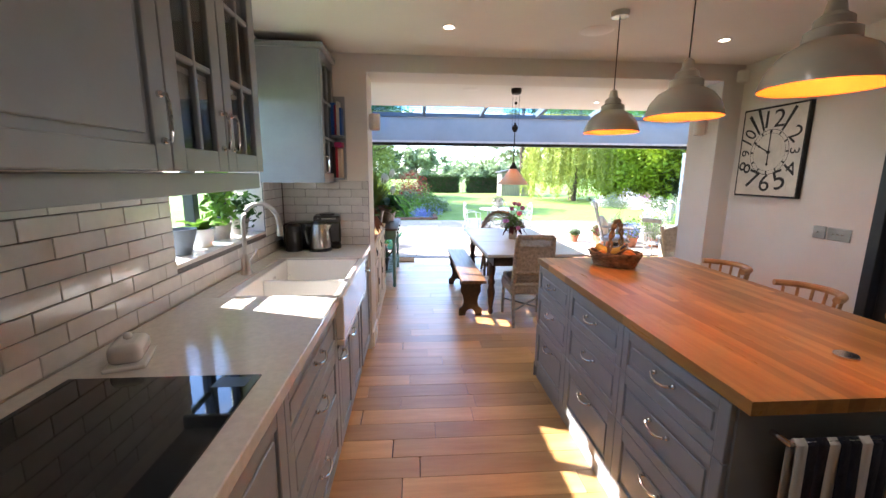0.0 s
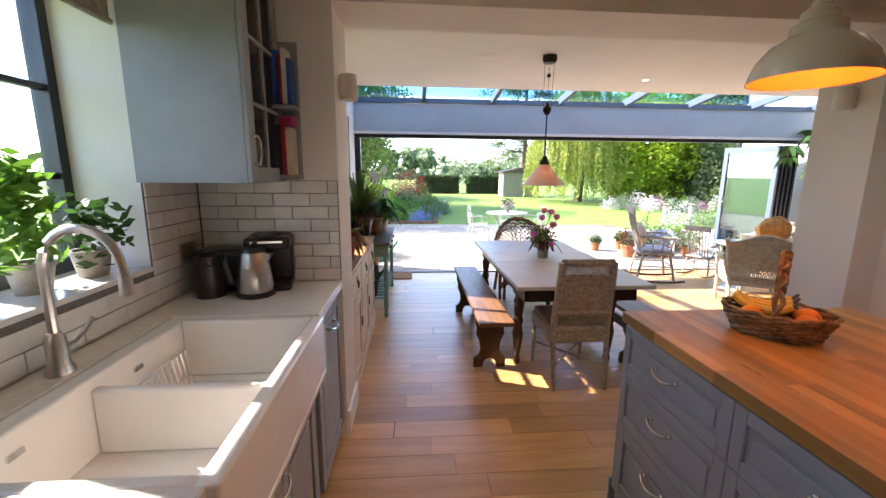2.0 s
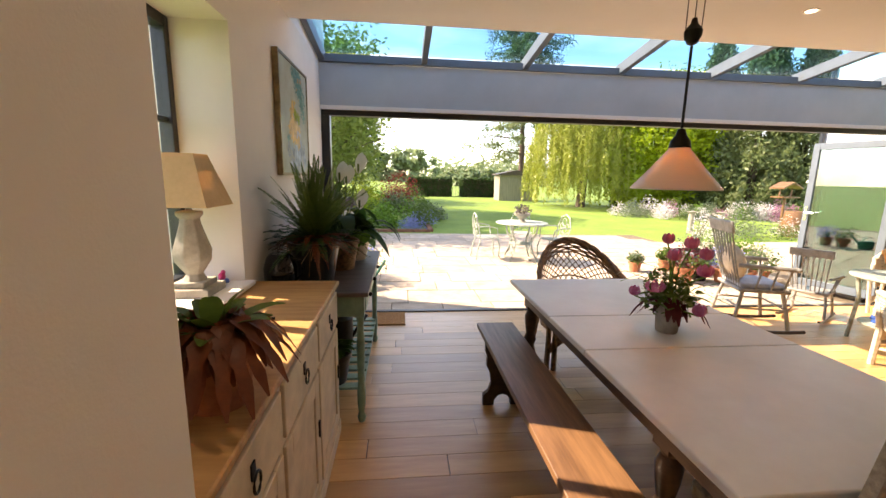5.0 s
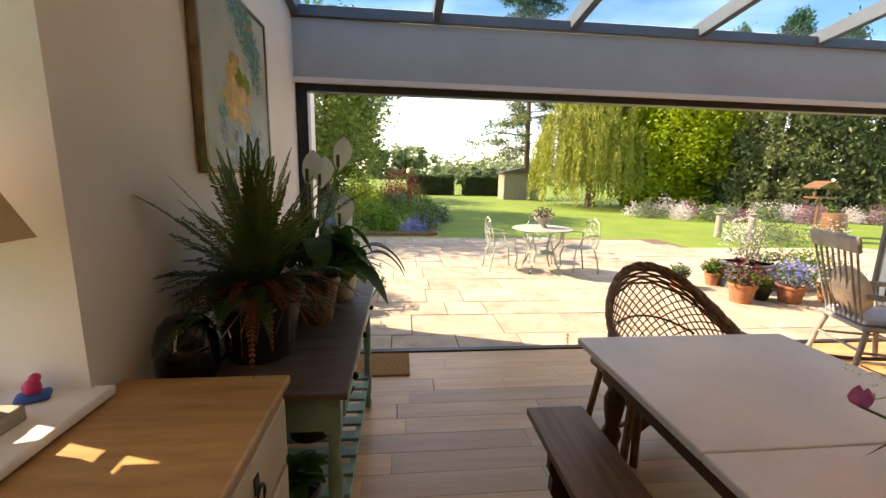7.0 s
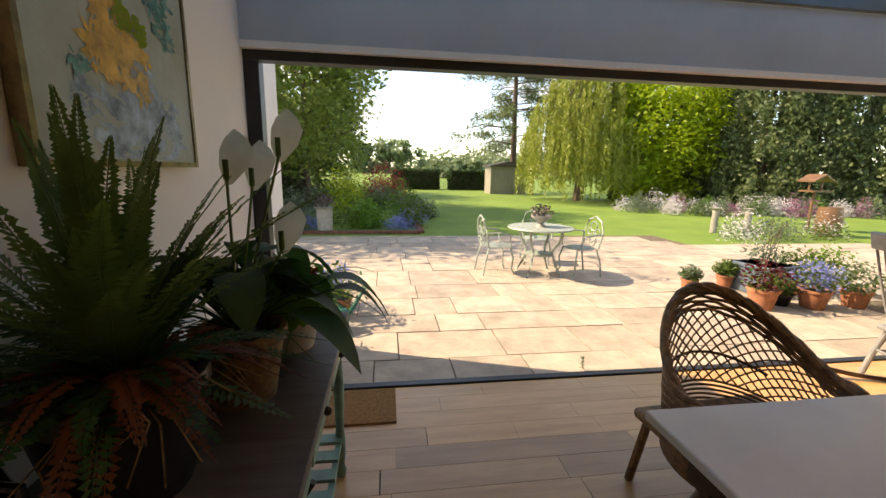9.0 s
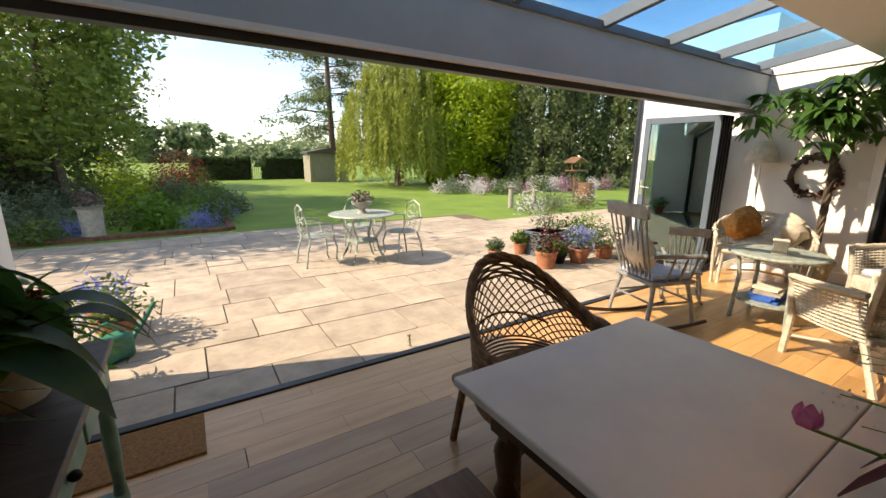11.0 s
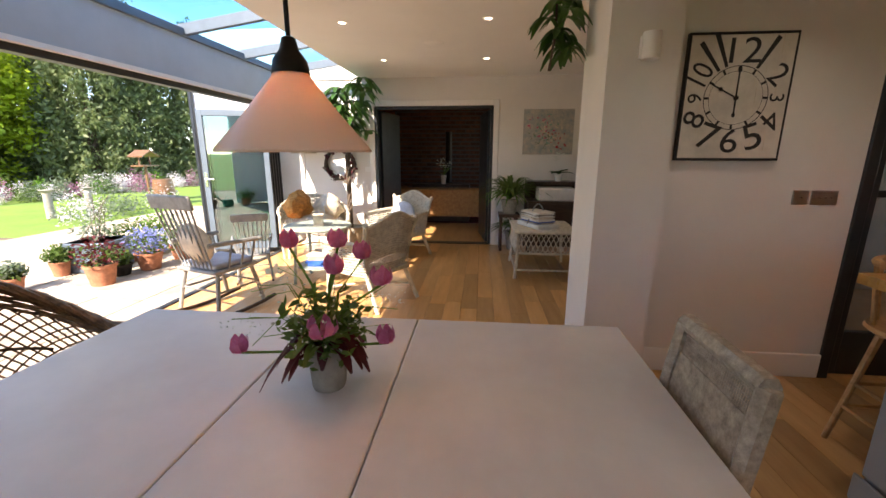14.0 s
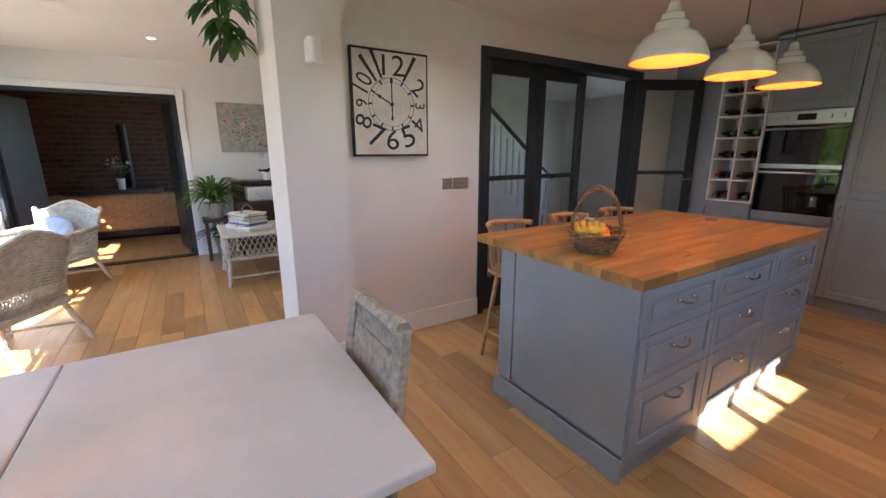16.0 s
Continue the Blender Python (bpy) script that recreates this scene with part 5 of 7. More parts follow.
def blob(bd, c, r, n, size, sz=1.0):
    """many small separate leaves in a loose ball"""
    for k in range(n):
        v = Vector((random.gauss(0, 1), random.gauss(0, 1), random.gauss(0, 1))).normalized() * r * rnd(0.35, 1.05)
        v.z *= sz
        p = Vector(c) + v
        a = Vector((random.gauss(0, 1), random.gauss(0, 1), random.gauss(0, 0.6))).normalized()
        b = a.cross(Vector((rnd(-1, 1), rnd(-1, 1), rnd(-1, 1)))).normalized()
        s = size * rnd(0.6, 1.3)
        q = [bd.bm.verts.new(p + x) for x in (-a * s, b * s * 0.45, a * s, -b * s * 0.45)]
        bd.bm.faces.new(q)


def fern_fronds(bd, c, n, length, el0, el1, droop, pw):
    """arching ribs set with two rows of narrow leaflets"""
    for k in range(n):
        a = rnd(0, 2 * math.pi)
        L = length * rnd(0.55, 1.1)
        el = rnd(el0, el1)
        d = Vector((math.cos(a), math.sin(a), 0))
        side = Vector((-math.sin(a), math.cos(a), 0))
        sway = rnd(-0.12, 0.12)
        at = lambda t: Vector(c) + d * (L * t * math.cos(el)) + side * (sway * L * t * t) + Vector((0, 0, L * (t * math.sin(el) - droop * t * t)))
        bd.tube([at(t) for t in (0, 0.35, 0.7, 1.0)], 0.0022, 4, 0.0008)
        N = int(L * 80)
        for i in range(3, N):
            t = i / N
            p, f = at(t), (at(min(1, t + 0.03)) - at(t - 0.03)).normalized()
            w = pw * math.sin(math.pi * min(0.96, 0.2 + 0.78 * t)) * rnd(0.8, 1.15)
            for sg in (-1, 1):
                o = (side * sg + f * 0.3 + Vector((0, 0, rnd(-0.25, 0.15)))).normalized()
                q = [bd.bm.verts.new(x) for x in (p - f * 0.004, p + o * w * 0.5 - f * 0.006, p + o * w, p + o * w * 0.5 + f * 0.007)]
                bd.bm.faces.new(q)


def broad_leaves(bd, c, n, stalk, length, width, el0, el1):
    """long stalks that each carry one broad pointed blade"""
    for k in range(n):
        a = rnd(0, 2 * math.pi)
        el = rnd(el0, el1)
        d = Vector((math.cos(a), math.sin(a), 0))
        side = Vector((-math.sin(a), math.cos(a), 0))
        S = stalk * rnd(0.6, 1.15)
        tip = Vector(c) + d * S * math.cos(el) + Vector((0, 0, S * math.sin(el)))
        bd.tube([c, Vector(c).lerp(tip, 0.5) + Vector((0, 0, 0.02)), tip], 0.004, 5, 0.003)
        L, W = length * rnd(0.7, 1.1), width * rnd(0.75, 1.1)
        pts, ws = [], []
        for i in range(9):
            t = i / 8
            pts.append(tip + d * L * t * (1 - 0.2 * t) + Vector((0, 0, L * (0.25 * math.sin(el) * t - 0.75 * t * t))))
            ws.append(W * math.sin(math.pi * min(1, 0.06 + 0.94 * t)) ** 0.75 + 0.001)
        bd.strip(pts, side, ws, 0.22)


def dry_tangle(bd, c, r, n):
    for k in range(n):
        a = rnd(0, 6.28)
        p = Vector(c) + Vector((r * math.cos(a), r * math.sin(a), rnd(-0.02, 0.02)))
        o = Vector((math.cos(a), math.sin(a), 0))
        bd.tube([p, p + o * rnd(0.02, 0.10) + Vector((0, 0, rnd(-0.03, 0.03))), p + o * rnd(0.05, 0.14) + Vector((rnd(-0.05, 0.05), rnd(-0.05, 0.05), rnd(-0.18, -0.02)))], 0.002, 4)


potted("fern", pose(-0.02, 6.36, 0.80), "large fern with dry fronds in a dark pot on the console", "blackplastic", 0.145, 0.24, [("fern", lambda b: fern_fronds(b, (0, 0, 0.24), 62, 0.60, 0.75, 1.5, 0.22, 0.034)), ("leaf", lambda b: fern_fronds(b, (0, 0, 0.23), 46, 0.44, 0.2, 1.1, 0.45, 0.036)), ("rust", lambda b: fern_fronds(b, (0, 0, 0.22), 34, 0.38, 0.1, 0.9, 0.7, 0.026)), ("basket", lambda b: dry_tangle(b, (0, 0, 0.23), 0.13, 32))])
potted("peace_lily", pose(0.09, 6.68, 0.80), "peace lily with white flowers in a basket pot", "basket", 0.115, 0.20, [("leaf", lambda b: broad_leaves(b, (0, 0, 0.19), 30, 0.24, 0.27, 0.055, 0.35, 1.45)), ("fern", lambda b: dry_tangle(b, (0, 0, 0.2), 0.08, 14))])
pf = thing("lily_flowers", pose(0.09, 6.68, 1.0), "white lily flowers on tall stems", "flower")
b2 = Build()
for dx, dy, h in ((0.0, 0.0, 0.40), (0.03, 0.10, 0.38), (0.12, 0.04, 0.46), (0.13, -0.02, 0.22)):
    b2.tube([(0, 0, 0), (dx * 0.6, dy * 0.6, h * 0.6), (dx, dy, h)], 0.004, 5)
    b2.cyl((dx, dy, h), (dx, dy, h + 0.05), 0.007)
    Build().strip([(dx, dy + 0.012, h - 0.015), (dx + 0.01, dy + 0.03, h + 0.02), (dx + 0.018, dy + 0.035, h + 0.06), (dx + 0.02, dy + 0.03, h + 0.095), (dx + 0.025, dy + 0.01, h + 0.125)], Vector((1, 0.2, 0)), (0.010, 0.034, 0.040, 0.026, 0.002), 0.35).done("petal", "petal", pf)
b2.done("stem", "fern", pf)
potted("leafy_houseplant", pose(0.14, 7.0, 0.80), "geranium and grassy leaves in a scrolled cream pot", "cream", 0.115, 0.15, [("leafbright", lambda b: broad_leaves(b, (0, 0, 0.14), 34, 0.15, 0.09, 0.05, 0.1, 1.3)), ("leafglossy", lambda b: fronds(b, (0, 0, 0.15), 46, 0.46, 0.006, 1.25, 0.55, 9)), ("red", lambda b: blob(b, (0.08, 0.03, 0.26), 0.03, 30, 0.012))])
bag = thing("black_jug", pose(-0.17, 6.17, 0.80), "glossy black lidded jug on the console", "jug")
Build().lathe([(0, 0), (0.07, 0), (0.085, 0.03), (0.088, 0.12), (0.07, 0.18), (0.05, 0.20), (0.0, 0.205)], n=20).done("body", "blackgloss", bag)
Build().tube([(0.07, 0, 0.17), (0.12, 0, 0.16), (0.125, 0, 0.09), (0.085, 0, 0.05)], 0.009, 7).done("handle", "blackgloss", bag)
potted("trailing_begonia", pose(0.06, 4.86, 0.88), "rust brown trailing begonia in a terracotta pot", "terra", 0.09, 0.15, [("rust", lambda b: fronds(b, (0, 0, 0.16), 110, 0.28, 0.026, 1.3, 1.0, 7, 0.45)), ("fern", lambda b: fronds(b, (0, 0, 0.15), 16, 0.22, 0.025, 1.3, 0.4, 6))])
potted("shelf_plant", pose(0.10, 6.20, 0.215), "small leafy plant in a black pot on the shelf", "blackplastic", 0.10, 0.18, [("leaf", lambda b: fronds(b, (0, 0, 0.17), 40, 0.20, 0.03, 1.2, 0.5, 6))])
wcn = thing("watering_can", pose(0.05, 6.75, 0.215), "dark metal watering can on the slatted shelf", "watering can")
Build().lathe([(0, 0), (0.10, 0), (0.10, 0.2), (0.07, 0.23), (0.065, 0.23)], n=18).tube([(0.09, 0, 0.05), (0.2, 0, 0.22)], 0.012, 8).tube([(-0.08, 0, 0.2), (-0.15, 0, 0.2), (-0.14, 0, 0.06), (-0.1, 0, 0.04)], 0.008, 6).done("body", "iron", wcn)
struct(Build().box(-0.27, 7.66, -0.002, 0.54, 8.02, 0.014).done("door_mat", "coir", bevel=0.004))
pa = thing("garden_painting", pose(-0.268, 6.92, 1.80, 0, 0, 90), "gilt framed pastel painting of leaves and pots", "painting")
Build().box(-0.36, -0.03, -0.36, 0.36, 0, 0.36).done("canvas", "artA", pa, bevel=0.003)
Build().box(-0.375, -0.036, -0.375, -0.358, 0, 0.375).box(0.358, -0.036, -0.375, 0.375, 0, 0.375).box(-0.36, -0.035, 0.358, 0.36, 0, 0.375).box(-0.36, -0.035, -0.375, 0.36, 0, -0.358).done("frame", "brass", pa)


def dabs(name, material, spots, y):
    """flat brush marks on the canvas: (x, z, spread, count, size)"""
    bd = Build()
    for x, z, r, n, size in spots:
        blob(bd, (x, 0, z), r, n, size)
    for v in bd.bm.verts:
        v.co.x, v.co.z = max(-0.35, min(0.35, v.co.x)), max(-0.35, min(0.35, v.co.z))
        v.co.y = -0.0302 + y
    for i, face in enumerate(bd.bm.faces):
        for v in face.verts:
            v.co.y -= 0.000004 * i
    bd.done(name, material, pa)


dabs("painted_ground", "paleblue", [(0.10, -0.24, 0.17, 130, 0.05), (-0.05, -0.30, 0.14, 60, 0.05), (-0.2, -0.2, 0.05, 40, 0.025)], -0.0006)
dabs("painted_crate", "ochre", [(-0.05, 0.02, 0.10, 110, 0.035), (-0.09, -0.07, 0.09, 90, 0.035), (0.02, -0.10, 0.10, 80, 0.035)], -0.0012)
dabs("painted_leaves", "teal", [(0.10, 0.27, 0.11, 150, 0.026), (0.18, 0.16, 0.10, 110, 0.026), (0.0, 0.31, 0.09, 60, 0.026), (0.22, 0.05, 0.06, 40, 0.022)], -0.0018)
dabs("painted_fruit", "lime", [(0.0, 0.04, 0.045, 70, 0.02), (0.07, 0.02, 0.04, 60, 0.02)], -0.0024)
dabs("painted_jug", "teal", [(-0.2, -0.13, 0.035, 40, 0.02)], -0.0024)
dabs("painted_petals", "orange", [(0.12, 0.26, 0.12, 14, 0.016)], -0.003)
# dining window
wf = Build()
for y in (5.20, 5.53, 5.89):
    wf.box(-0.58, y, 0.90, -0.52, y + 0.04, 2.10)
wf.box(-0.58, 5.24, 0.90, -0.52, 5.89, 0.95).box(-0.58, 5.24, 2.05, -0.52, 5.89, 2.10)
for z in (1.28, 1.66):
    wf.box(-0.565, 5.24, z - 0.012, -0.535, 5.89, z + 0.012)
win = struct(wf.done("window_2", "anthr", bevel=0.004))
Build().box(-0.552, 5.24, 0.95, -0.548, 5.89, 2.05).done("pane", "glass", win, smooth=False).visible_shadow = False
struct(Build().box(-0.515, 5.18, 0.885, -0.225, 5.95, 0.908).done("sill_dining", "white", bevel=0.006))
tl = thing("table_lamp", pose(-0.40, 5.72, 0.908), "stone baluster table lamp with tapered linen shade", "table lamp")
Build().box(-0.09, -0.09, 0, 0.09, 0.09, 0.035).box(-0.065, -0.065, 0.035, 0.065, 0.065, 0.06).lathe([(0.05, 0.06), (0.035, 0.09), (0.075, 0.15), (0.08, 0.19), (0.045, 0.30), (0.04, 0.33), (0.055, 0.345), (0.055, 0.36), (0.012, 0.365), (0.01, 0.42)], n=8).done("base", "pottery", tl, bevel=0.004)
ob = Build().lathe([(0.185, 0.385), (0.09, 0.60)], n=4).done("shade", "linen", tl, smooth=False)
ob.matrix_basis = pose(0, 0, 0, 0, 0, 45)
ob.modifiers.new("thick", "SOLIDIFY").thickness = 0.003
og = thing("ceramic_ornament", pose(-0.36, 5.885, 0.908, 0, 0, 30) @ Matrix.Diagonal((0.62, 0.62, 0.62, 1)), "small pink and blue ceramic ornament on the sill", "ornament")
Build().box(-0.05, -0.035, 0, 0.05, 0.035, 0.03).done("base", "blueprint", og, bevel=0.012)
Build().ball((0, 0, 0.05), 0.028, 1, 0.9, 1.2).ball((0.012, 0, 0.085), 0.018).done("body", "pinkprint", og)

# ---- tulips on the table ----
vs = thing("vase_of_tulips", pose(1.742, 5.585, TZ), "grey stoneware beaker of pink tulips and dark leaves", "vase")
Build().lathe([(0, 0), (0.045, 0), (0.048, 0.01), (0.056, 0.14), (0.053, 0.14), (0.046, 0.02), (0, 0.02)], n=24).done("vase", "pottery", vs)
st, pt, lf2, bg, wh = Build(), Build(), Build(), Build(), Build()
for dx, dy, h, op0 in ((-0.02, 0.25, 0.10, 1.0), (0.03, 0.10, 0.40, 1.0), (0.05, -0.03, 0.40, 1.1), (-0.04, -0.05, 0.35, 1.0), (0.03, -0.155, 0.30, 1.25), (-0.10, -0.03, 0.20, 1.7), (0.02, -0.165, 0.13, 1.0), (0.08, -0.09, 0.36, 1.0)):
    st.tube([(dx * 0.1, dy * 0.1, 0.08), (dx * 0.35, dy * 0.35, h * 0.65 + 0.04), (dx, dy, h)], 0.0038, 6)
    for k in range(6):
        a = k * math.pi / 3
        o = Vector((math.cos(a), math.sin(a), 0))
        side = Vector((-math.sin(a), math.cos(a), 0))
        c0 = Vector((dx, dy, h))
        op = op0 * (1.0 + 0.25 * (k % 2))
        pt.strip([c0, c0 + o * 0.013 * op + Vector((0, 0, 0.006)), c0 + o * 0.019 * op + Vector((0, 0, 0.023)), c0 + o * 0.019 * op + Vector((0, 0, 0.039)), c0 + o * 0.016 * op + Vector((0, 0, 0.052))], side, (0.005, 0.013, 0.016, 0.012, 0.002), -0.1)
fronds(lf2, (0, 0, 0.10), 14, 0.30, 0.018, 1.25, 0.6, 8)
fronds(lf2, (0, 0, 0.12), 20, 0.16, 0.012, 1.3, 0.3, 6, 0.3)
fronds(bg, (0, 0, 0.14), 18, 0.20, 0.024, 0.9, 1.05, 7, 0.2)
for k in range(22):
    a, r, z = rnd(0, 6.28), rnd(0.12, 0.24), rnd(0.16, 0.34)
    st.tube([(0, 0, 0.12), (0.5 * r * math.cos(a), 0.5 * r * math.sin(a), z), (r * math.cos(a), r * math.sin(a), z + rnd(-0.06, 0.05))], 0.0012, 4)
    blob(wh, (r * math.cos(a), r * math.sin(a), z), 0.03, 10, 0.005)
blob(wh, (0, 0, 0.22), 0.15, 130, 0.007, 0.7)
blob(lf2, (0, 0, 0.19), 0.12, 300, 0.02)
for ob, n, mt in ((st, "stem", "leafbright"), (pt, "petal", "tulip"), (lf2, "leaf", "fern"), (bg, "dark_leaf", "burgundy"), (wh, "blossom", "petal")):
    ob.done(n, mt, vs)

# ---- sunroom ----
struct(Build().box(6.975, 4.92, 0, 7.0, 5.0, 2.17).box(6.975, 6.80, 0, 7.0, 6.88, 2.17).box(6.975, 5.0, 2.09, 7.0, 6.80, 2.17).done("trim_doorcase", "white", bevel=0.008))
struct(Build().box(7.0, 5.0, 0, 7.16, 5.04, 2.09).box(7.0, 6.76, 0, 7.16, 6.80, 2.09).box(7.0, 5.04, 2.05, 7.16, 6.76, 2.09).box(7.0, 5.04, -0.003, 7.16, 6.76, 0.006).done("door_frame_living", "anthr", bevel=0.003))
for y, a in ((5.06, 8), (6.74, 172)):
    gdl = thing("double_door", pose(7.15, y, 0, 0, 0, a if a < 90 else -8), "dark painted double door leaf, standing open", "door", "living room doors")
    Build().box(0, -0.02, 0.01, 0.84, 0.02, 2.04).done("leaf", "anthr", gdl, bevel=0.004)


def rocker(m, s, label, material="greywood"):
    r = thing("rocking_chair", m @ Matrix.Diagonal((s, s, s, 1)), label, "rocking chair")
    Build().box(-0.24, -0.22, 0.40, 0.24, 0.22, 0.435).done("seat", material, r, bevel=0.012)
    bd = Build()
    for i in range(8):
        x = -0.19 + i * 0.054
        bd.tube([(x * 0.92, 0.19, 0.43), (x * 1.05, 0.27, 0.70), (x * 1.15, 0.34, 0.98)], 0.0085, 6)
    bd.done("spindle", material, r)
    Build().box(-0.25, -0.014, -0.06, 0.25, 0.014, 0.06, pose(0, 0.35, 1.02, -14)).done("crest_rail", material, r, bevel=0.012)
    bd = Build()
    for x in (-0.25, 0.25):
        bd.tube([(x * 0.95, 0.25, 0.66), (x * 1.1, 0.05, 0.66), (x * 1.12, -0.22, 0.65)], 0.02, 8)
        bd.ball((x * 1.12, -0.22, 0.65), 0.028, 1, 1.2, 0.7)
        for y in (-0.16, -0.05, 0.08):
            bd.tube([(x * 0.9, y, 0.43), (x * 1.1, y - 0.02, 0.65)], 0.010, 6)
    bd.done("arm", material, r)
    bd = Build()
    for x in (-0.2, 0.2):
        for y in (-0.17, 0.17):
            bd.tube([(x, y, 0.40), (x * 1.15, y * 1.25, 0.20), (x * 1.2, y * 1.4, 0.055)], 0.018, 8)
        bd.tube([(x * 1.13, -0.2, 0.24), (x * 1.13, 0.2, 0.24)], 0.010, 6)
    bd.tube([(-0.22, -0.2, 0.25), (0.22, -0.2, 0.25)], 0.010, 6).tube([(-0.22, 0.2, 0.25), (0.22, 0.2, 0.25)], 0.010, 6)
    bd.done("leg", material, r)
    bd = Build()
    for x in (-0.24, 0.24):
        bd.tube([(x, t, 0.02 + 0.22 * t * t) for t in np.linspace(-0.38, 0.52, 16)], 0.017, 6)
    bd.done("rocker", "dark", r)
    return r


rocker(pose(4.02, 7.50, 0, 0, 0, 72), 1.0, "grey painted spindle back rocking chair with cushions")
cu = thing("cushion", pose(4.02, 7.50, 0.435, 0, 0, 72), "pale blue seat pad on the rocking chair", "cushion")
Build().box(-0.21, -0.20, 0, 0.21, 0.20, 0.05).done("cover", "bluecloth", cu, bevel=0.022, seg=4)
cu = thing("cushion", pose(3.83, 7.55, 0.66, -15, 0, 72), "cream patterned cushion on the rocking chair", "cushion")
Build().ball((0, 0, 0), 0.19, 1, 0.4, 0.95, 16, 10).done("cover", "cloth", cu)
rocker(pose(4.95, 7.72, 0, 0, 0, 120), 0.72, "small grey painted spindle back rocking chair")
rt = thing("round_table", pose(4.98, 6.95, 0), "grey green round table with shelf of papers", "table")
Build().lathe([(0, 0.60), (0.35, 0.60), (0.365, 0.61), (0.365, 0.622), (0.355, 0.63), (0, 0.63)], n=36).done("top", "patina", rt)
bd = Build()
for a in (45, 135, 225, 315):
    c, s = math.cos(radians(a)), math.sin(radians(a))
    bd.tube([(0.30 * c, 0.30 * s, 0.60), (0.27 * c, 0.27 * s, 0.4), (0.30 * c, 0.30 * s, 0)], 0.018, 7)
bd.done("leg", "patina", rt)
Build().lathe([(0, 0.17), (0.25, 0.17), (0.25, 0.185), (0, 0.185)], n=28).done("shelf", "patina", rt)
for k in range(6):
    pp = tagged(Build().box(-0.14, -0.10, 0, 0.14, 0.10, 0.022).done("magazine", random.choice(("offwhite", "blueprint", "cloth", "pottery")), bevel=0.002), "magazine in a stack under the round table", "magazine", "stacked magazines")
    pp.matrix_world = pose(4.98, 6.95, 0.186 + 0.0225 * k, 0, 0, rnd(-20, 20))
bx = thing("candle_box", pose(4.95, 6.93, 0.63, 0, 0, 20), "carved pale wooden box on the round table", "box")
Build().box(-0.07, -0.05, 0, 0.07, 0.05, 0.11).box(-0.085, -0.06, 0, 0.085, 0.06, 0.015).box(-0.08, -0.058, 0.10, 0.08, 0.058, 0.118).done("body", "cloth", bx, bevel=0.006)
# wicker sofa chair with throws
barrel_chair(pose(6.12, 7.48, 0, 0, 0, -62), "wickerwhite", "cream wicker tub chair draped with throws", False, 0.80, 0.42, "cream wicker chairs")
for (x, y, z, s, mt, lb) in ((5.95, 7.62, 0.72, (0.24, 0.16, 0.17), "orangecloth", "ochre knitted throw over the wicker tub chair"), (6.25, 7.32, 0.66, (0.2, 0.2, 0.16), "cloth", "cream cushion in the wicker tub chair"), (6.05, 7.45, 0.50, (0.28, 0.26, 0.10), "cloth", "cream seat cushion in the wicker tub chair")):
    bd = Build().ball((0, 0, 0), 1, *s, u=20, v=14)
    for v in bd.bm.verts:
        v.co += 0.06 * noise.noise_vector(v.co * 9)
    ob = bd.done("throw" if mt == "orangecloth" else "cushion", mt)
    ob.location = (x, y, z)
    tagged(ob, lb, "throw" if mt == "orangecloth" else "cushion")
fl = thing("floor_lamp", pose(6.80, 7.86, 0), "floor lamp with a pleated cream shade", "floor lamp")
Build().lathe([(0, 0), (0.13, 0), (0.12, 0.02), (0.02, 0.04), (0.012, 0.06), (0.012, 1.45)], n=16).done("stand", "white", fl)
ob = Build().lathe([(0.19, 1.40), (0.15, 1.50), (0.08, 1.66)], n=24).done("shade", "cloth", fl)
ob.modifiers.new("thick", "SOLIDIFY").thickness = 0.003
# plaited tree against the end wall
tr = thing("plaited_money_tree", pose(6.62, 7.12, 0), "tall houseplant with plaited trunk and glossy leaves", "plant")
bd = Build()
for ph in range(4):
    bd.tube([(0.022 * math.cos(ph * 1.57 + z * 14), 0.022 * math.sin(ph * 1.57 + z * 14), 0.30 + z) for z in np.linspace(0, 1.15, 40)], 0.017, 6)
tips = []
for k in range(15):
    a = rnd(0, 6.28)
    e = Vector((rnd(-0.55, 0.15), rnd(-0.40, 0.85), rnd(1.75, 2.40)))
    bd.tube([(0, 0, 1.42), (e.x * 0.4, e.y * 0.4, 1.42 + (e.z - 1.42) * 0.55), e], 0.011, 6, 0.005)
    tips.append(e)
bd.done("trunk", "bark", tr)
bd = Build()
for e in tips:
    for j in range(4):
        o = e + Vector((rnd(-0.16, 0.12), rnd(-0.16, 0.16), rnd(-0.22, 0.08)))
        fronds(bd, o, 7, 0.24, 0.036, 0.35, 0.85, 6)
bd.done("foliage", "leafglossy", tr)
b = Build()
pot(b, 0.13, 0.18, 0.32)
b.done("pot", "pottery", tr)
hg = thing("hanging_plant", pose(3.54, 4.68, 2.12), "glossy leafy plant hanging beside the pier", "plant")
bd = Build()
for k in range(20):
    fronds(bd, (rnd(-0.06, 0.10), rnd(-0.06, 0.10), rnd(-0.12, 0.32)), 4, 0.15, 0.028, 0.3, 0.9, 5)
bd.done("foliage", "leafglossy", hg)
Build().tube([(0, 0.04, 0.44), (0.0, 0.04, 0.0), (0.05, 0.06, -0.2)], 0.008, 6).done("stem", "bark", hg)
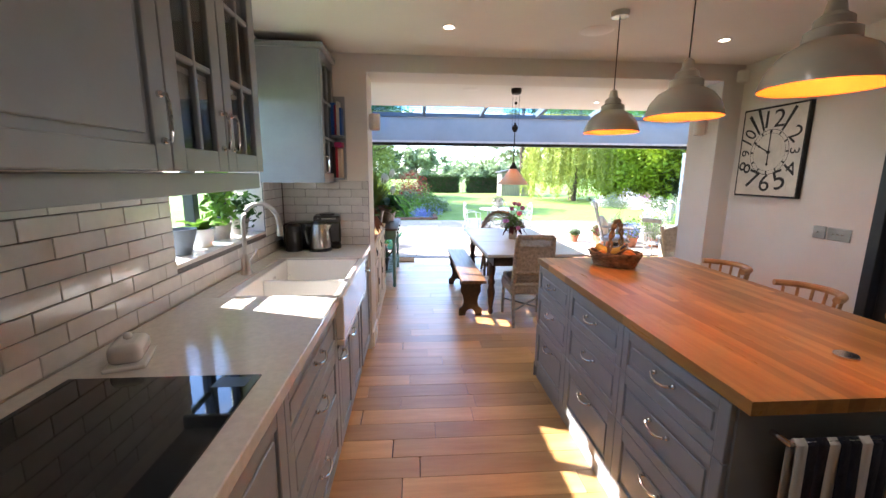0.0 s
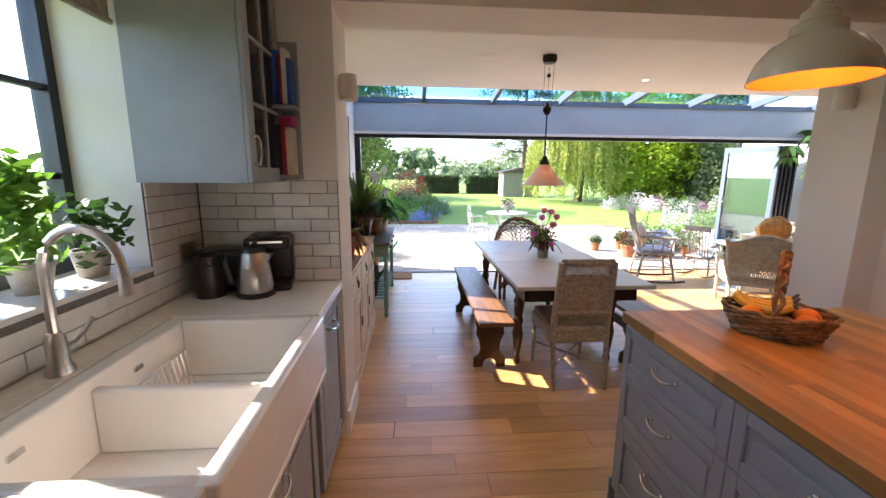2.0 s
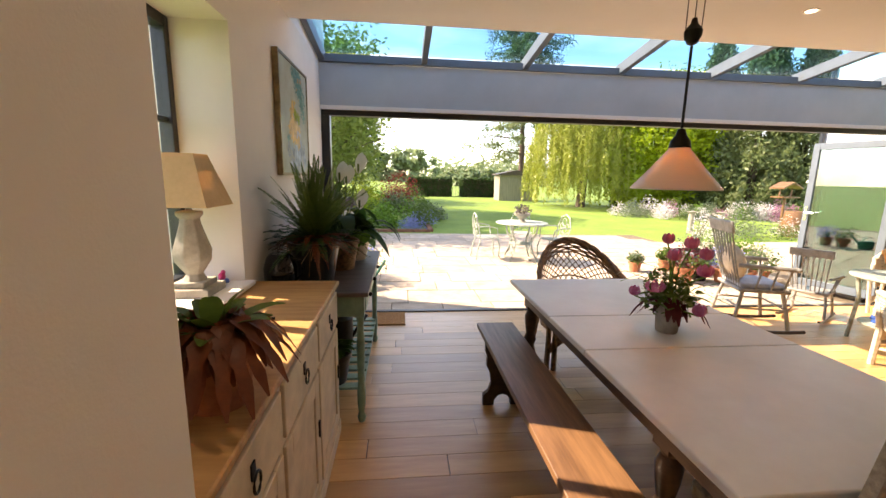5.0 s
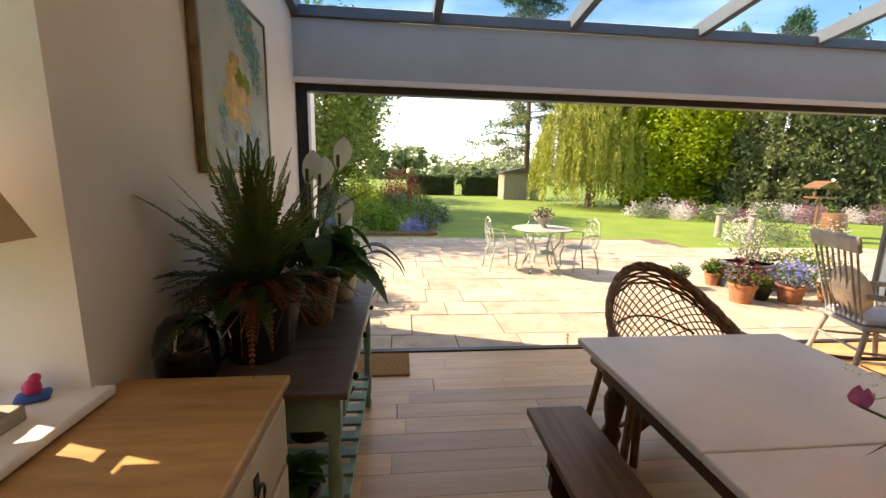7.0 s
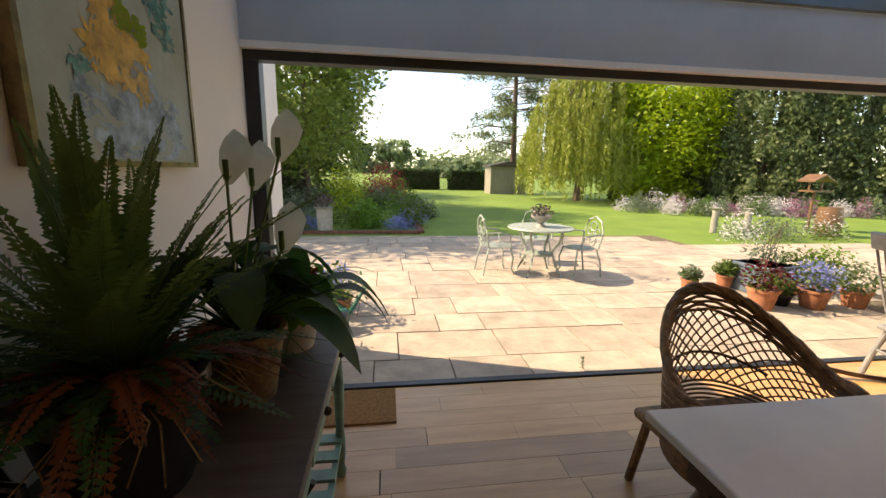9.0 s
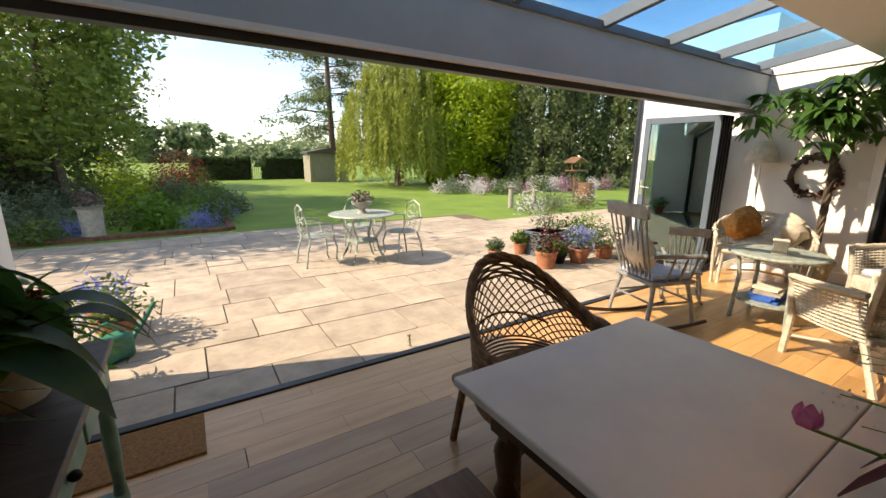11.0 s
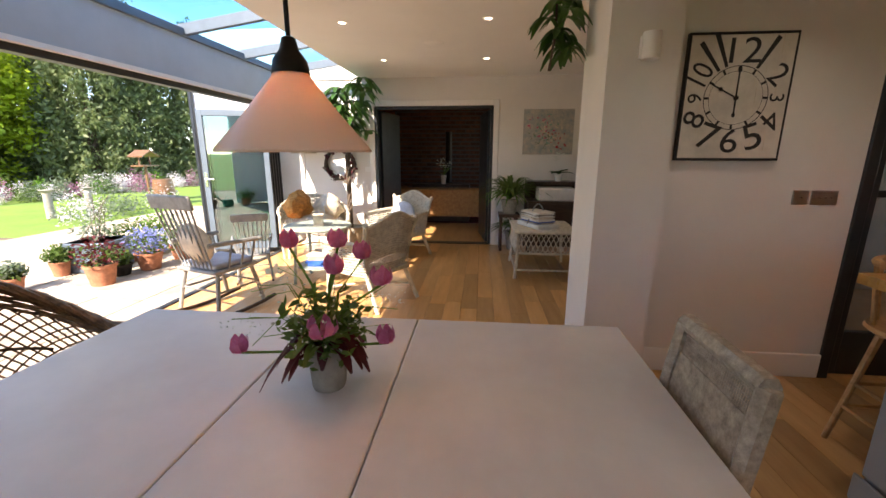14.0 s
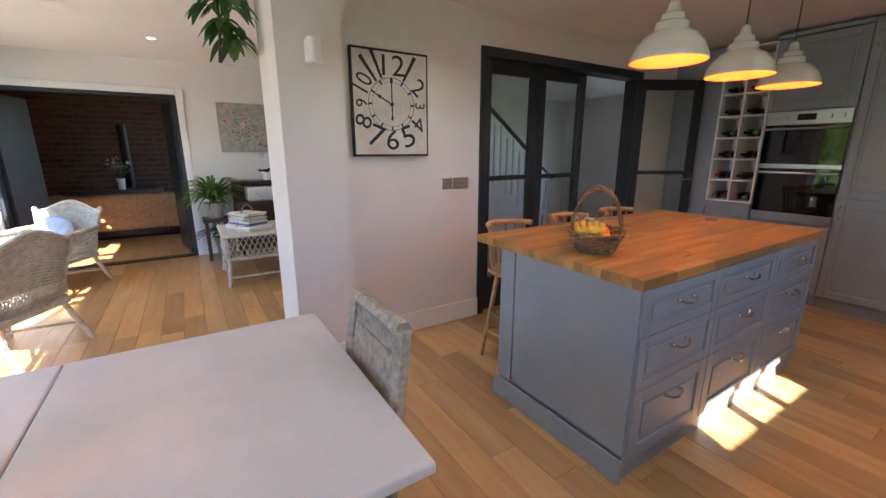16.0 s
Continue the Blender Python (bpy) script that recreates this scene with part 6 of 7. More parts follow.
# wreath and socket
wre = thing("dried_wreath", pose(6.975, 7.36, 1.245) @ Matrix.Diagonal((1.0, 1.35, 1.35, 1)), "dried twig wreath with red berries on the wall", "wreath")
bd, b2, b3 = Build(), Build(), Build()
for k in range(10):
    ph = rnd(0, 6.28)
    bd.tube([(-0.02 + 0.02 * math.cos(3 * t + ph), (0.165 + 0.02 * math.sin(5 * t + ph)) * math.cos(t), (0.165 + 0.02 * math.sin(5 * t + ph)) * math.sin(t)) for t in np.linspace(0, 6.28, 30)], 0.006, 4)
for k in range(60):
    t = rnd(0, 6.28)
    b2.ball((-0.03 + rnd(-0.02, 0.01), 0.165 * math.cos(t) + rnd(-0.035, 0.035), 0.165 * math.sin(t) + rnd(-0.035, 0.035)), rnd(0.008, 0.018), u=6, v=5)
for k in range(26):
    t = rnd(0, 6.28)
    blob(b3, (-0.03, 0.17 * math.cos(t), 0.17 * math.sin(t)), 0.04, 8, 0.022)
bd.done("twigs", "bark", wre)
b2.done("berries", "burgundy", wre)
b3.done("leaves", "greytop", wre)
tagged(Build().box(6.99, 6.86, 1.12, 6.9995, 6.97, 1.20).done("socket", "white", bevel=0.002), "white plastic switch plate by the door", "switch")
pi = thing("floral_painting", pose(6.999, 4.20, 1.71, 0, 0, -90), "unframed floral still life painting in glossy colours", "painting")
Build().box(-0.36, -0.03, -0.32, 0.36, 0, 0.32).done("canvas", "artB", pi, bevel=0.003)
for mt, n, cx, cz, r in (("pinkprint", 26, -0.1, 0.1, 0.2), ("cream", 30, 0.05, 0.0, 0.22), ("green", 40, 0, 0.0, 0.28), ("red", 20, 0.12, -0.12, 0.16), ("greyleaf", 30, -0.1, -0.1, 0.2)):
    bd = Build()
    blob(bd, (cx, 0, cz), r, n, 0.028)
    for v in bd.bm.verts:
        v.co.y = -0.0312 - 0.0003 * n / 10
    for i, face in enumerate(bd.bm.faces):
        for v in face.verts:
            v.co.y -= 0.000006 * i
    bd.done("painted_shapes", mt, pi)
dk = thing("writing_desk", pose(6.72, 3.95, 0), "dark wooden desk with papers and a white printer", "desk")
Build().box(-0.28, -0.55, 0.72, 0.27, 0.55, 0.75).box(-0.28, -0.55, 0, -0.24, -0.5, 0.72).box(-0.28, 0.5, 0, -0.24, 0.55, 0.72).box(0.2, -0.55, 0, 0.27, 0.55, 0.72).box(-0.05, -0.55, 0.98, 0.27, 0.55, 1.01).box(0.2, -0.55, 0.75, 0.27, 0.55, 1.0).done("frame", "dark", dk, bevel=0.004)
tagged(Build().box(6.5, 3.85, 0.751, 6.88, 4.35, 0.93).done("printer", "offwhite", bevel=0.02), "white office printer on the dark desk", "printer")
potted("orchid", pose(6.78, 4.05, 1.011), "white orchid with dark leaves on the desk shelf", "ceramic", 0.06, 0.1, [("leaf", lambda b: fronds(b, (0, 0, 0.1), 12, 0.24, 0.03, 0.8, 0.4, 6)), ("petal", lambda b: blob(b, (-0.02, 0.02, 0.36), 0.08, 26, 0.025))])
potted("spider_plant", pose(6.68, 4.74, 0.55), "large spider plant with arching striped leaves", "pottery", 0.12, 0.2, [("fern", lambda b: fronds(b, (0, 0, 0.2), 110, 0.82, 0.016, 1.4, 0.60, 9)), ("leafbright", lambda b: fronds(b, (0, 0, 0.2), 50, 0.66, 0.011, 1.25, 0.75, 8))])
potted("spider_plant", pose(6.70, 4.66, 0.0), "spider plant in a pot on the floor", "pottery", 0.13, 0.28, [("fern", lambda b: fronds(b, (0, 0, 0.27), 80, 0.6, 0.014, 1.25, 0.7, 9))])
tagged(Build().box(6.54, 4.60, 0.50, 6.84, 4.90, 0.55).box(6.56, 4.62, 0, 6.60, 4.66, 0.5).box(6.78, 4.62, 0, 6.82, 4.66, 0.5).box(6.56, 4.84, 0, 6.60, 4.88, 0.5).box(6.78, 4.84, 0, 6.82, 4.88, 0.5).done("plant_stand", "dark", bevel=0.003), "dark wooden plant stand under the spider plant", "stand")
wt = thing("wicker_side_table", pose(5.62, 4.42, 0), "cream wicker side table with lattice apron", "side table")
Build().box(-0.42, -0.36, 0.52, 0.42, 0.36, 0.55).done("top", "wickerwhite", wt, bevel=0.012)
bd = Build()
for x in (-0.38, 0.38):
    for y in (-0.32, 0.32):
        bd.tube([(x, y, 0.52), (x * 0.98, y * 0.98, 0.25), (x * 1.06, y * 1.06, 0)], 0.018, 7)
bd.tube([(-0.39, -0.33, 0.1), (-0.39, 0.33, 0.1)], 0.012, 6).tube([(0.39, -0.33, 0.1), (0.39, 0.33, 0.1)], 0.012, 6).tube([(-0.39, 0.33, 0.1), (0.39, 0.33, 0.1)], 0.012, 6)
bd.done("leg", "wickerwhite", wt)
bd = Build()
for face in range(2):
    for k in range(-2, 13):
        for sg in (1, -1):
            t0, t1 = k / 12, (k + 2 * 1) / 12
            a, b = (t0, t1) if sg > 0 else (t1, t0)
            a, b = min(1, max(0, a)), min(1, max(0, b))
            if face == 0:
                bd.tube([(-0.385, -0.33 + 0.66 * a, 0.30), (-0.385, -0.33 + 0.66 * b, 0.52)], 0.005, 4)
            else:
                bd.tube([(-0.38 + 0.76 * a, 0.335, 0.30), (-0.38 + 0.76 * b, 0.335, 0.52)], 0.005, 4)
bd.tube([(-0.385, -0.33, 0.30), (-0.385, 0.33, 0.30)], 0.009, 5).tube([(-0.38, 0.335, 0.30), (0.38, 0.335, 0.30)], 0.009, 5)
bd.done("apron", "wickerwhite", wt)
tra = thing("magazine_trug", pose(5.58, 4.48, 0.551, 0, 0, 25), "pale painted trug full of newspapers", "trug")
Build().box(-0.24, -0.14, 0, 0.24, 0.14, 0.05).done("tray", "offwhite", tra, bevel=0.012)
Build().tube([(0, -0.14 + 0.28 * t, 0.03 + 0.24 * math.sin(math.pi * t)) for t in np.linspace(0, 1, 14)], 0.008, 6).done("handle", "greywood", tra)
for k in range(10):
    n = tagged(Build().box(-0.17, -0.12, 0, 0.17, 0.12, 0.013).done("newspaper", random.choice(("offwhite", "offwhite", "cloth", "pottery", "blueprint")), bevel=0.002), "folded newspaper stacked in the trug", "newspaper", "stacked newspapers")
    n.matrix_world = pose(5.58, 4.48, 0.603 + 0.0135 * k, 0, 0, 25 + rnd(-9, 9))

# folded-back garden doors
for k in range(5):
    fd = thing("folding_door", pose(6.21 + 0.075 * k, 9.10, 0.01, 0, 0, -75), "blue grey framed glazed folding door, folded back", "door", "folding garden doors")
    w, h = 0.91, 1.98
    Build().box(0, -0.026, 0, 0.075, 0.026, h).box(w - 0.075, -0.026, 0, w, 0.026, h).box(0.075, -0.026, 0, w - 0.075, 0.026, 0.10).box(0.075, -0.026, h - 0.085, w - 0.075, 0.026, h).done("frame", "alu" if k == 0 else "black", fd, bevel=0.004)
    Build().box(0.075, -0.008, 0.10, w - 0.075, 0.008, h - 0.085).done("pane", "tealglass", fd, smooth=False)
    if k == 0:
        Build().box(0.02, -0.034, 0.92, 0.055, -0.026, 1.12).tube([(0.038, -0.03, 1.03), (0.038, -0.07, 1.03), (0.15, -0.07, 1.03)], 0.009, 8).done("handle", "chrome", fd)

# ---- living room beyond ----
so = thing("sofa", pose(8.75, 5.95, 0, 0, 0, -90), "gold patterned fabric sofa seen from behind", "sofa")
Build().box(-0.85, -0.12, 0.18, 0.85, 0.12, 0.74).done("backrest", "sofa", so, bevel=0.05, seg=4)
Build().box(-0.85, 0.12, 0.18, 0.85, 0.8, 0.44).done("seat", "sofa", so, bevel=0.04, seg=3)
Build().cyl((-0.88, -0.1, 0.62), (-0.88, 0.8, 0.62), 0.10, n=16).cyl((0.88, -0.1, 0.62), (0.88, 0.8, 0.62), 0.10, n=16).box(-0.95, -0.1, 0.18, -0.80, 0.8, 0.62).box(0.80, -0.1, 0.18, 0.95, 0.8, 0.62).done("arm", "sofa", so, bevel=0.01)
bd = Build()
for x in (-0.85, 0.85):
    for y in (-0.05, 0.72):
        bd.lathe([(0, 0), (0.02, 0), (0.03, 0.18), (0, 0.18)], (x, y, 0), n=10)
bd.done("leg", "dark", so)
so.matrix_world = pose(8.75, 5.95, 0, 0, 0, -90) @ pose(0, 0, 0)
tagged(Build().box(9.0, 4.4, -0.003, 11.2, 7.4, 0.012).done("rug", "rug", bevel=0.003), "red patterned rug on the living room floor", "rug")
bw = struct(Build().box(10.9, 4.6, 0, 11.4, 7.3, 2.5).done("wall_chimney_breast", "grout"))
sv = thing("wood_stove", pose(10.6, 5.95, 0), "black iron wood stove with flue", "stove")
Build().box(-0.25, -0.32, 0.1, 0.25, 0.32, 0.72).box(-0.2, -0.28, 0, 0.2, 0.28, 0.1).done("body", "iron", sv, bevel=0.02)
Build().cyl((0, 0, 0.72), (0, 0, 1.9), 0.08, n=16).done("flue", "iron", sv)
cb = thing("console_chest", pose(9.3, 6.0, 0), "dark chest behind the sofa with flowers", "chest")
Build().box(-0.2, -0.6, 0, 0.2, 0.6, 0.78).done("body", "dark", cb, bevel=0.01)
potted("vase_of_lilies", pose(9.25, 5.95, 0.78), "white vase of pale lilies on the chest", "ceramic", 0.06, 0.18, [("fern", lambda b: fronds(b, (0, 0, 0.17), 16, 0.34, 0.01, 1.4, 0.2, 6)), ("petal", lambda b: blob(b, (0, 0, 0.42), 0.15, 40, 0.035))], "flowers")
tagged(Build().box(11.36, 7.35, 1.1, 11.398, 7.8, 1.7).done("framed_picture", "dark", bevel=0.005), "dark framed picture on the orange wall", "picture")
tagged(Build().box(9.9, 3.4, 0, 10.5, 4.2, 0.85).done("side_cabinet", "dark", bevel=0.01), "dark wooden cabinet in the living room", "cabinet")
potted("sill_herbs", pose(-0.66, 3.36, 1.105), "bright green basil in a pot on the sill", "pottery", 0.06, 0.10, [("leafbright", lambda b: [blob(b, (0, 0, 0.14 + 0.06 * k), 0.11 - 0.01 * k, 60, 0.03) for k in range(5)])])
potted("sill_herbs", pose(-0.64, 3.58, 1.105), "dark green herb in a pot on the sill", "pottery", 0.06, 0.10, [("leaf", lambda b: [blob(b, (0.02, 0.0, 0.14 + 0.04 * k), 0.11, 60, 0.028) for k in range(3)])])
potted("sill_cuttings", pose(-0.64, 3.10, 1.105), "plant cuttings in a glass jar on the sill", "ceramic", 0.06, 0.10, [("leafbright", lambda b: fronds(b, (0, 0, 0.08), 18, 0.17, 0.03, 1.0, 0.4, 6))])
mo = thing("stone_mortar", pose(-0.63, 2.86, 1.105), "grey stone mortar on the window sill", "mortar")
Build().lathe([(0, 0), (0.045, 0), (0.05, 0.02), (0.075, 0.11), (0.078, 0.13), (0.068, 0.13), (0.04, 0.03), (0, 0.03)], n=20).done("bowl", "alu", mo)


# ---- garden ----
GZ = -0.07
struct(Build().box(-800, 8.1, -1.0, 800, 1600, -0.10).box(-800, -900, -1.0, -0.9, 8.1, -0.12).box(12.2, -900, -1.0, 800, 8.1, -0.12).done("ground", "grass"))
struct(Build().box(-6, 8.12, -0.3, 7.0, 14.6, -0.075).box(7.0, 9.75, -0.3, 11.5, 13.2, -0.0751).done("pavement_bed", "joint"))


def cards(name, material, pts, size, parent=None, aspect=0.5, droop=0.0):
    """one mesh of many small leaves at pts"""
    pts = np.asarray(pts)
    n = len(pts)
    a = np.random.normal(size=(n, 3))
    a[:, 2] = a[:, 2] * 0.6 - droop
    a /= np.linalg.norm(a, axis=1)[:, None]
    b = np.cross(a, np.random.normal(size=(n, 3)))
    b /= np.linalg.norm(b, axis=1)[:, None]
    s = (size * np.random.uniform(0.6, 1.35, n))[:, None]
    v = np.stack([pts - a * s, pts + b * s * aspect, pts + a * s, pts - b * s * aspect], 1).reshape(-1, 3)
    me = bpy.data.meshes.new(name)
    me.from_pydata(v.tolist(), [], np.arange(4 * n).reshape(-1, 4).tolist())
    me.materials.append(M[material])
    ob = new(name, me)
    if parent:
        ob.parent = parent
    return ob


def clumps(centre, radii, k, per, cr):
    """points gathered in loose clumps over an uneven crown"""
    out = []
    c = np.array(centre)
    for _ in range(k):
        d = np.random.normal(size=3)
        d /= np.linalg.norm(d)
        r = np.random.uniform(0.45, 1.08)
        q = c + d * np.array(radii) * r
        out.append(q + np.random.normal(size=(per, 3)) * cr)
    return np.concatenate(out)


def tree(name, x, y, h, trunk, crown, label, material, k=90, per=70, cr=0.33, size=0.13, r=0.22):
    t = thing(name, pose(x, y, -0.1), label, "tree")
    bd = Build().tube([(0, 0, 0), (0.05, 0.03, trunk * 0.5), (0, 0, trunk), (0.1, 0, h * 0.8)], r, 8, r * 0.3)
    for i in range(9):
        a = rnd(0, 6.28)
        z = rnd(trunk * 0.7, h * 0.7)
        L = crown[0] * rnd(0.5, 0.9)
        bd.tube([(0, 0, z), (L * 0.5 * math.cos(a), L * 0.5 * math.sin(a), z + 0.3 * L), (L * math.cos(a), L * math.sin(a), z + 0.5 * L)], r * 0.35, 6, r * 0.1)
    bd.done("trunk", "bark", t)
    cards("foliage", material, clumps((0, 0, crown[3]), crown[:3], k, per, cr), size, t)
    return t


tree("garden_tree", -2.6, 22, 7.5, 1.6, (2.7, 3.5, 3.0, 4.2), "broad green garden tree behind the flower bed", "tree", 190, 100, 0.36, 0.10)
tree("garden_tree", -5.5, 17.5, 8.0, 1.6, (2.6, 3.0, 3.2, 4.6), "tall green garden tree by the boundary", "tree", 170, 100, 0.36, 0.10)
tree("garden_tree", -3.5, 30, 6.5, 1.5, (2.8, 4.0, 2.6, 3.6), "green garden tree by the boundary", "hedge", 120, 90, 0.4, 0.12)
tree("yellow_green_tree", 14.2, 25.0, 7.0, 1.0, (3.0, 2.4, 3.5, 3.5), "yellow green maple in full leaf", "lime", 300, 120, 0.36, 0.10)
# weeping willow: hanging strands
ww = thing("weeping_willow", pose(10.6, 26.0, -0.1), "weeping willow with long hanging strands", "tree")
bd = Build().tube([(0, 0, 0), (0.1, 0, 1.6), (0, 0, 3.6), (0.2, 0, 5.6)], 0.28, 8, 0.10)
for i in range(12):
    a = rnd(0, 6.28)
    L = rnd(1.2, 2.2)
    bd.tube([(0, 0, rnd(2.6, 4.5)), (L * 0.6 * math.cos(a), L * 0.6 * math.sin(a), rnd(5.2, 6.2)), (L * math.cos(a), L * math.sin(a), rnd(4.8, 6.0))], 0.10, 6, 0.03)
bd.done("trunk", "bark", ww)
pts = []
for i in range(150):
    # each spray hangs a handful of strands from one bough end
    a0, r0 = rnd(0, 6.28), 3.1 * math.sqrt(rnd(0.02, 1))
    for q in range(6):
        a, rr = a0 + rnd(-0.10, 0.10), max(0.1, r0 + rnd(-0.22, 0.22))
        top = 7.2 - 0.42 * rr * rr + rnd(-0.35, 0.35)
        low = rnd(0.15, 1.5) if rr > 1.9 else rnd(1.5, 3.8)
        if rnd(0, 1) < 0.25:
            low += rnd(0.5, 1.6)
        if top - low < 0.5:
            continue
        n = int((top - low) * 19)
        t = np.linspace(0, 1, n)
        sway = rnd(-0.18, 0.18)
        pts.append(np.stack([rr * math.cos(a) * (1 + 0.08 * t) + sway * t + np.random.normal(0, 0.04, n), rr * math.sin(a) * (1 + 0.08 * t) + np.random.normal(0, 0.04, n), top + (low - top) * t ** 1.1], 1))
cards("foliage", "willow", np.concatenate(pts), 0.11, ww, 0.22, 1.4)
# tall pine, sparse with level limbs
pn = thing("tall_pine", pose(9.2, 33.0, -0.1), "tall sparse pine with drooping limbs", "tree")
bd = Build().tube([(0, 0, 0), (-0.1, 0, 5), (-0.2, 0, 14.5)], 0.26, 8, 0.08)
pts = []
for i in range(92):
    z = rnd(3.2, 14.2)
    a = rnd(0, 6.28)
    L = rnd(2.2, 5.2) * (1.15 - z / 20)
    e = Vector((L * math.cos(a), L * math.sin(a), z - 0.12 * L))
    bd.tube([(-0.1, 0, z), (e.x * 0.5, e.y * 0.5, z + 0.15), e], 0.045, 5, 0.012)
    for j in range(13):
        t = rnd(0.25, 1.0)
        c = np.array([e.x * t, e.y * t, z - 0.12 * L * t - 0.05])
        pts.append(c + np.random.normal(size=(24, 3)) * np.array([0.22, 0.22, 0.17]) - np.array([0, 0, 0.16]))
bd.done("trunk", "bark", pn)
cards("foliage", "conifer", np.concatenate(pts), 0.11, pn, 0.3, 0.5)
for x, y, h in ((17.3, 22.0, 8.5), (19.3, 21.5, 8.0), (17.8, 25.5, 9.0), (21.5, 20, 7.5)):
    cf = thing("dark_conifer", pose(x, y, -0.1), "dark drooping conifer at the garden edge", "tree", "dark conifers")
    Build().tube([(0, 0, 0), (0, 0, h)], 0.22, 7, 0.04).done("trunk", "bark", cf)
    pts = []
    for i in range(420):
        z = rnd(0.4, h)
        a = rnd(0, 6.28)
        L = (1.0 - z / h) ** 0.7 * 2.3 * rnd(0.75, 1.1) + 0.15
        t = np.random.uniform(0.45, 1.0, 55)[:, None]
        c = np.array([[L * math.cos(a), L * math.sin(a), z]])
        pts.append(c * np.concatenate([t, t, t * 0 + 1], 1) + np.random.normal(size=(55, 3)) * np.array([0.13, 0.13, 0.26]) - np.array([0, 0, 0.15]) * (t * 2))
    cards("foliage", "conifer", np.concatenate(pts), 0.11, cf, 0.4, 1.0)


def hedge(name, x0, y0, x1, y1, h, label, material="hedge", n=9000, size=0.07):
    hd = thing(name, pose(0, 0, -0.1), label, "hedge", "clipped hedges")
    Build().box(x0 + 0.1, y0 + 0.1, 0, x1 - 0.1, y1 - 0.1, h - 0.08).done("stems", "bark", hd)
    q = np.random.uniform(0, 1, (n, 3))
    f = np.random.randint(0, 4, n)
    q[f == 0, 1] = np.random.uniform(0, 0.06, (f == 0).sum())
    q[f == 1, 2] = np.random.uniform(0.94, 1.0, (f == 1).sum())
    q[f == 2, 0] = np.where(np.random.rand((f == 2).sum()) < 0.5, 0.0, 1.0)
    q = np.array([x0, y0, 0]) + q * np.array([x1 - x0, y1 - y0, h]) + np.random.normal(size=(n, 3)) * 0.05
    cards("foliage", material, q, size, hd)


hedge("clipped_hedge", 1.0, 36.0, 4.4, 37.2, 1.45, "clipped low hedge across the lawn's end")
hedge("clipped_hedge", 5.3, 36.0, 8.6, 37.2, 1.45, "clipped low hedge across the lawn's end")
hedge("tall_hedge", -4.6, 15.0, -3.4, 27.0, 2.3, "tall dark hedge along the boundary", n=16000, size=0.09)
hedge("tall_hedge", 13.5, 26.5, 22.0, 28.0, 3.0, "tall dark hedge behind the willow", n=16000, size=0.10)
gt = thing("garden_gate", pose(4.85, 36.5, -0.1), "thin metal gate between the hedges", "gate")
bd = Build()
for k in range(7):
    bd.tube([(-0.4 + k * 0.13, 0, 0), (-0.4 + k * 0.13, 0, 1.1)], 0.012, 5)
bd.tube([(-0.45, 0, 1.1), (0.45, 0, 1.1)], 0.015, 5).tube([(-0.45, 0, 0), (-0.45, 0, 1.6), (0, 0, 1.95), (0.45, 0, 1.6), (0.45, 0, 0)], 0.02, 5)
bd.done("bars", "iron", gt)
sh = thing("garden_shed", pose(8.4, 32.2, -0.1), "weathered timber shed with a shallow felt roof", "shed")
bd = Build()
for k in range(16):
    bd.box(-1.2 + k * 0.15, -0.8, 0, -1.2 + k * 0.15 + 0.143, -0.78 + 0.004 * (k % 2), 1.75)
bd.box(-1.2, -0.78, 0, 1.2, 0.8, 1.75)
bd.done("wall", "shed", sh)
Build().prism([(-1.35, 1.75), (1.35, 1.75), (1.35, 1.82), (0, 2.1), (-1.35, 1.82)], -0.95, 0.95).done("roof", "greytop", sh)
# distant woods and fields
for x, y, rx, rz, n in ((-1, 120, 11, 10, 9000), (-34, 140, 22, 10, 9000), (60, 240, 60, 5, 9000), (160, 260, 80, 8, 9000), (14, 75, 4, 2.2, 3000), (9, 85, 2.5, 2.2, 2000), (24, 85, 6, 3, 3000)):
    cards("far_woods", "far", clumps((x, y, 0.5), (rx, rx * 0.3, rz), max(12, n // 60), 60, rx * 0.06), 0.55 + rx * 0.016)
for o in [o for o in bpy.data.objects if o.name.startswith("far_woods")]:
    tagged(o, "distant green woods beyond the garden", "woods", "", "stuff")


def planting(name, label, spots, category="flower bed", kind="stuff"):
    root = thing(name, pose(0, 0, -0.1), label, category)
    for (x, y, r, h, material, n, size) in spots:
        q = np.random.normal(size=(n, 3))
        q /= np.linalg.norm(q, axis=1)[:, None]
        q *= np.random.uniform(0.4, 1.0, (n, 1))
        q[:, 2] = np.abs(q[:, 2])
        q = q * np.array([r, r, h]) + np.array([x, y, 0.02]) + np.random.normal(size=(n, 3)) * 0.04
        cards("foliage", material, q, size, root, 0.4)
    return root


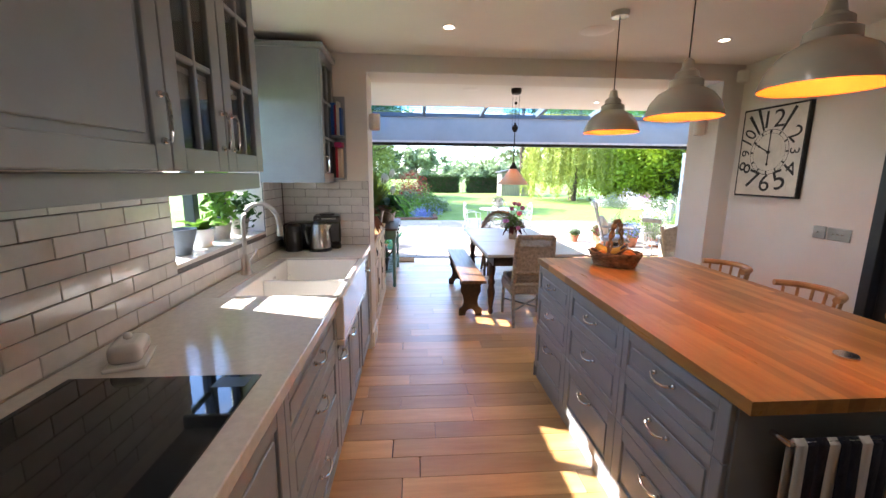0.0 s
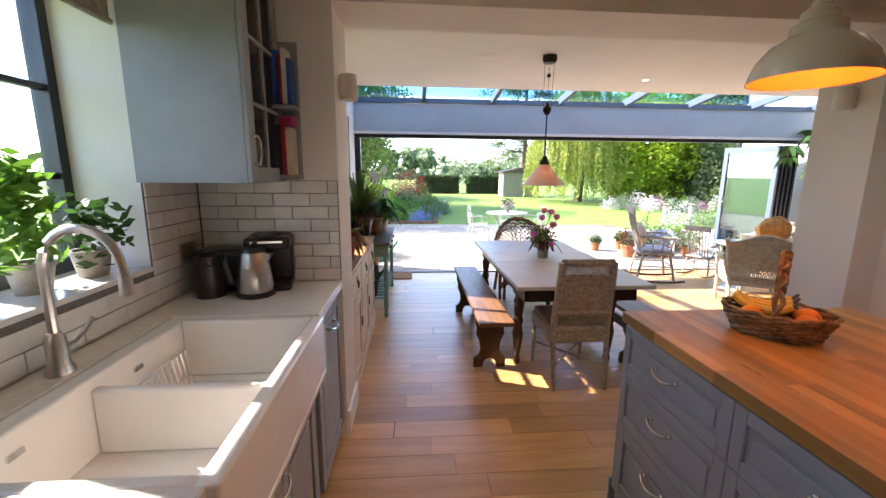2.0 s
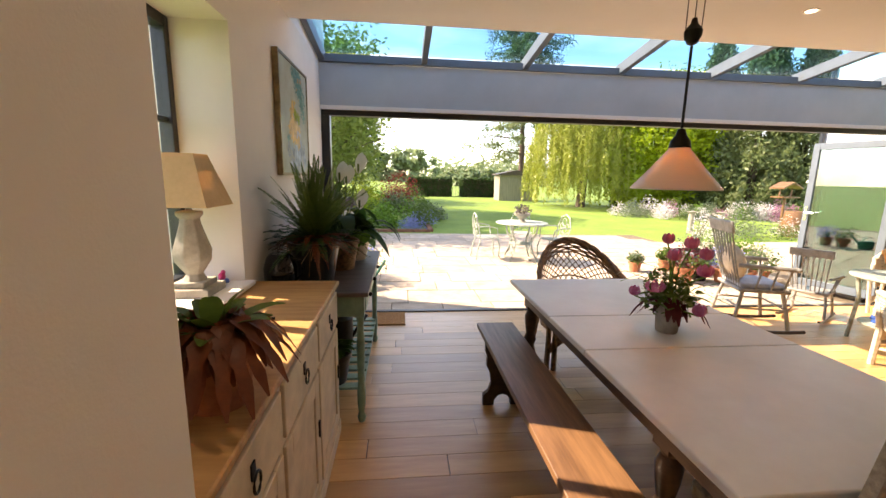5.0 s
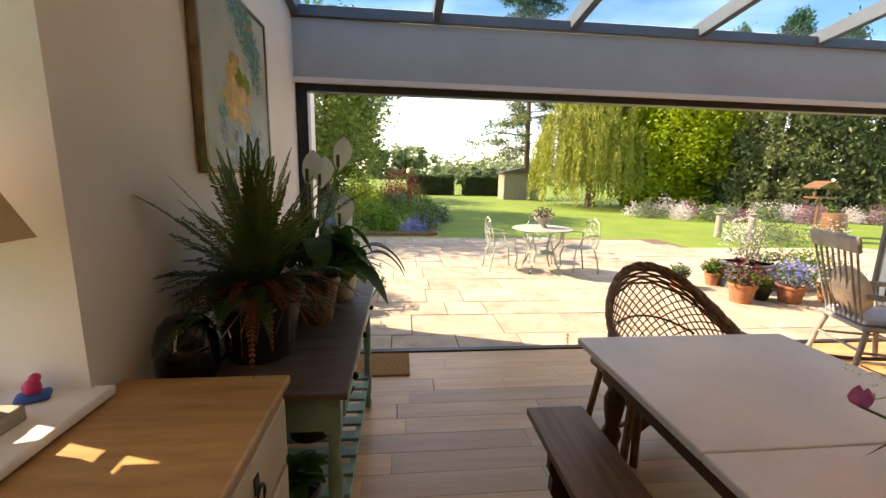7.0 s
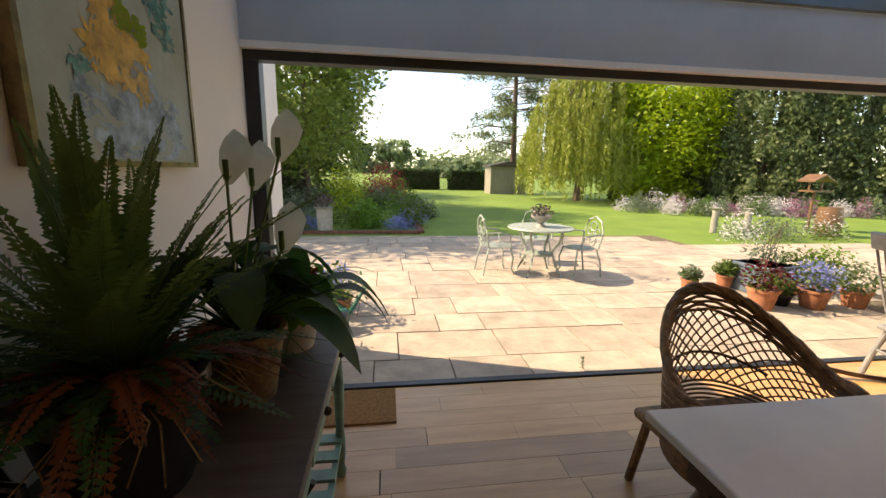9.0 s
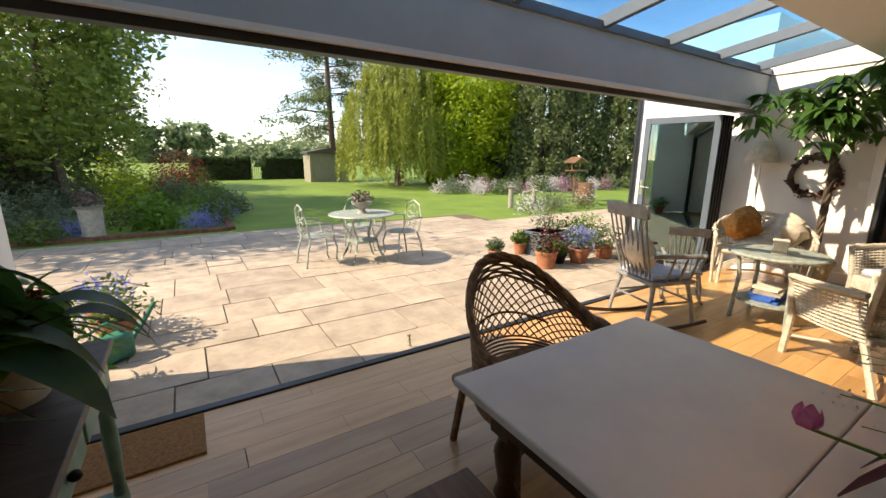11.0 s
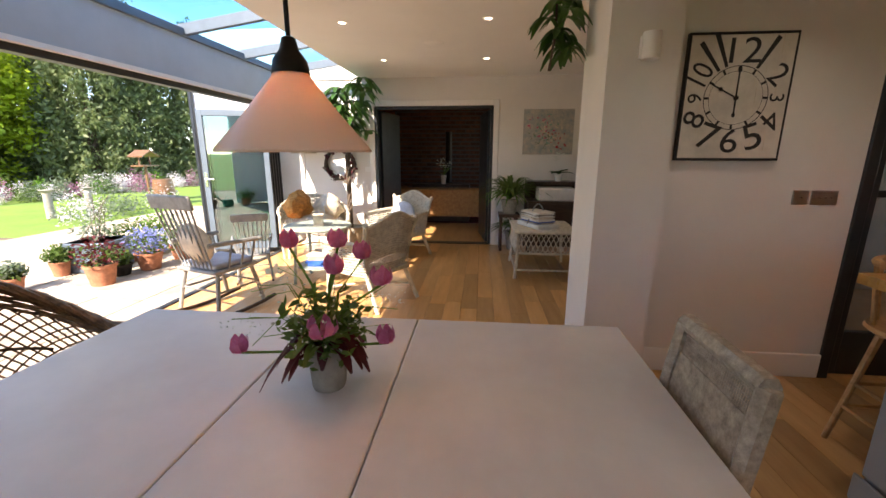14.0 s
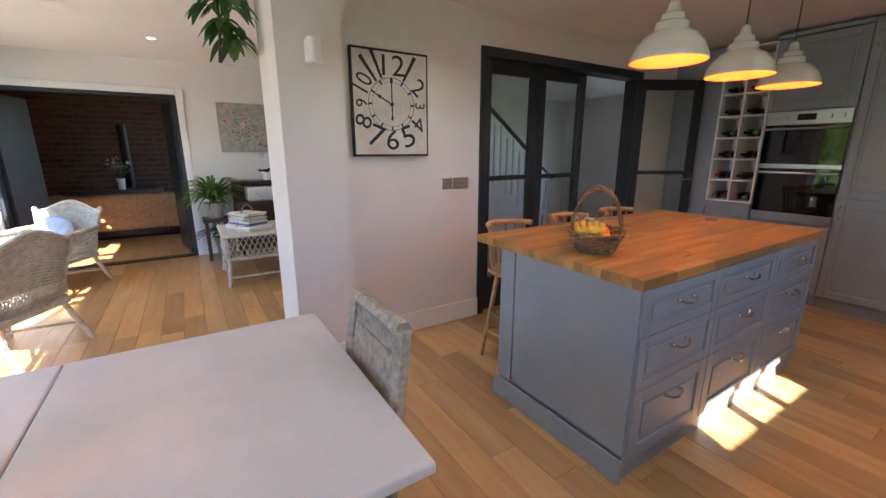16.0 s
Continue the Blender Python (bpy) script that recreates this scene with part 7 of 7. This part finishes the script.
spots = []
for i in range(46):
    y = rnd(15.2, 29)
    x = rnd(-3.0, 1.3 - 0.03 * (y - 15) + 0.5)
    if y < 16 and x > 1.0:
        continue
    mt = random.choice(("greyleaf", "fern", "leafbright", "tree", "greyleaf", "greyleaf", "fern", "lime"))
    spots.append((x, y, rnd(0.35, 0.75), rnd(0.35, 1.0) + 0.02 * (y - 15), mt, 420, 0.055))
spots += [(0.4, 25, 1.3, 1.8, "redshrub", 2200, 0.06), (-1.3, 24, 1.2, 1.7, "lime", 1800, 0.06), (0.8, 15.9, 0.45, 0.35, "flowerblue", 900, 0.03), (0.0, 16.2, 0.5, 0.75, "leafbright", 900, 0.06), (-1.4, 15.8, 0.5, 0.3, "flowerblue", 800, 0.03), (1.6, 18.5, 0.6, 0.6, "greyleaf", 900, 0.05), (1.2, 17.0, 0.5, 0.45, "flowerblue", 700, 0.03)]
planting("left_flower_bed", "mixed flower border with silver, red and blue planting", spots)
spots = []
for i in range(44):
    x = rnd(9.8, 19)
    y = 20.5 - 0.18 * (x - 10) + rnd(-1.0, 1.0)
    spots.append((x, y, rnd(0.3, 0.55), rnd(0.5, 0.95), random.choice(("flowerwhite", "flowerwhite", "flowerwhite", "greyleaf", "fern", "flowerpink", "leafbright", "greyleaf")), 420, 0.045))
planting("right_flower_border", "border of white and pink flowers along the lawn", spots)
struct(Build().box(-4, 15.05, -0.12, 1.3, 15.2, -0.02).box(1.25, 15.2, -0.12, 1.4, 17, -0.03).done("trim_bed_edge", "brick", bevel=0.01))
up = thing("stone_urn", pose(-0.95, 15.3, -0.08), "stone pedestal pot with dry planting", "planter")
Build().lathe([(0, 0), (0.2, 0), (0.17, 0.1), (0.19, 0.55), (0.24, 0.6), (0, 0.6)], n=16).done("pedestal", "pottery", up)
b = Build()
blob(b, (0, 0, 0.75), 0.28, 220, 0.05, 0.6)
b.done("foliage", "greytop", up)

# cast metal garden set
GT = Vector((2.72, 11.15, -0.066))
gtb = thing("garden_table", pose(*GT), "pale green cast metal round garden table", "garden table")
Build().lathe([(0, 0.68), (0.46, 0.68), (0.48, 0.69), (0.47, 0.705), (0, 0.705)], n=36).done("top", "patina", gtb)
bd = Build()
for k in range(4):
    a = radians(45 + 90 * k)
    c, s = math.cos(a), math.sin(a)
    bd.tube([(0.34 * c, 0.34 * s, 0.68), (0.30 * c, 0.30 * s, 0.5), (0.20 * c, 0.20 * s, 0.36), (0.26 * c, 0.26 * s, 0.16), (0.36 * c, 0.36 * s, 0)], 0.018, 6)
bd.lathe([(0, 0.30), (0.22, 0.30), (0.22, 0.315), (0, 0.315)], n=24)
bd.done("leg", "patina", gtb)
ur = thing("urn_planter", pose(GT.x, GT.y, 0.639), "stone urn of grey planting on the garden table", "planter")
Build().lathe([(0, 0), (0.08, 0), (0.04, 0.05), (0.05, 0.07), (0.14, 0.13), (0.15, 0.17), (0.13, 0.17), (0, 0.14)], n=20).done("urn", "pottery", ur)
b = Build()
blob(b, (0, 0, 0.22), 0.16, 160, 0.03, 0.7)
b.done("foliage", "greytop", ur)


def garden_chair(m):
    c = thing("garden_chair", m, "pale green cast metal garden armchair with scroll back", "garden chair", "garden chairs")
    Build().lathe([(0, 0.40), (0.20, 0.40), (0.22, 0.41), (0.20, 0.42), (0, 0.415)], n=20).done("seat", "patina", c)
    bd = Build()
    for x in (-0.17, 0.17):
        bd.tube([(x, -0.16, 0.41), (x * 1.2, -0.2, 0.25), (x * 1.05, -0.19, 0.08), (x * 1.2, -0.23, 0)], 0.014, 6).tube([(x, 0.16, 0.41), (x * 1.2, 0.22, 0.2), (x * 1.2, 0.25, 0)], 0.014, 6)
    bd.done("leg", "patina", c)
    bd = Build()
    bd.tube([(-0.19, 0.18, 0.41), (-0.21, 0.22, 0.62), (-0.14, 0.24, 0.80), (0, 0.25, 0.86), (0.14, 0.24, 0.80), (0.21, 0.22, 0.62), (0.19, 0.18, 0.41)], 0.013, 6)
    for cx, cz, r in ((0, 0.56, 0.06), (0, 0.72, 0.07), (-0.09, 0.64, 0.05), (0.09, 0.64, 0.05), (0, 0.47, 0.04), (-0.11, 0.5, 0.04), (0.11, 0.5, 0.04)):
        bd.tube([(cx + r * math.cos(t), 0.225, cz + r * math.sin(t)) for t in np.linspace(0, 6.28, 12)], 0.009, 5)
    for s in (-1, 1):
        bd.tube([(s * 0.21, 0.21, 0.62), (s * 0.26, 0.05, 0.63), (s * 0.26, -0.12, 0.60), (s * 0.22, -0.15, 0.42)], 0.012, 6)
    bd.done("scroll_back", "patina", c)
    return c


garden_chair(pose(2.10, 11.30, -0.066, 0, 0, 95))
garden_chair(pose(3.30, 11.05, -0.066, 0, 0, -80))
garden_chair(pose(2.95, 11.9, -0.066, 0, 0, -10))

# terracotta pots by the doors
for x, y, r, h, mt, fm, sz in ((4.75, 9.45, 0.15, 0.24, "terra", "burgundy", 0.24), (5.40, 9.42, 0.15, 0.22, "terra", "flowerblue", 0.26), (5.95, 9.40, 0.14, 0.20, "terra", "greyleaf", 0.28), (5.0, 10.25, 0.10, 0.18, "terra", "fern", 0.16), (5.75, 10.0, 0.16, 0.24, "terra", "fern", 0.30), (6.2, 9.95, 0.17, 0.26, "pottery", "leafbright", 0.30), (5.1, 9.55, 0.12, 0.14, "iron", "fern", 0.14), (4.4, 10.15, 0.1, 0.16, "terra", "greyleaf", 0.14)):
    potted("garden_pot", pose(x, y, -0.064), "garden pot of mixed flowers on the patio", mt, r, h, [(fm, lambda b, r=r, h=h, sz=sz: blob(b, (0, 0, h + sz * 0.55), sz, 330, 0.028, 0.8)), ("fern", lambda b, r=r, h=h, sz=sz: blob(b, (0, 0, h + sz * 0.35), sz * 0.9, 160, 0.035, 0.7))], "flower pot", "patio flower pots")
lp = thing("lead_planter", pose(5.35, 10.05, -0.064, 0, 0, 10), "square lead grey planter with bare stems", "planter")
Build().box(-0.24, -0.24, 0, 0.24, 0.24, 0.38).box(-0.26, -0.26, 0.33, 0.26, 0.26, 0.38).done("body", "alu", lp, bevel=0.008)
b = Build()
for k in range(9):
    b.tube([(rnd(-0.15, 0.15), rnd(-0.15, 0.15), 0.36), (rnd(-0.2, 0.2), rnd(-0.2, 0.2), rnd(0.6, 0.95))], 0.004, 4)
b.done("stems", "bark", lp)
b = Build()
blob(b, (0, 0, 0.5), 0.25, 200, 0.03, 0.6)
b.done("foliage", "greyleaf", lp)
for x, y, mt, r in ((-0.13, 8.75, "leafbright", 0.24), (0.0, 9.62, "fern", 0.30), (-0.12, 9.95, "flowerblue", 0.24)):
    potted("garden_pot", pose(x, y, -0.064), "pot of bedding plants by the house wall", "terra", 0.13, 0.2, [(mt, lambda b, r=r: blob(b, (0, 0, 0.3), r, 300, 0.03, 0.9)), ("fern", lambda b, r=r: fronds(b, (0, 0, 0.2), 30, 0.4, 0.01, 1.2, 0.5, 6))], "flower pot", "patio flower pots")
gw = thing("green_watering_can", pose(0.0, 9.22, -0.064, 0, 0, 40), "green plastic watering can on the patio", "watering can")
Build().box(-0.15, -0.075, 0, 0.13, 0.075, 0.20).done("body", "canplastic", gw, bevel=0.035, seg=3)
Build().tube([(0.10, 0, 0.07), (0.24, 0, 0.20), (0.36, 0, 0.34)], 0.024, 8, 0.016).done("spout", "canplastic", gw)
Build().tube([(-0.13, 0, 0.16), (-0.12, 0, 0.27), (0.0, 0, 0.30), (0.10, 0, 0.19)], 0.013, 7).done("handle", "canplastic", gw)
wd = thing("weed_seedling", pose(1.98, 8.27, -0.07), "small weed growing between the patio slabs", "weed")
b = Build()
b.tube([(0, 0, 0), (0.004, 0, 0.06), (0, 0.003, 0.11)], 0.0015, 4)
for k in range(7):
    fronds(b, (0, 0, 0.02 + k * 0.014), 3, 0.03, 0.006, 0.8, 0.4, 4)
b.done("foliage", "leaf", wd)
dp = struct(Build().cyl((6.965, 9.70, -0.05), (6.965, 9.70, 3.2), 0.035).done("drainpipe", "anthr"))
bt2 = thing("bird_table", pose(12.6, 15.6, -0.1), "wooden bird table with a pitched roof", "bird table")
Build().cyl((0, 0, 0), (0, 0, 1.1), 0.04).box(-0.3, -0.22, 1.1, 0.3, 0.22, 1.14).box(-0.22, -0.02, 1.14, -0.19, 0.02, 1.4).box(0.19, -0.02, 1.14, 0.22, 0.02, 1.4).prism([(-0.34, 1.38), (0, 1.56), (0.34, 1.38), (0.34, 1.42), (0, 1.6), (-0.34, 1.42)], -0.25, 0.25).done("body", "walnut", bt2)
brl = thing("oak_barrel", pose(12.0, 14.6, -0.1), "weathered oak half barrel planter", "barrel")
Build().lathe([(0, 0), (0.24, 0), (0.30, 0.35), (0.25, 0.75), (0, 0.74)], n=18).done("staves", "walnut", brl)
for x, y in ((9.2, 15.2), (10.0, 15.0)):
    tagged(Build().lathe([(0, -0.1), (0.09, -0.1), (0.08, 0.5), (0.14, 0.56), (0, 0.58)], n=12).done("stone_post", "pottery"), "weathered stone post in the border", "post", "stone posts").location = (x, y, 0)
planting("corner_planting", "loose flowering plants by the white wall", [(8.6 + i * 0.45, 14.3 + rnd(-0.6, 0.8), 0.5, rnd(0.4, 0.8), random.choice(("greyleaf", "greyleaf", "fern", "flowerwhite")), 420, 0.035) for i in range(8)])


# ---- pieces: boards, tiles, slabs ----
def shared(cache, key, make, name, material):
    if key not in cache:
        ob = make().done(name, material, smooth=False)
        cache[key] = ob.data
        bpy.data.objects.remove(ob)
    return cache[key]


cache = {}
floor = struct(Build().box(-0.60, -0.60, -0.018, -0.59, -0.59, -0.0165).done("floor", "oak"))
BW = 0.152
count = 0
row = 0
y = -0.30
rest = Build()
while y < 8.04:
    x = -0.55 - rnd(0, 0.8)
    while x < 6.99:
        L = random.choice((0.5, 0.7, 0.9, 1.1, 1.3, 1.6))
        a, b = max(x, -0.55), min(x + L, 6.995)
        if b - a > 0.05:
            hid = (y < 4.0 and a > 3.3 and y < 2.9) or (b < 0.1 and y < 4.0)
            if not hid:
                w = min(BW, 8.045 - y)
                key = (round(b - a, 2), round(w, 3))
                L2, W2 = key
                if L2 > 0.05 and count < 330:
                    me = shared(cache, key, lambda: Build().box(0.0012, 0.0012, -0.016, L2 - 0.0012, W2 - 0.0012, 0.0), "board", "oak")
                    o = new("board", me)
                    o.parent = floor
                    o.location = (a, y, rnd(-0.0006, 0.0))
                    count += 1
                else:
                    rest.box(a + 0.0008, y + 0.0008, -0.016, b - 0.0008, y + w - 0.0008, 0.0)
        x += L
    y += BW
    row += 1
if len(rest.bm.verts):
    tagged(rest.done("boards", "oak", floor, smooth=False), "", "", "", "stuff")

# wall tiles
TW, TH = 0.203, 0.065
lt = struct(Build().box(WX, 0.30, 0.93, WX + 0.004, 2.62, 1.452).box(WX, 2.62, 0.93, WX + 0.004, 3.73, 1.085).box(WX, 3.73, 0.93, WX + 0.004, PY - 0.004, 1.452).done("wall_tiles_left", "grout", smooth=False))
et = struct(Build().box(WX + 0.004, PY - 0.004, 0.93, 0.168, PY, 1.452).done("wall_tiles_end", "grout", smooth=False))
cache = {}


def lay(parent, a0, a1, z0, z1, off, put, name="tile", TW=TW, lead=0.0):
    a0, a1 = a0 + 0.0015, a1 - 0.0015
    a = a0 - lead - (TW * 0.5 if off else 0.0)
    while a < a1:
        p, q = max(a, a0), min(a + TW, a1)
        if q - p > 0.02:
            key = (round(q - p, 3), round(z1 - z0, 3))
            me = shared(cache, key, lambda: Build().box(0.0015, -0.008, 0.0015, key[0] - 0.0015, 0.0, key[1] - 0.0015), "tile", "tile")
            o = new(name, me)
            o.parent = parent
            o.matrix_basis = put(p, z0)
            if "bevel" not in o.modifiers:
                bv = o.modifiers.new("bevel", "BEVEL")
                bv.width, bv.segments = 0.002, 1
        a += TW


for r in range(8):
    z0 = 0.932 + r * TH
    segs = [(0.30, PY - 0.012)] if z0 + TH <= 1.087 else [(0.30, 2.62), (3.73, PY - 0.012)]
    for s0, s1 in segs:
        lay(lt, s0, s1, z0, z0 + TH, r % 2, lambda p, z: pose(WX + 0.004, p, z, 0, 0, 90) @ pose(0, 0, 0))
    lay(et, WX + 0.014, 0.168, z0, z0 + TH, (r + 1) % 2, lambda p, z: pose(p, PY - 0.004, z), "tile", 0.181, 0.093)

# patio slabs
pv = struct(Build().box(-5.99, 8.13, -0.2, -5.98, 8.14, -0.08).done("pavement", "stone"))
cache = {}
count = 0
more = Build()
y = 8.125
while y < 14.55:
    h = random.choice((0.45, 0.55, 0.62, 0.75))
    h = min(h, 14.6 - y)
    x = -5.0 - rnd(0, 0.5)
    while x < 11.4:
        w = random.choice((0.45, 0.6, 0.75, 0.9, 1.0))
        if not (x + w > 6.9 and (y < 9.8 or y > 12.9)) and not (y > 14.2 and x + w > 5) and h > 0.1:
            near = x > -0.6 and count < 300
            t = rnd(-0.004, 0.003)
            if near:
                key = (w, round(h, 3))
                me = shared(cache, key, lambda: Build().box(0.006, 0.006, -0.06, key[0] - 0.006, key[1] - 0.006, 0.0), "slab", "stone")
                o = new("slab", me)
                o.parent = pv
                o.location = (x, y, -0.066 + t)
                count += 1
            else:
                more.box(x + 0.006, y + 0.006, -0.12, x + w - 0.006, y + h - 0.006, -0.066 + t)
        x += w
    y += h
tagged(more.done("slabs", "stone", pv, smooth=False), "", "", "", "stuff")
# bricks of the chimney breast
cache = {}
for r in range(24):
    for k in range(11):
        me = shared(cache, 0, lambda: Build().box(0, 0, 0, 0.025, 0.225, 0.065), "brick", "brick")
        o = new("brick", me)
        o.parent = bw
        o.location = (10.88, 4.62 + k * 0.24 + (0.12 if r % 2 else 0), 0.1 + r * 0.1)
